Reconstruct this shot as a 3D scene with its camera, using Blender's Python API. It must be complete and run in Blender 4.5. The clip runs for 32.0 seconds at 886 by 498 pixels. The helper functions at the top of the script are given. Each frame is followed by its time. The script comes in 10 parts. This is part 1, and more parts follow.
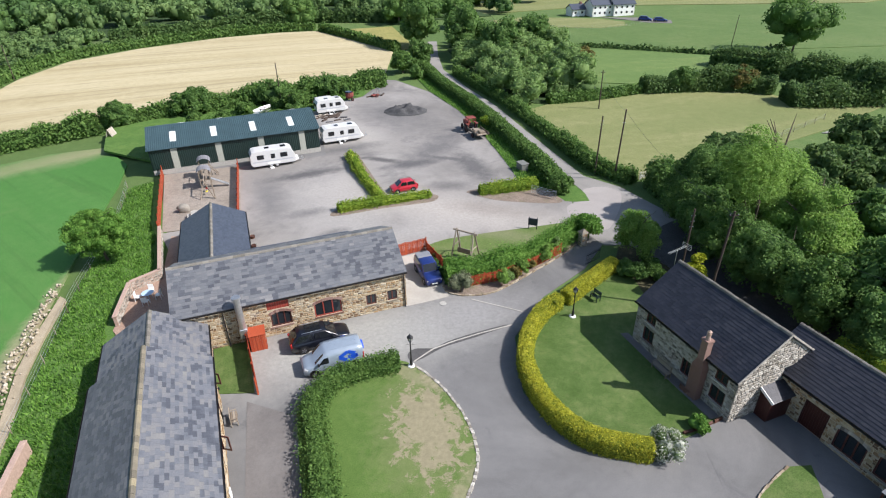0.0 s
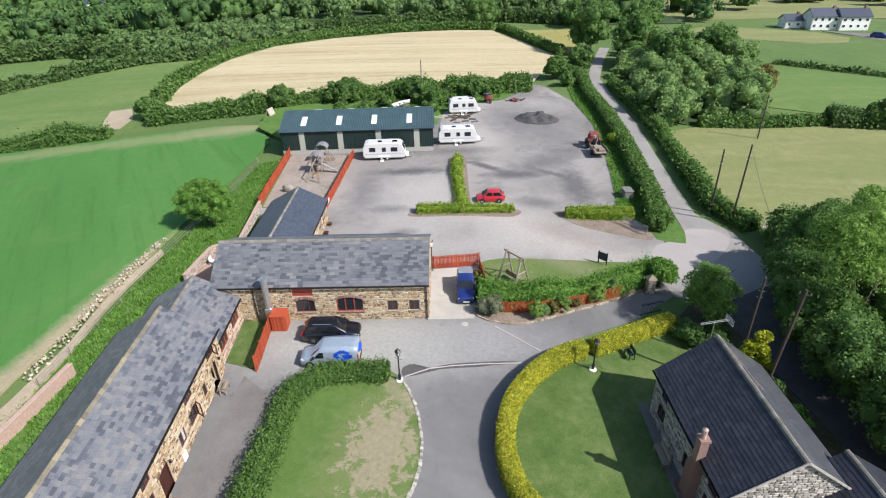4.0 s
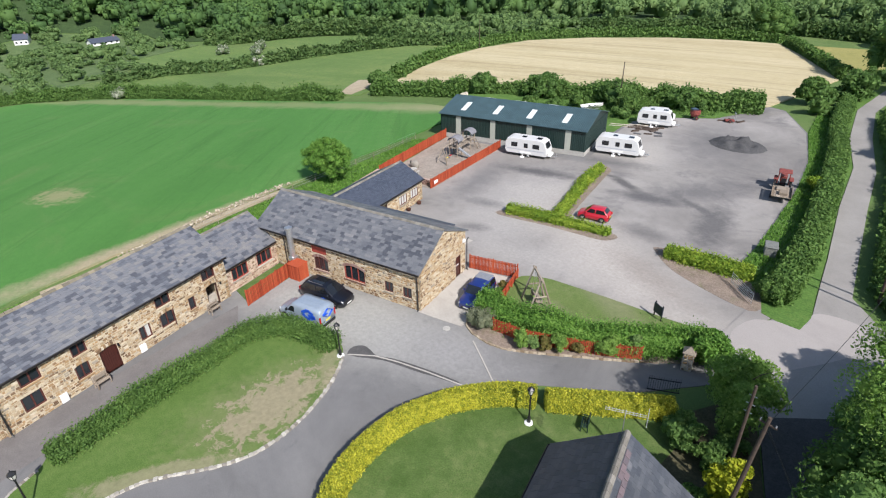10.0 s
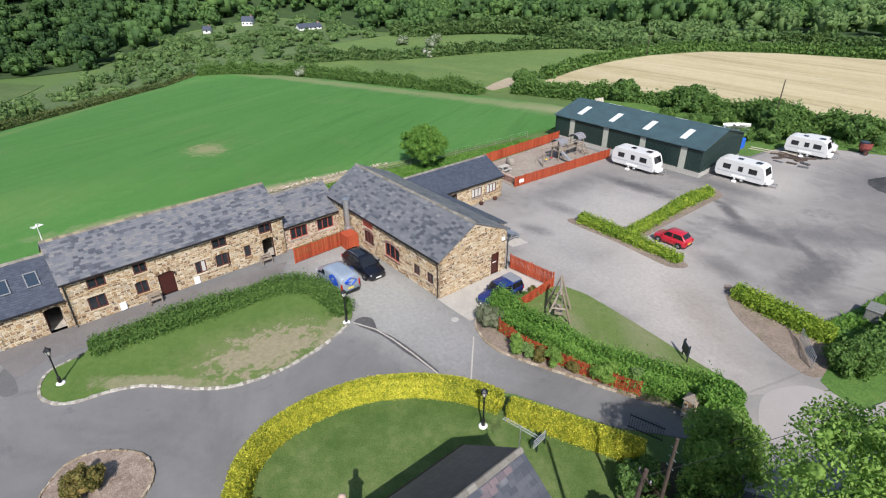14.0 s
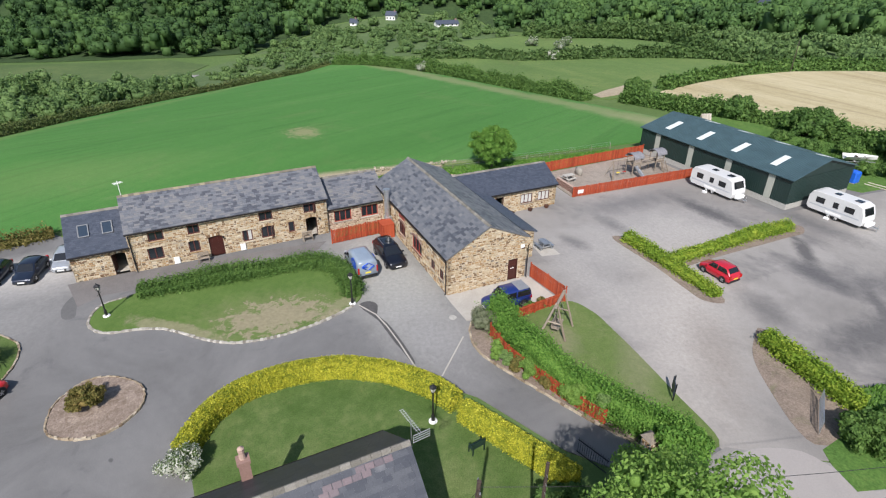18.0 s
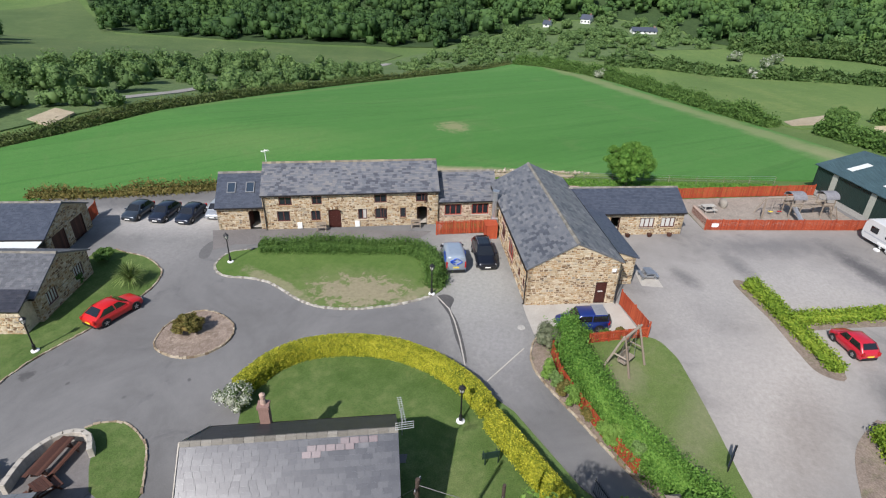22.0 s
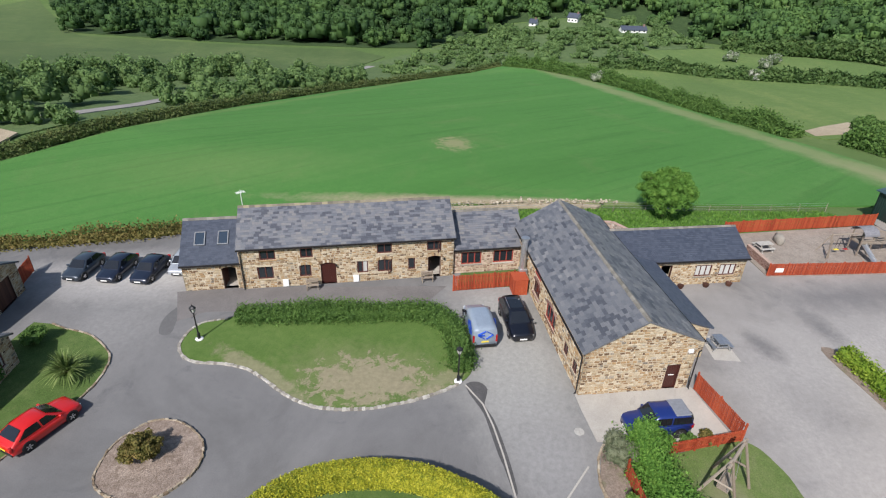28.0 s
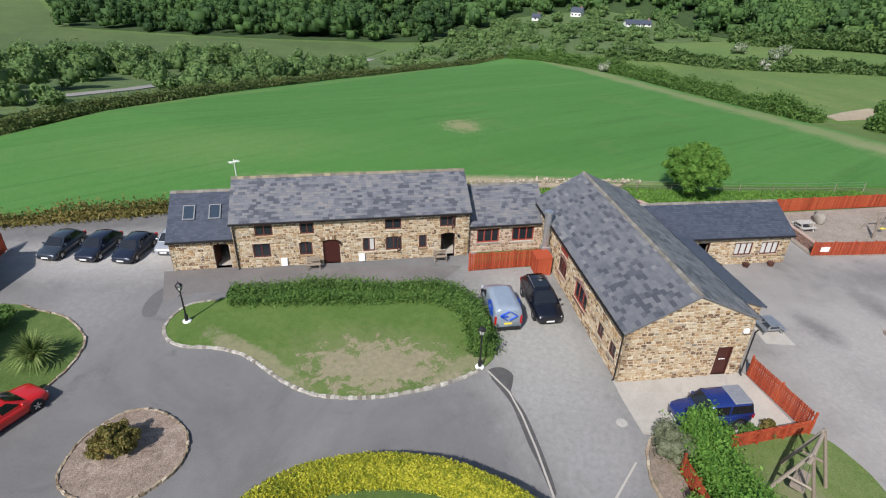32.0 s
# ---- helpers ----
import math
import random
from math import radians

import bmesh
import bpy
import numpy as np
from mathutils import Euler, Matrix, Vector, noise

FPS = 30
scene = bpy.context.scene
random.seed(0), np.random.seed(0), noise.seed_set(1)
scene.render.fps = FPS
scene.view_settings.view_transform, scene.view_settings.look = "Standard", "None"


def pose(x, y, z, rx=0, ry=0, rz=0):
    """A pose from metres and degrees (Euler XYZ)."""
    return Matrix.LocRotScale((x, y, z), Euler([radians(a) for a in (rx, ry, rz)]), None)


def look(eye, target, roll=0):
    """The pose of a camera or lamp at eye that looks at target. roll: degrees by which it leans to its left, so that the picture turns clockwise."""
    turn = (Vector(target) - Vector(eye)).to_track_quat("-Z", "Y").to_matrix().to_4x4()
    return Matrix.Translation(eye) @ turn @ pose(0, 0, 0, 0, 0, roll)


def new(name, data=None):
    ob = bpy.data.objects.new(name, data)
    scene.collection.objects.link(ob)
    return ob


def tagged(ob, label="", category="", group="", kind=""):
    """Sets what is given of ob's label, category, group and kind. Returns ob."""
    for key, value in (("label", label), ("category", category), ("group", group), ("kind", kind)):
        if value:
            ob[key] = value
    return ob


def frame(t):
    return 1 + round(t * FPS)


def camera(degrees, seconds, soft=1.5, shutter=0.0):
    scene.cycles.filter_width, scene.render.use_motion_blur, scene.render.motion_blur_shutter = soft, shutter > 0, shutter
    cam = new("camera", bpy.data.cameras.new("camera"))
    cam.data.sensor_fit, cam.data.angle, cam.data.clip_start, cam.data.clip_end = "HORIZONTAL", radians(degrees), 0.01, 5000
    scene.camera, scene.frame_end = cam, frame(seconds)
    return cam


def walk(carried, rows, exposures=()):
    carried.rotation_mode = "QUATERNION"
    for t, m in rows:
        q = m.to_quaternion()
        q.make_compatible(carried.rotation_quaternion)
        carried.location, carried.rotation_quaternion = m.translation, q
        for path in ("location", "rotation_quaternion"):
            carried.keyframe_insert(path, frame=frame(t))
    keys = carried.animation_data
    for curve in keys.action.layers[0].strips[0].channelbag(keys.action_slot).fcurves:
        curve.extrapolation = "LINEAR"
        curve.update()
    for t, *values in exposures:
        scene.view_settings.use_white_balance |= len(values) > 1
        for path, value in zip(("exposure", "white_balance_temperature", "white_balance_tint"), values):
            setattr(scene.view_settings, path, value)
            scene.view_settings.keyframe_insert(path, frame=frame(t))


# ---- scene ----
cam = camera(77.3, 32.0, soft=1.15)
PATH = [
    (0, 0.376, -1.235, 27.854, 59.943, 1.025, 0.864),
    (0.5, 1.714, -0.986, 27.896, 59.977, 1.197, 1.516),
    (1, 3.089, -0.708, 27.932, 60.037, 1.287, 3.569),
    (1.5, 4.476, -0.362, 27.973, 60.093, 1.320, 6.245),
    (2, 5.862, 0.085, 28.033, 60.134, 1.324, 9.102),
    (2.5, 7.242, 0.630, 28.100, 60.160, 1.316, 12.360),
    (3, 8.652, 1.277, 28.161, 60.194, 1.280, 15.659),
    (3.5, 10.123, 2.061, 28.201, 60.210, 1.271, 18.755),
    (4, 11.625, 2.984, 28.212, 60.213, 1.308, 21.431),
    (4.5, 13.109, 3.980, 28.181, 60.231, 1.363, 24.293),
    (6.5, 18.793, 8.530, 27.743, 60.376, 1.607, 34.662),
    (7, 20.035, 9.691, 27.549, 60.459, 1.585, 37.389),
    (7.5, 21.161, 10.879, 27.295, 60.593, 1.538, 39.561),
    (8, 22.249, 12.101, 26.969, 60.741, 1.473, 41.591),
    (8.5, 23.351, 13.339, 26.597, 60.895, 1.408, 44.273),
    (9, 24.454, 14.567, 26.225, 61.024, 1.325, 47.130),
    (9.5, 25.473, 15.719, 25.916, 61.112, 1.224, 49.729),
    (10, 26.400, 16.839, 25.700, 61.177, 1.095, 52.224),
    (10.5, 27.261, 17.975, 25.565, 61.261, 0.982, 54.563),
    (11, 28.081, 19.139, 25.447, 61.335, 0.879, 56.489),
    (11.5, 28.868, 20.342, 25.321, 61.392, 0.767, 59.067),
    (12, 29.613, 21.553, 25.198, 61.468, 0.657, 61.844),
    (12.5, 30.270, 22.644, 25.064, 61.513, 0.555, 64.523),
    (13, 30.833, 23.715, 24.954, 61.557, 0.450, 66.950),
    (13.5, 31.334, 24.805, 24.857, 61.575, 0.321, 69.106),
    (14, 31.796, 25.905, 24.780, 61.601, 0.177, 71.648),
    (14.5, 32.202, 26.989, 24.713, 61.617, 0.038, 74.316),
    (15, 32.561, 28.054, 24.656, 61.618, -0.085, 76.662),
    (15.5, 32.933, 29.119, 24.659, 61.606, -0.191, 78.701),
    (17.5, 34.209, 33.387, 25.057, 61.480, -0.349, 84.365),
    (18, 34.377, 34.487, 25.184, 61.470, -0.439, 86.544),
    (18.5, 34.461, 35.554, 25.252, 61.431, -0.518, 89.352),
    (19, 34.492, 36.615, 25.254, 61.402, -0.649, 92.884),
    (19.5, 34.479, 37.643, 25.220, 61.395, -0.803, 96.542),
    (20, 34.441, 38.610, 25.165, 61.364, -0.943, 100.143),
    (20.5, 34.380, 39.465, 25.154, 61.339, -1.055, 103.379),
    (21, 34.274, 40.169, 25.246, 61.320, -1.163, 104.985),
    (21.5, 34.176, 40.655, 25.421, 61.265, -1.310, 105.694),
    (22, 34.071, 40.844, 25.597, 61.186, -1.421, 106.350),
    (22.5, 33.889, 40.780, 25.740, 61.115, -1.496, 107.062),
    (23, 33.574, 40.492, 25.843, 61.071, -1.520, 107.735),
    (23.5, 33.082, 40.036, 25.904, 61.043, -1.493, 108.418),
    (24, 32.456, 39.514, 25.909, 61.013, -1.452, 108.665),
    (24.5, 31.720, 38.949, 25.886, 60.990, -1.413, 107.600),
    (25, 30.872, 38.365, 25.865, 60.990, -1.393, 106.917),
    (25.5, 29.925, 37.762, 25.817, 60.974, -1.377, 105.633),
    (27.5, 25.357, 35.355, 25.470, 60.951, -1.489, 104.259),
    (28, 24.250, 34.786, 25.297, 60.956, -1.479, 104.084),
    (28.5, 23.219, 34.274, 25.077, 61.002, -1.444, 104.060),
    (29, 22.389, 33.853, 24.776, 61.068, -1.400, 104.051),
    (29.5, 21.907, 33.564, 24.301, 61.089, -1.356, 103.897),
    (30, 21.713, 33.399, 23.723, 61.103, -1.331, 103.921),
    (30.5, 21.676, 33.298, 23.141, 61.160, -1.330, 104.003),
    (31, 21.730, 33.227, 22.545, 61.193, -1.361, 104.025),
    (31.5, 21.791, 33.177, 21.965, 61.190, -1.425, 103.989),
    (32, 21.804, 33.072, 21.450, 61.173, -1.464, 103.982),
]
walk(cam, [(t, pose(x, y, z, rx, ry, rz)) for t, x, y, z, rx, ry, rz in PATH],
     exposures=[(0.0, 0.38), (4.5, 0.38), (9.0, 0.3), (14.0, 0.2), (19.0, 0.12), (32.0, 0.05)])

# ---- daylight: clear sky, sun about 44 degrees high, from +x and a little -y ----
SUN = Vector((6.0, -1.25, 5.75)).normalized()
world = bpy.data.worlds.new("sky")
scene.world = world
world.use_nodes = True
wn = world.node_tree
sky = wn.nodes.new("ShaderNodeTexSky")
sky.sky_type = "NISHITA"
sky.sun_disc = False
sky.sun_elevation = math.asin(SUN.z)
sky.sun_rotation = math.atan2(SUN.x, SUN.y)
wn.links.new(sky.outputs[0], wn.nodes["Background"].inputs[0])
wn.nodes["Background"].inputs[1].default_value = 0.13
sun_data = bpy.data.lights.new("sun", "SUN")
sun_data.energy, sun_data.angle, sun_data.color = 5.3, radians(0.6), (1.0, 0.95, 0.935)
sun = new("sun", sun_data)
sun.matrix_world = look(SUN * 100, (0, 0, 0))
scene.view_settings.exposure = 0.25


# ---- materials ----
def node_mat(name, rough=0.8, metal=0.0):
    m = bpy.data.materials.new(name)
    m.use_nodes = True
    nt = m.node_tree
    b = nt.nodes["Principled BSDF"]
    b.inputs["Roughness"].default_value = rough
    b.inputs["Metallic"].default_value = metal
    return m, nt, b


def noise_node(nt, scale, detail=4.0, rough=0.6, coords="Object", dist=0.0):
    tc = nt.nodes.new("ShaderNodeTexCoord")
    n = nt.nodes.new("ShaderNodeTexNoise")
    n.inputs["Scale"].default_value = scale
    n.inputs["Detail"].default_value = detail
    n.inputs["Roughness"].default_value = rough
    n.inputs["Distortion"].default_value = dist
    nt.links.new(tc.outputs[coords], n.inputs["Vector"])
    return n


def world_noise(nt, scale, detail=4.0, rough=0.6, dist=0.0, stretch=None):
    g = nt.nodes.new("ShaderNodeNewGeometry")
    n = nt.nodes.new("ShaderNodeTexNoise")
    n.inputs["Scale"].default_value = scale
    n.inputs["Detail"].default_value = detail
    n.inputs["Roughness"].default_value = rough
    n.inputs["Distortion"].default_value = dist
    if stretch:
        mp = nt.nodes.new("ShaderNodeMapping")
        mp.vector_type = "TEXTURE"
        mp.inputs["Rotation"].default_value = (0, 0, radians(stretch[0]))
        mp.inputs["Scale"].default_value = (1 / stretch[1], 1 / stretch[2], 1)
        nt.links.new(g.outputs["Position"], mp.inputs["Vector"])
        nt.links.new(mp.outputs[0], n.inputs["Vector"])
    else:
        nt.links.new(g.outputs["Position"], n.inputs["Vector"])
    return n


def ramp_node(nt, fac, stops):
    r = nt.nodes.new("ShaderNodeValToRGB")
    e = r.color_ramp.elements
    while len(e) < len(stops):
        e.new(0.5)
    for el, (p, c) in zip(e, stops):
        el.position, el.color = p, (*c, 1)
    nt.links.new(fac, r.inputs[0])
    return r


def mix_node(nt, fac, a, b, mode="MIX"):
    x = nt.nodes.new("ShaderNodeMix")
    x.data_type, x.blend_type = "RGBA", mode
    for sock, v in ((x.inputs[0], fac), (x.inputs[6], a), (x.inputs[7], b)):
        if hasattr(v, "is_linked"):
            nt.links.new(v, sock)
        elif isinstance(v, tuple):
            sock.default_value = (*v, 1)
        else:
            sock.default_value = v
    return x.outputs[2]


def math_node(nt, op, a, b=0.0):
    x = nt.nodes.new("ShaderNodeMath")
    x.operation = op
    for sock, v in ((x.inputs[0], a), (x.inputs[1], b)):
        if hasattr(v, "is_linked"):
            nt.links.new(v, sock)
        else:
            sock.default_value = v
    return x.outputs[0]


def bump_node(nt, bsdf, height, strength=0.4, distance=0.02):
    b = nt.nodes.new("ShaderNodeBump")
    b.inputs["Strength"].default_value = strength
    b.inputs["Distance"].default_value = distance
    nt.links.new(height, b.inputs["Height"])
    nt.links.new(b.outputs[0], bsdf.inputs["Normal"])


def plain(name, color, rough=0.6, metal=0.0, vary=0.15, scale=6.0, bump=0.0):
    """One colour with soft dirt at two scales."""
    m, nt, b = node_mat(name, rough, metal)
    n1, n2 = noise_node(nt, scale), noise_node(nt, scale * 7)
    f = math_node(nt, "ADD", math_node(nt, "MULTIPLY", n1.outputs[0], 0.6), math_node(nt, "MULTIPLY", n2.outputs[0], 0.4))
    lo = tuple(c * (1 - vary) for c in color)
    hi = tuple(min(1, c * (1 + vary)) for c in color)
    r = ramp_node(nt, f, [(0.35, lo), (0.65, hi)])
    nt.links.new(r.outputs[0], b.inputs["Base Color"])
    if bump:
        bump_node(nt, b, n2.outputs[0], bump)
    return m


def piece_random(nt):
    """A random value for each piece: by island in joined meshes, by object for single pieces."""
    g, o = nt.nodes.new("ShaderNodeNewGeometry"), nt.nodes.new("ShaderNodeObjectInfo")
    return math_node(nt, "FRACT", math_node(nt, "ADD", g.outputs["Random Per Island"], o.outputs["Random"]))


def pieces(name, stops, rough=0.8, cluster=0.0, grain=18.0, bump=0.35, spec=0.5, grain_amt=0.25, seed_scale=0.35):
    """Slates, stones, bricks: each piece its own shade from the ramp, with grain."""
    m, nt, b = node_mat(name, rough)
    b.inputs["Specular IOR Level"].default_value = spec
    f = piece_random(nt)
    if cluster:
        n = world_noise(nt, seed_scale, 2.0)
        k = math_node(nt, "MULTIPLY", math_node(nt, "SUBTRACT", n.outputs[0], 0.5), cluster * 4)
        f = math_node(nt, "ADD", math_node(nt, "MULTIPLY", f, 1 - cluster), k)
    r = ramp_node(nt, f, stops)
    g = world_noise(nt, grain, 5.0)
    gr = ramp_node(nt, g.outputs[0], [(0.3, (1 - grain_amt,) * 3), (0.7, (1 + grain_amt * 0.4,) * 3)])
    nt.links.new(mix_node(nt, 1.0, r.outputs[0], gr.outputs[0], "MULTIPLY"), b.inputs["Base Color"])
    bump_node(nt, b, g.outputs[0], bump, 0.015)
    return m


def leaf_mat(name, stops, rough=0.65, clump=0.5, clump_scale=0.6, trans=0.35):
    m, nt, b = node_mat(name, rough)
    b.inputs["Specular IOR Level"].default_value = 0.18
    g = nt.nodes.new("ShaderNodeNewGeometry")
    n = world_noise(nt, clump_scale, 3.0)
    f = math_node(nt, "ADD", math_node(nt, "MULTIPLY", g.outputs["Random Per Island"], 1 - clump),
                  math_node(nt, "MULTIPLY", math_node(nt, "SUBTRACT", math_node(nt, "MULTIPLY", n.outputs[0], 2.2), 0.6), clump))
    r = ramp_node(nt, f, stops)
    nt.links.new(r.outputs[0], b.inputs["Base Color"])
    t = nt.nodes.new("ShaderNodeBsdfTranslucent")
    nt.links.new(r.outputs[0], t.inputs[0])
    mx = nt.nodes.new("ShaderNodeMixShader")
    mx.inputs[0].default_value = trans
    nt.links.new(b.outputs[0], mx.inputs[1])
    nt.links.new(t.outputs[0], mx.inputs[2])
    nt.links.new(mx.outputs[0], nt.nodes["Material Output"].inputs[0])
    return m


def soft_spot(nt, x, y, rx, ry, turn, edge=0.35, wobble=0.5, scale=0.5):
    """1 inside an ellipse on the ground, 0 outside, with a ragged worn edge."""
    g = nt.nodes.new("ShaderNodeNewGeometry")
    mp = nt.nodes.new("ShaderNodeMapping")
    mp.vector_type = "TEXTURE"
    mp.inputs["Location"].default_value = (x, y, 0)
    mp.inputs["Rotation"].default_value = (0, 0, radians(turn))
    mp.inputs["Scale"].default_value = (rx, ry, 1000)
    nt.links.new(g.outputs["Position"], mp.inputs["Vector"])
    ln = nt.nodes.new("ShaderNodeVectorMath")
    ln.operation = "LENGTH"
    nt.links.new(mp.outputs[0], ln.inputs[0])
    n = world_noise(nt, scale, 9.0, 0.78, 0.4)
    d = math_node(nt, "ADD", ln.outputs["Value"], math_node(nt, "MULTIPLY", math_node(nt, "SUBTRACT", n.outputs[0], 0.5), wobble * 2))
    return ramp_node(nt, d, [(max(0.01, 0.5 * (1 - edge)), (1, 1, 1)), (0.5 * (1 + edge), (0, 0, 0))]).outputs[0]


def spot_mat(m, spots):
    """Lays worn or bare spots over a ground material: (colour, amount, soft_spot settings)."""
    nt = m.node_tree
    b = nt.nodes["Principled BSDF"]
    for color, amount, args in spots:
        old = b.inputs["Base Color"].links[0].from_socket
        x, y, rx, ry, turn = args[:5]
        f = math_node(nt, "MULTIPLY", soft_spot(nt, x, y, rx * 2, ry * 2, turn, *args[5:]), amount)
        g = world_noise(nt, 3.0, 6.0, 0.75)
        c = ramp_node(nt, g.outputs[0], [(0.3, tuple(v * 0.78 for v in color)), (0.7, tuple(v * 1.12 for v in color))])
        nt.links.new(mix_node(nt, f, old, c.outputs[0]), b.inputs["Base Color"])
    return m


def line_mat(m, a, b, width, color, amount):
    """Lays a worn strip along the line from a to b, fading out over the width, on a ground material."""
    nt = m.node_tree
    bs = nt.nodes["Principled BSDF"]
    old = bs.inputs["Base Color"].links[0].from_socket
    d = Vector((b[0] - a[0], b[1] - a[1], 0)).normalized()
    nv = Vector((-d.y, d.x, 0))
    g = nt.nodes.new("ShaderNodeNewGeometry")
    dt = nt.nodes.new("ShaderNodeVectorMath")
    dt.operation = "DOT_PRODUCT"
    nt.links.new(g.outputs["Position"], dt.inputs[0])
    dt.inputs[1].default_value = nv
    n = world_noise(nt, 0.12, 6.0, 0.7)
    off = math_node(nt, "ABSOLUTE", math_node(nt, "SUBTRACT", dt.outputs["Value"], nv.x * a[0] + nv.y * a[1]))
    k = math_node(nt, "ADD", math_node(nt, "DIVIDE", off, width), math_node(nt, "MULTIPLY", math_node(nt, "SUBTRACT", n.outputs[0], 0.5), 2.2))
    f = ramp_node(nt, k, [(0.25, (amount,) * 3), (1.0, (0, 0, 0))])
    nt.links.new(mix_node(nt, f.outputs[0], old, color), bs.inputs["Base Color"])
    return m


def streaks(m, turn, scale, along, across, lo=0.86, hi=1.08):
    """Fine drill lines and tramlines over a field material."""
    nt = m.node_tree
    b = nt.nodes["Principled BSDF"]
    old = b.inputs["Base Color"].links[0].from_socket
    n = world_noise(nt, scale, 3.0, 0.6, 0.0, (turn, along, across))
    r = ramp_node(nt, n.outputs[0], [(0.36, (lo * 0.9,) * 3), (0.44, (1.0,) * 3), (0.7, (hi,) * 3)])
    nt.links.new(mix_node(nt, 1.0, old, r.outputs[0], "MULTIPLY"), b.inputs["Base Color"])


def ground_mat(name, stops, big=0.08, small=2.5, rough=0.95, bump=0.5, stretch=None, mixamt=0.5, fine=14.0, patch=None, grain=0.28):
    """Turf, soil, tarmac: large patches, small mottling and grain, in metres."""
    m, nt, b = node_mat(name, rough)
    b.inputs["Specular IOR Level"].default_value = 0.2
    n1 = world_noise(nt, big, 5.0, 0.65, 0.6, stretch)
    n2 = world_noise(nt, small, 6.0, 0.7)
    n3 = world_noise(nt, fine, 3.0, 0.7)
    f = math_node(nt, "ADD", math_node(nt, "MULTIPLY", n1.outputs[0], 1 - mixamt), math_node(nt, "MULTIPLY", n2.outputs[0], mixamt))
    r = ramp_node(nt, f, stops)
    col = r.outputs[0]
    if patch:
        scale, lo, hi, pc, amt = patch
        pn = world_noise(nt, scale, 6.0, 0.68, 1.2)
        pr = ramp_node(nt, pn.outputs[0], [(lo, (0, 0, 0)), (hi, (amt, amt, amt))])
        col = mix_node(nt, pr.outputs[0], col, pc)
    gr = ramp_node(nt, n3.outputs[0], [(0.3, (1 - 1.15 * grain,) * 3), (0.7, (1 + 0.82 * grain,) * 3)])
    nt.links.new(mix_node(nt, 1.0, col, gr.outputs[0], "MULTIPLY"), b.inputs["Base Color"])
    bump_node(nt, b, n3.outputs[0], bump, 0.04)
    return m


SLATE = pieces("slate_old", [(0.0, (0.075, 0.081, 0.097)), (0.14, (0.105, 0.113, 0.132)), (0.24, (0.138, 0.146, 0.164)), (0.5, (0.164, 0.168, 0.18)), (0.72, (0.188, 0.187, 0.186)), (0.9, (0.215, 0.211, 0.202)), (0.97, (0.265, 0.262, 0.255)), (1.0, (0.2, 0.175, 0.182))], 0.5, cluster=0.28, spec=0.5, seed_scale=0.55, bump=0.12)
SLATE_HALL = pieces("slate_hall", [(0.0, (0.07, 0.076, 0.09)), (0.16, (0.1, 0.107, 0.122)), (0.3, (0.13, 0.137, 0.15)), (0.7, (0.156, 0.161, 0.17)), (0.88, (0.21, 0.21, 0.212)), (1.0, (0.3, 0.297, 0.288))], 0.5, cluster=0.16, spec=0.5, seed_scale=0.35, bump=0.12)
# Barn's back slope: shade put into a darker, evener slate; reused on the cottage
SLATE_BACK = pieces("slate_shaded_copy", [(0.0, (0.09, 0.094, 0.104)), (0.6, (0.13, 0.135, 0.147)), (1.0, (0.18, 0.18, 0.185))], 0.5, cluster=0.2, spec=0.5, bump=0.15)
# Dark smooth slate; the sky's bluish reflection is deepened into its colour
SLATE_DARK = pieces("slate_sky_tinted", [(0.0, (0.046, 0.056, 0.078)), (1.0, (0.073, 0.085, 0.112))], 0.45, spec=0.5, grain_amt=0.15, bump=0.12)
# House slate in two copies: shade put into this one, sunlight into SLATE_SUNNY
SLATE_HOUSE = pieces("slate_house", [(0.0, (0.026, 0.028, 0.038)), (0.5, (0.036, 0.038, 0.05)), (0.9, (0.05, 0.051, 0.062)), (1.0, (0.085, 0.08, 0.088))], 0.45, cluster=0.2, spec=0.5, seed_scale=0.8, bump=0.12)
SLATE_PINK = pieces("slate_plum", [(0.0, (0.115, 0.095, 0.105)), (1.0, (0.18, 0.135, 0.142))], 0.4, spec=0.6, bump=0.12)
SLATE_SUNNY = pieces("slate_sunlit_copy", [(0.0, (0.06, 0.064, 0.075)), (0.4, (0.078, 0.082, 0.093)), (0.9, (0.1, 0.104, 0.114)), (0.97, (0.16, 0.16, 0.168)), (1.0, (0.17, 0.135, 0.15))], 0.3, cluster=0.12, spec=0.8, seed_scale=0.8, bump=0.12)
STONE = pieces("sandstone", [(0.0, (0.13, 0.085, 0.055)), (0.16, (0.24, 0.155, 0.09)), (0.3, (0.39, 0.26, 0.135)), (0.5, (0.38, 0.29, 0.18)), (0.75, (0.48, 0.395, 0.27)), (0.92, (0.57, 0.5, 0.38)), (1.0, (0.17, 0.15, 0.125))], 0.9, grain=9.0, spec=0.2)
STONE_PINK = pieces("pink_stone", [(0.0, (0.2, 0.12, 0.085)), (0.35, (0.42, 0.29, 0.22)), (0.75, (0.58, 0.46, 0.37)), (1.0, (0.3, 0.17, 0.12))], 0.9, grain=9.0, spec=0.2)
STONE_GREY = pieces("limestone", [(0.0, (0.15, 0.135, 0.115)), (0.3, (0.29, 0.265, 0.225)), (0.75, (0.42, 0.39, 0.34)), (0.95, (0.52, 0.49, 0.43)), (1.0, (0.24, 0.2, 0.155))], 0.9, grain=9.0, spec=0.2)
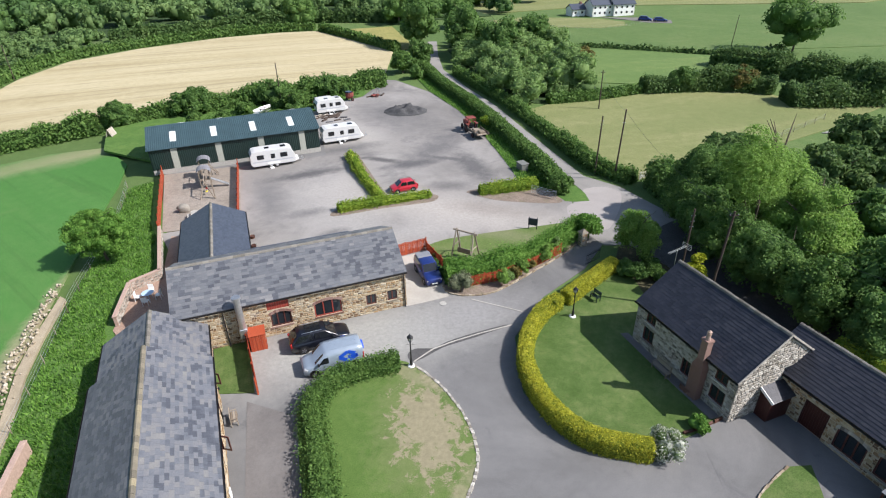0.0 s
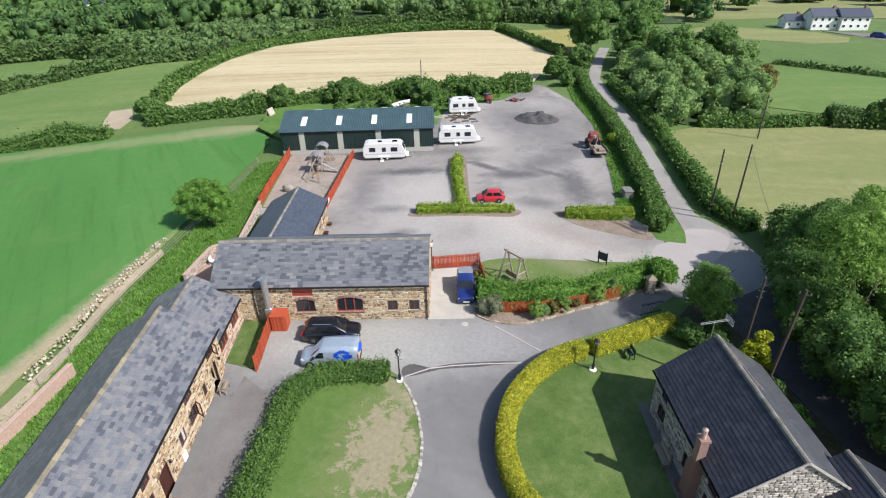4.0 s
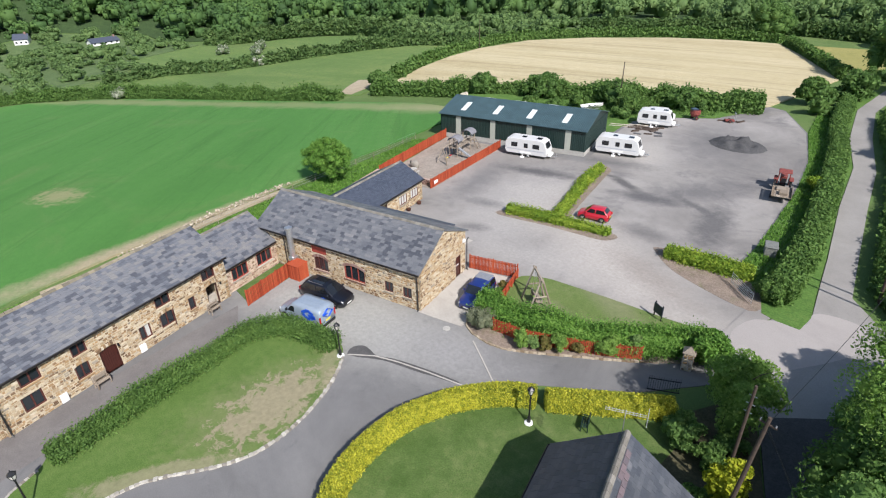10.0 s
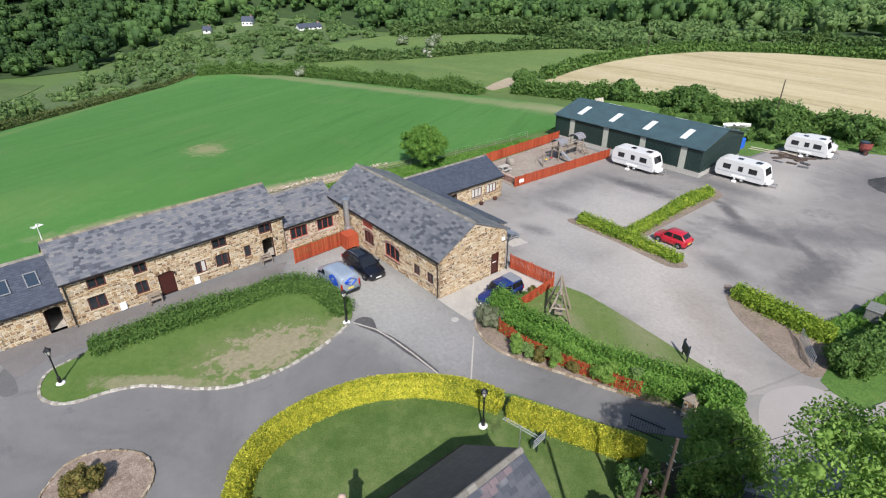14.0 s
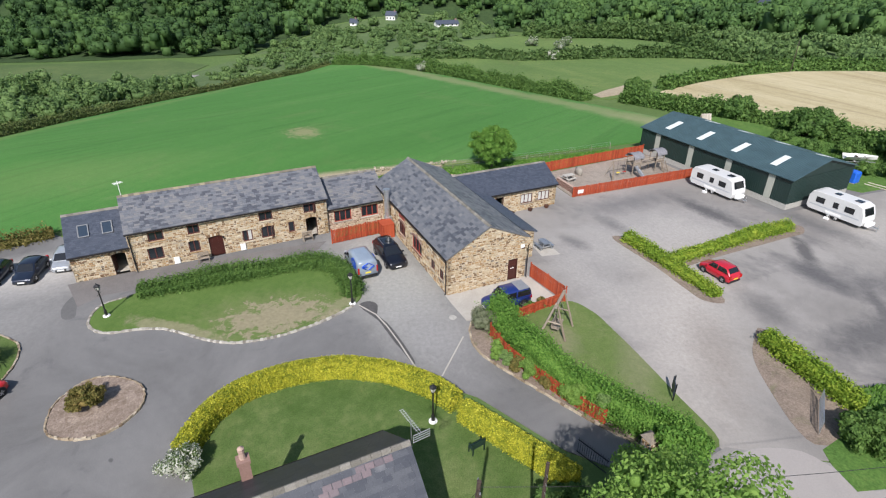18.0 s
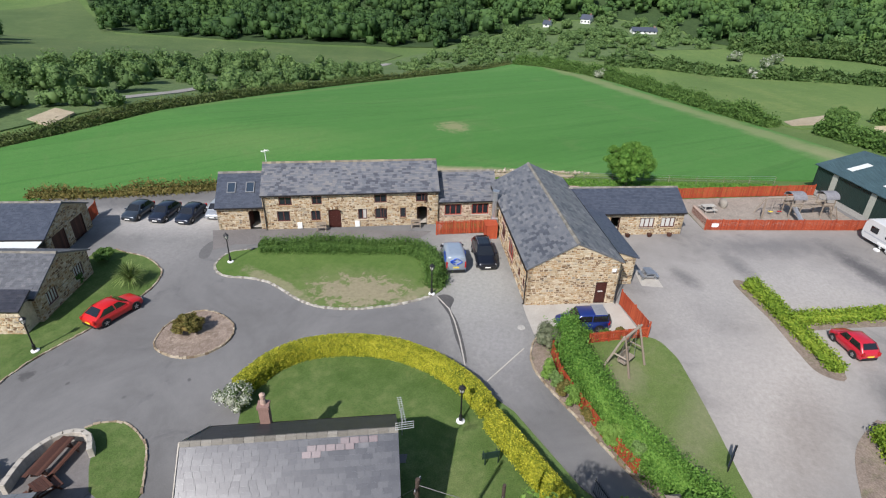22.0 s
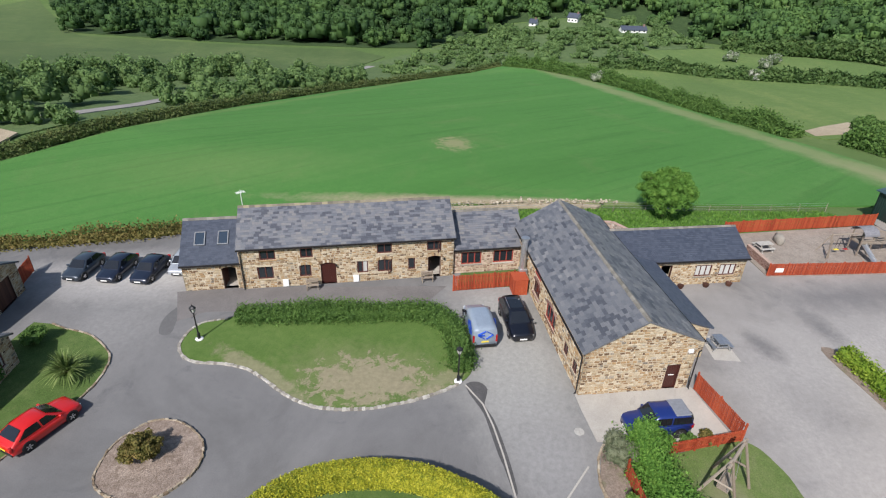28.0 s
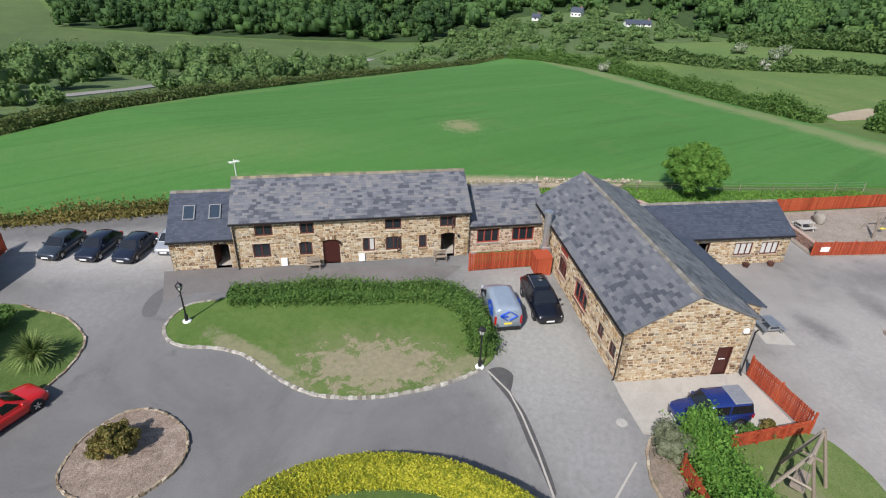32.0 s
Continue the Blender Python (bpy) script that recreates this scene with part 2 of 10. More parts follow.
MORTAR = plain("mortar", (0.46, 0.39, 0.28), 0.95, vary=0.3, scale=2.0, bump=0.3)
MORTAR_GREY = plain("mortar_grey", (0.4, 0.37, 0.32), 0.95, vary=0.25, scale=2.0, bump=0.3)
BRICK_RED = pieces("red_brick", [(0.0, (0.17, 0.095, 0.075)), (0.6, (0.245, 0.145, 0.12)), (1.0, (0.33, 0.23, 0.195))], 0.9, spec=0.2)
RENDER_PINK = plain("terracotta_render", (0.4, 0.285, 0.23), 0.9, vary=0.2)
RIDGE = pieces("ridge_tile", [(0.0, (0.15, 0.14, 0.12)), (1.0, (0.25, 0.235, 0.205))], 0.85, spec=0.2)
RIDGE_YELLOW = pieces("lichen_ridge_tile", [(0.0, (0.15, 0.135, 0.105)), (0.7, (0.22, 0.195, 0.145)), (1.0, (0.3, 0.26, 0.17))], 0.9, spec=0.2)
FRAME_BROWN = plain("brown_frame", (0.085, 0.026, 0.02), 0.45, vary=0.2)
FRAME_RED = plain("red_frame", (0.28, 0.05, 0.035), 0.5, vary=0.2)
FRAME_WHITE = plain("white_frame", (0.75, 0.75, 0.73), 0.45, vary=0.06)
DOOR_BROWN = plain("brown_door", (0.053, 0.014, 0.010), 0.45, vary=0.25)
GUTTER = plain("black_gutter", (0.02, 0.018, 0.018), 0.4, vary=0.2)
LEAD = plain("lead_flashing", (0.2, 0.21, 0.22), 0.55, 0.3, vary=0.2)
ALUMINIUM = plain("weathered_aluminium", (0.42, 0.44, 0.43), 0.5, 0.3, vary=0.15)
STEEL = plain("galvanised_steel", (0.5, 0.51, 0.52), 0.4, 0.8, vary=0.15)
BLACK = plain("black_iron", (0.012, 0.012, 0.013), 0.4, vary=0.3)
WHITE = plain("white_paint", (0.78, 0.78, 0.76), 0.5, vary=0.05)
CARAVAN_WHITE = plain("caravan_white", (0.58, 0.58, 0.57), 0.35, vary=0.06)
RED_FENCE = pieces("red_fence_stain", [(0.0, (0.26, 0.045, 0.022)), (0.5, (0.36, 0.068, 0.03)), (1.0, (0.44, 0.095, 0.042))], 0.7, spec=0.2, grain=12)
WOOD_GREY = pieces("weathered_wood", [(0.0, (0.2, 0.16, 0.12)), (1.0, (0.36, 0.31, 0.25))], 0.85, spec=0.2)
WOOD_PALE = pieces("bleached_wood", [(0.0, (0.36, 0.32, 0.26)), (1.0, (0.52, 0.47, 0.4))], 0.85, spec=0.2)
WOOD_POLE = plain("creosote_pole", (0.06, 0.042, 0.032), 0.85, vary=0.3)
WOOD_RED = pieces("brown_stained_wood", [(0.0, (0.06, 0.026, 0.018)), (1.0, (0.11, 0.05, 0.034))], 0.6, spec=0.3)
SHED_GREEN = plain("green_sheet", (0.013, 0.03, 0.026), 0.45, vary=0.15, scale=1.0)
SHED_ROOF = plain("green_roof_sheet", (0.045, 0.08, 0.09), 0.42, vary=0.22, scale=0.7)
ROOFLIGHT = plain("rooflight_sheet", (0.62, 0.66, 0.64), 0.4, vary=0.08)
CONCRETE = ground_mat("concrete", [(0.3, (0.34, 0.32, 0.285)), (0.7, (0.46, 0.435, 0.39))], 0.3, 3.0, bump=0.1, mixamt=0.25, grain=0.08, patch=(0.4, 0.55, 0.72, (0.25, 0.235, 0.21), 0.5))
APRON = ground_mat("worn_apron", [(0.3, (0.3, 0.278, 0.262)), (0.7, (0.36, 0.335, 0.315))], 0.2, 1.2, bump=0.05, mixamt=0.1, grain=0.06)
BLOCK = plain("concrete_block", (0.36, 0.35, 0.32), 0.9, vary=0.2, bump=0.2)
KERB = pieces("kerb_stone", [(0.0, (0.2, 0.18, 0.15)), (0.5, (0.38, 0.355, 0.31)), (1.0, (0.55, 0.525, 0.47))], 0.9, spec=0.2, grain=12)
FIELD_STONE = pieces("dug_stone", [(0.0, (0.3, 0.25, 0.18)), (0.6, (0.44, 0.38, 0.29)), (1.0, (0.56, 0.5, 0.4))], 0.95, spec=0.15, grain=6)
ROCK = pieces("field_stone", [(0.0, (0.2, 0.15, 0.1)), (0.6, (0.34, 0.28, 0.2)), (1.0, (0.45, 0.39, 0.3))], 0.95, spec=0.15, grain=6)


def glass_mat(name, tint=(0.02, 0.025, 0.03), rough=0.04):
    m, nt, b = node_mat(name, rough)
    b.inputs["Base Color"].default_value = (*tint, 1)
    b.inputs["Specular IOR Level"].default_value = 0.8
    return m


GLASS = glass_mat("dark_window_glass")
# Pale panes: net curtains, and sky reflections put into the colour
GLASS_PALE = glass_mat("curtain_and_sky_glass", (0.5, 0.5, 0.47), 0.12)
GLASS_CAR = glass_mat("car_glass", (0.012, 0.014, 0.017))
GLASS_BLUE = glass_mat("skylight_glass", (0.03, 0.045, 0.065))
RUBBER = plain("tyre_rubber", (0.015, 0.015, 0.016), 0.85, vary=0.2)
ALLOY = plain("alloy", (0.6, 0.6, 0.62), 0.3, 0.9, vary=0.1)
LAMP_GLASS = plain("frosted_lamp_glass", (0.55, 0.55, 0.5), 0.3, vary=0.05)
LIGHT_RED = plain("tail_lamp", (0.35, 0.01, 0.01), 0.2, vary=0.1)
LIGHT_CLEAR = plain("head_lamp", (0.42, 0.44, 0.46), 0.12, vary=0.05)
PLATE_Y = plain("yellow_plate", (0.75, 0.6, 0.05), 0.5, vary=0.05)
PLATE_W = plain("white_plate", (0.75, 0.75, 0.72), 0.5, vary=0.05)


def paint(name, color, metal=0.0, rough=0.28):
    m, nt, b = node_mat(name, rough, metal)
    n = noise_node(nt, 3.0)
    r = ramp_node(nt, n.outputs[0], [(0.3, tuple(c * 0.9 for c in color)), (0.7, color)])
    nt.links.new(r.outputs[0], b.inputs["Base Color"])
    b.inputs["Coat Weight"].default_value = 0.6
    b.inputs["Coat Roughness"].default_value = 0.08
    return m


GRASS = ground_mat("mown_grass", [(0.36, (0.06, 0.108, 0.024)), (0.5, (0.088, 0.138, 0.038)), (0.64, (0.145, 0.182, 0.066))], 0.22, 1.2, mixamt=0.4, patch=(0.7, 0.58, 0.72, (0.16, 0.17, 0.07), 0.4))
GRASS_WORN = ground_mat("worn_lawn", [(0.3, (0.085, 0.135, 0.035)), (0.5, (0.115, 0.165, 0.048)), (0.72, (0.165, 0.195, 0.075))], 0.2, 1.6, mixamt=0.5, patch=(0.45, 0.55, 0.7, (0.22, 0.215, 0.12), 0.35))
spot_mat(GRASS_WORN, [((0.25, 0.235, 0.15), 0.45, (3.5, 50.6, 1.2, 7.5, 70, 0.6, 0.5, 0.8)), ((0.24, 0.225, 0.14), 0.6, (2.4, 45.2, 1.8, 1.2, 0, 0.5, 0.5, 1.0))])
GRASS_DRY = ground_mat("dry_lawn", [(0.3, (0.068, 0.125, 0.026)), (0.5, (0.092, 0.155, 0.036)), (0.7, (0.13, 0.185, 0.054))], 0.2, 2.0)
spot_mat(GRASS_DRY, [((0.2, 0.205, 0.1), 0.4, (-1.9, 23.6, 2.8, 5.4, 12, 0.4, 0.8, 1.2)), ((0.285, 0.245, 0.165), 0.85, (-1.4, 24.0, 2.0, 3.9, 14, 0.12, 1.25, 1.1)), ((0.25, 0.235, 0.14), 0.8, (-0.2, 16.6, 0.7, 4.2, -20, 0.25, 0.7, 1.0)), ((0.27, 0.245, 0.155), 0.6, (-2.6, 28.6, 2.2, 0.6, -35, 0.3, 0.7, 1.0))])
FIELD = ground_mat("sown_field", [(0.3, (0.057, 0.164, 0.035)), (0.5, (0.07, 0.19, 0.043)), (0.7, (0.1, 0.214, 0.058))], 0.03, 0.7, stretch=(141, 0.22, 2.0), mixamt=0.3, patch=(0.035, 0.58, 0.76, (0.17, 0.2, 0.085), 0.5))
streaks(FIELD, 141, 0.8, 0.012, 1.0, 0.99, 1.03)
line_mat(FIELD, (-128, 40.5), (-74, 69.5), 4.0, (0.27, 0.26, 0.14), 0.5)
line_mat(FIELD, (-45, -31), (-132, -10.5), 2.0, (0.2, 0.24, 0.09), 0.3)
spot_mat(FIELD, [((0.3, 0.27, 0.15), 0.7, (-53.9, 17.6, 3.4, 2.4, 20, 0.4, 1.0, 0.7)), ((0.22, 0.25, 0.1), 0.22, (-33, -8, 5.5, 12, 25, 0.9, 0.5, 0.2)), ((0.33, 0.3, 0.18), 0.5, (-55, 78, 9, 2.4, 28, 0.9, 0.6, 0.2)), ((0.36, 0.3, 0.2), 0.9, (-31.6, 27, 1.6, 18, 13, 0.5, 0.4, 0.5))])
STUBBLE = ground_mat("cut_hay_field", [(0.3, (0.36, 0.3, 0.165)), (0.5, (0.45, 0.385, 0.235)), (0.7, (0.53, 0.465, 0.3))], 0.05, 0.6, stretch=(14, 0.2, 3.0), mixamt=0.35)
streaks(STUBBLE, 14, 0.9, 0.03, 1.0, 0.9, 1.05)
MEADOW = ground_mat("meadow", [(0.3, (0.088, 0.15, 0.042)), (0.5, (0.118, 0.185, 0.055)), (0.7, (0.18, 0.23, 0.075))], 0.04, 0.5, mixamt=0.4, stretch=(15, 0.5, 2.0))
MEADOW_YELLOW = ground_mat("yellow_meadow", [(0.3, (0.2, 0.2, 0.06)), (0.7, (0.33, 0.3, 0.11))], 0.05, 0.5)
VALLEY = ground_mat("rough_pasture", [(0.3, (0.06, 0.1, 0.034)), (0.5, (0.085, 0.13, 0.045)), (0.7, (0.125, 0.16, 0.06))], 0.04, 0.3, mixamt=0.45)
MEADOW_DRY = ground_mat("drying_meadow", [(0.3, (0.145, 0.178, 0.062)), (0.5, (0.195, 0.212, 0.085)), (0.7, (0.28, 0.272, 0.13))], 0.05, 0.6, mixamt=0.4, stretch=(20, 0.4, 2.2))
PASTURE = ground_mat("pasture", [(0.3, (0.07, 0.125, 0.035)), (0.5, (0.1, 0.16, 0.048)), (0.7, (0.15, 0.195, 0.07))], 0.03, 0.4, mixamt=0.4)
ROUGH_GRASS = ground_mat("rough_grass", [(0.3, (0.055, 0.12, 0.026)), (0.5, (0.085, 0.165, 0.036)), (0.7, (0.14, 0.21, 0.055))], 0.25, 1.6, bump=0.9, fine=6.0)
TARMAC = ground_mat("worn_tarmac", [(0.3, (0.12, 0.118, 0.115)), (0.5, (0.165, 0.163, 0.16)), (0.7, (0.215, 0.212, 0.206))], 0.12, 1.5, bump=0.1, mixamt=0.14, grain=0.09, patch=(0.35, 0.58, 0.7, (0.1, 0.1, 0.104), 0.5))
spot_mat(TARMAC, [((0.345, 0.34, 0.312), 0.85, (-7.0, 32.4, 10.0, 3.6, 20, 0.45, 0.3, 0.3)), ((0.46, 0.445, 0.42), 0.9, (-8.3, 0.8, 2.8, 6.5, 15, 0.8, 0.4, 0.3)), ((0.27, 0.265, 0.26), 0.75, (1.8, 36.2, 4.5, 2.4, 25, 0.8, 0.4, 0.3)), ((0.28, 0.275, 0.265), 0.6, (-1.5, 3.5, 3.5, 5.5, 60, 0.9, 0.4, 0.3)), ((0.05, 0.05, 0.05), 0.6, (14.8, 7.2, 0.45, 0.4, 0, 0.3, 0.9, 2.2)), ((0.06, 0.06, 0.06), 0.6, (14.55, 10.35, 0.14, 0.1, 0, 0.4, 0.5, 2.0)), ((0.06, 0.06, 0.06), 0.6, (11.85, 17.53, 0.18, 0.1, 40, 0.4, 0.5, 2.0)), ((0.07, 0.07, 0.07), 0.5, (14.45, 14.7, 0.15, 0.12, 0, 0.4, 0.5, 2.0))])
YARD = ground_mat("gravel_yard", [(0.3, (0.175, 0.166, 0.156)), (0.5, (0.25, 0.237, 0.222)), (0.68, (0.335, 0.317, 0.297))], 0.06, 1.0, bump=0.12, mixamt=0.13, grain=0.09, patch=(0.085, 0.53, 0.66, (0.135, 0.13, 0.13), 0.75))
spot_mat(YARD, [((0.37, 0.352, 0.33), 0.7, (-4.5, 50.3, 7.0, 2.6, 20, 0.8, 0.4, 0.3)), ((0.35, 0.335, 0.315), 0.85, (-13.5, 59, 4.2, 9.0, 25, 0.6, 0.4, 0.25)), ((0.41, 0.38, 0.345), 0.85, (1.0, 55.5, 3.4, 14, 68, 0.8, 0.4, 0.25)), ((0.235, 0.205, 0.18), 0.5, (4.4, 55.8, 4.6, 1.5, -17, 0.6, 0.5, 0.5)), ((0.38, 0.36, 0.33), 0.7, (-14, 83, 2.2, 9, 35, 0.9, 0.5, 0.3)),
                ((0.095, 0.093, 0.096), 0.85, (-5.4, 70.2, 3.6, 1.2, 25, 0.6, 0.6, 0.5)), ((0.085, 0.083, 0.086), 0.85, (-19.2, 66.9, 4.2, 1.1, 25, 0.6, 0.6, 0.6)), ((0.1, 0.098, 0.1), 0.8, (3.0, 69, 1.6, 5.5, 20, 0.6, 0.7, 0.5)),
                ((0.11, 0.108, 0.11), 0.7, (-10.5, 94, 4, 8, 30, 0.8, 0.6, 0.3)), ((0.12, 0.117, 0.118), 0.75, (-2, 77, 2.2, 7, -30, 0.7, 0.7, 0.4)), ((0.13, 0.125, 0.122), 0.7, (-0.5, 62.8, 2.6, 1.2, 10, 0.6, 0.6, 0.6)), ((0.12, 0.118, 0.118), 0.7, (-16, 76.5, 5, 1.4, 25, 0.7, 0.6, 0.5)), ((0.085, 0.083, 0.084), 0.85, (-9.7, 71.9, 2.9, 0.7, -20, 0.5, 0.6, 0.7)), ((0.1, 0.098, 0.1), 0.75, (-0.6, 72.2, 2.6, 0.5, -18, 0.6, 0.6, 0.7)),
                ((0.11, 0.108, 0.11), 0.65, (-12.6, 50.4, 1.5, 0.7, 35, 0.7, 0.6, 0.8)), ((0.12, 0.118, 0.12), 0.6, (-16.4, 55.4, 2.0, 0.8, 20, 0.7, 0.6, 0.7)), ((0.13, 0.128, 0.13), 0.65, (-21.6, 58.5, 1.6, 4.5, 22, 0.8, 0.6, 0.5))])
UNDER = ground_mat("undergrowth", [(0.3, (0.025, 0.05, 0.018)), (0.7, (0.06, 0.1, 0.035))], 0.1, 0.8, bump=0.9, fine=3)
UNDER_LIGHT = ground_mat("rough_vegetation", [(0.3, (0.06, 0.1, 0.04)), (0.5, (0.095, 0.145, 0.055)), (0.7, (0.14, 0.19, 0.08))], 0.08, 0.6, bump=0.9, fine=3)
LITTER = ground_mat("leaf_litter", [(0.3, (0.045, 0.05, 0.025)), (0.7, (0.11, 0.095, 0.055))], 0.5, 3.0, bump=0.9, fine=9)
GRAVEL = ground_mat("dark_gravel", [(0.3, (0.135, 0.125, 0.12)), (0.7, (0.205, 0.193, 0.184))], 0.4, 5.0, bump=0.4, fine=25, mixamt=0.35, grain=0.16)
LANE = ground_mat("lane_tarmac", [(0.3, (0.22, 0.21, 0.197)), (0.7, (0.31, 0.297, 0.278))], 0.15, 1.0, bump=0.1, mixamt=0.2, grain=0.1)
SOIL = ground_mat("bark_mulch", [(0.3, (0.15, 0.118, 0.095)), (0.7, (0.31, 0.25, 0.2))], 0.6, 4.0, bump=0.9, fine=9, patch=(0.7, 0.55, 0.7, (0.12, 0.14, 0.055), 0.5))
BED = ground_mat("bark_chips", [(0.3, (0.15, 0.115, 0.09)), (0.5, (0.26, 0.205, 0.165)), (0.7, (0.42, 0.35, 0.29))], 0.9, 5.0, bump=0.9, fine=12, patch=(1.2, 0.5, 0.68, (0.12, 0.085, 0.06), 0.7))
BARE = ground_mat("bare_earth", [(0.3, (0.3, 0.25, 0.17)), (0.7, (0.46, 0.39, 0.28))], 0.2, 1.5, bump=0.5)
PLAYBARK = ground_mat("play_bark", [(0.3, (0.2, 0.17, 0.14)), (0.5, (0.29, 0.25, 0.21)), (0.7, (0.37, 0.325, 0.275))], 0.3, 2.0, bump=0.6, patch=(0.5, 0.55, 0.7, (0.2, 0.18, 0.155), 0.6))
ASH = ground_mat("tarmac_planings", [(0.3, (0.05, 0.05, 0.052)), (0.7, (0.1, 0.1, 0.1))], 0.5, 3.0, bump=0.9, fine=8)
OLD_PATCH = ground_mat("old_tarmac_patch", [(0.3, (0.11, 0.109, 0.108)), (0.7, (0.15, 0.148, 0.146))], 0.4, 3.0, bump=0.15, grain=0.12)
DARK_TARMAC = ground_mat("dark_tarmac", [(0.3, (0.065, 0.064, 0.064)), (0.7, (0.115, 0.112, 0.11))], 0.4, 3.0, bump=0.3)

LEAF_YELLOW = leaf_mat("golden_privet_leaf", [(0.0, (0.085, 0.15, 0.025)), (0.35, (0.28, 0.32, 0.035)), (0.7, (0.57, 0.545, 0.055)), (1.0, (0.78, 0.73, 0.12))], clump=0.4, clump_scale=2.4)
LEAF_HEDGE = leaf_mat("hedge_leaf", [(0.0, (0.055, 0.112, 0.03)), (0.5, (0.112, 0.208, 0.05)), (1.0, (0.195, 0.31, 0.08))], clump=0.45, clump_scale=1.0, trans=0.4)
LEAF_BRIGHT = leaf_mat("bright_hedge_leaf", [(0.0, (0.055, 0.14, 0.024)), (0.5, (0.125, 0.262, 0.045)), (1.0, (0.225, 0.385, 0.078))], clump=0.35, clump_scale=1.2)
LEAF_LIME = leaf_mat("variegated_leaf", [(0.0, (0.075, 0.155, 0.02)), (0.45, (0.2, 0.31, 0.035)), (0.8, (0.36, 0.44, 0.06)), (1.0, (0.5, 0.54, 0.1))], clump=0.55, clump_scale=0.9)
LEAF_TREE = leaf_mat("broadleaf", [(0.0, (0.065, 0.128, 0.038)), (0.5, (0.122, 0.225, 0.06)), (1.0, (0.2, 0.32, 0.088))], clump=0.5, clump_scale=0.5, trans=0.45)
LEAF_ASH = leaf_mat("ash_leaf", [(0.0, (0.12, 0.22, 0.05)), (0.5, (0.22, 0.365, 0.08)), (1.0, (0.34, 0.49, 0.125))], clump=0.45, clump_scale=0.5, trans=0.48)
LEAF_DARK = leaf_mat("dark_hedgerow_leaf", [(0.0, (0.055, 0.105, 0.035)), (0.5, (0.105, 0.182, 0.056)), (1.0, (0.185, 0.27, 0.09))], clump=0.55, clump_scale=0.25, trans=0.42)
LEAF_OLIVE = leaf_mat("olive_hedge_leaf", [(0.0, (0.065, 0.095, 0.03)), (0.5, (0.12, 0.165, 0.052)), (1.0, (0.22, 0.24, 0.09))], clump=0.55, clump_scale=0.3, trans=0.4)
LEAF_GREY = leaf_mat("grey_shrub_leaf", [(0.0, (0.075, 0.1, 0.05)), (0.5, (0.15, 0.175, 0.1)), (1.0, (0.27, 0.29, 0.19))], clump=0.4, clump_scale=1.5)
LEAF_THICKET = leaf_mat("thicket_leaf", [(0.0, (0.115, 0.19, 0.068)), (0.5, (0.205, 0.32, 0.105)), (1.0, (0.32, 0.45, 0.16))], clump=0.55, clump_scale=0.15, trans=0.45)
LEAF_SCRUB = leaf_mat("willow_scrub_leaf", [(0.0, (0.085, 0.15, 0.055)), (0.5, (0.15, 0.245, 0.085)), (1.0, (0.24, 0.35, 0.125))], clump=0.6, clump_scale=0.12, trans=0.42)
LEAF_WOOD = leaf_mat("woodland_leaf", [(0.0, (0.042, 0.086, 0.032)), (0.4, (0.078, 0.155, 0.048)), (0.75, (0.128, 0.228, 0.064)), (1.0, (0.165, 0.262, 0.066))], clump=0.7, clump_scale=0.055)
LEAF_WOOD_DARK = leaf_mat("dark_woodland_leaf", [(0.0, (0.026, 0.056, 0.022)), (0.4, (0.05, 0.104, 0.034)), (0.75, (0.088, 0.165, 0.047)), (1.0, (0.14, 0.225, 0.06))], clump=0.7, clump_scale=0.055)
LEAF_CONIFER = leaf_mat("golden_conifer", [(0.0, (0.120, 0.168, 0.012)), (0.5, (0.312, 0.360, 0.024)), (1.0, (0.504, 0.504, 0.048))], clump=0.4, clump_scale=2.0)
LEAF_BROWN = leaf_mat("tawny_bush_leaf", [(0.0, (0.065, 0.078, 0.019)), (0.5, (0.169, 0.156, 0.046)), (1.0, (0.338, 0.247, 0.091))], clump=0.4, clump_scale=1.5)
BLOSSOM = leaf_mat("white_blossom", [(0.0, (0.07, 0.12, 0.035)), (0.45, (0.14, 0.2, 0.08)), (0.58, (0.5, 0.52, 0.42)), (1.0, (0.78, 0.78, 0.72))], clump=0.2, clump_scale=3.0)
BLOSSOM_MAY = leaf_mat("may_blossom", [(0.0, (0.08, 0.14, 0.05)), (0.45, (0.14, 0.2, 0.09)), (0.7, (0.4, 0.42, 0.33)), (1.0, (0.6, 0.6, 0.53))], clump=0.3, clump_scale=0.6)
PALM_LEAF = leaf_mat("cordyline_leaf", [(0.0, (0.08, 0.13, 0.03)), (0.5, (0.17, 0.24, 0.07)), (1.0, (0.3, 0.36, 0.14))], clump=0.1)
BARK = plain("bark", (0.11, 0.085, 0.06), 0.95, vary=0.35, scale=3.0, bump=0.6)


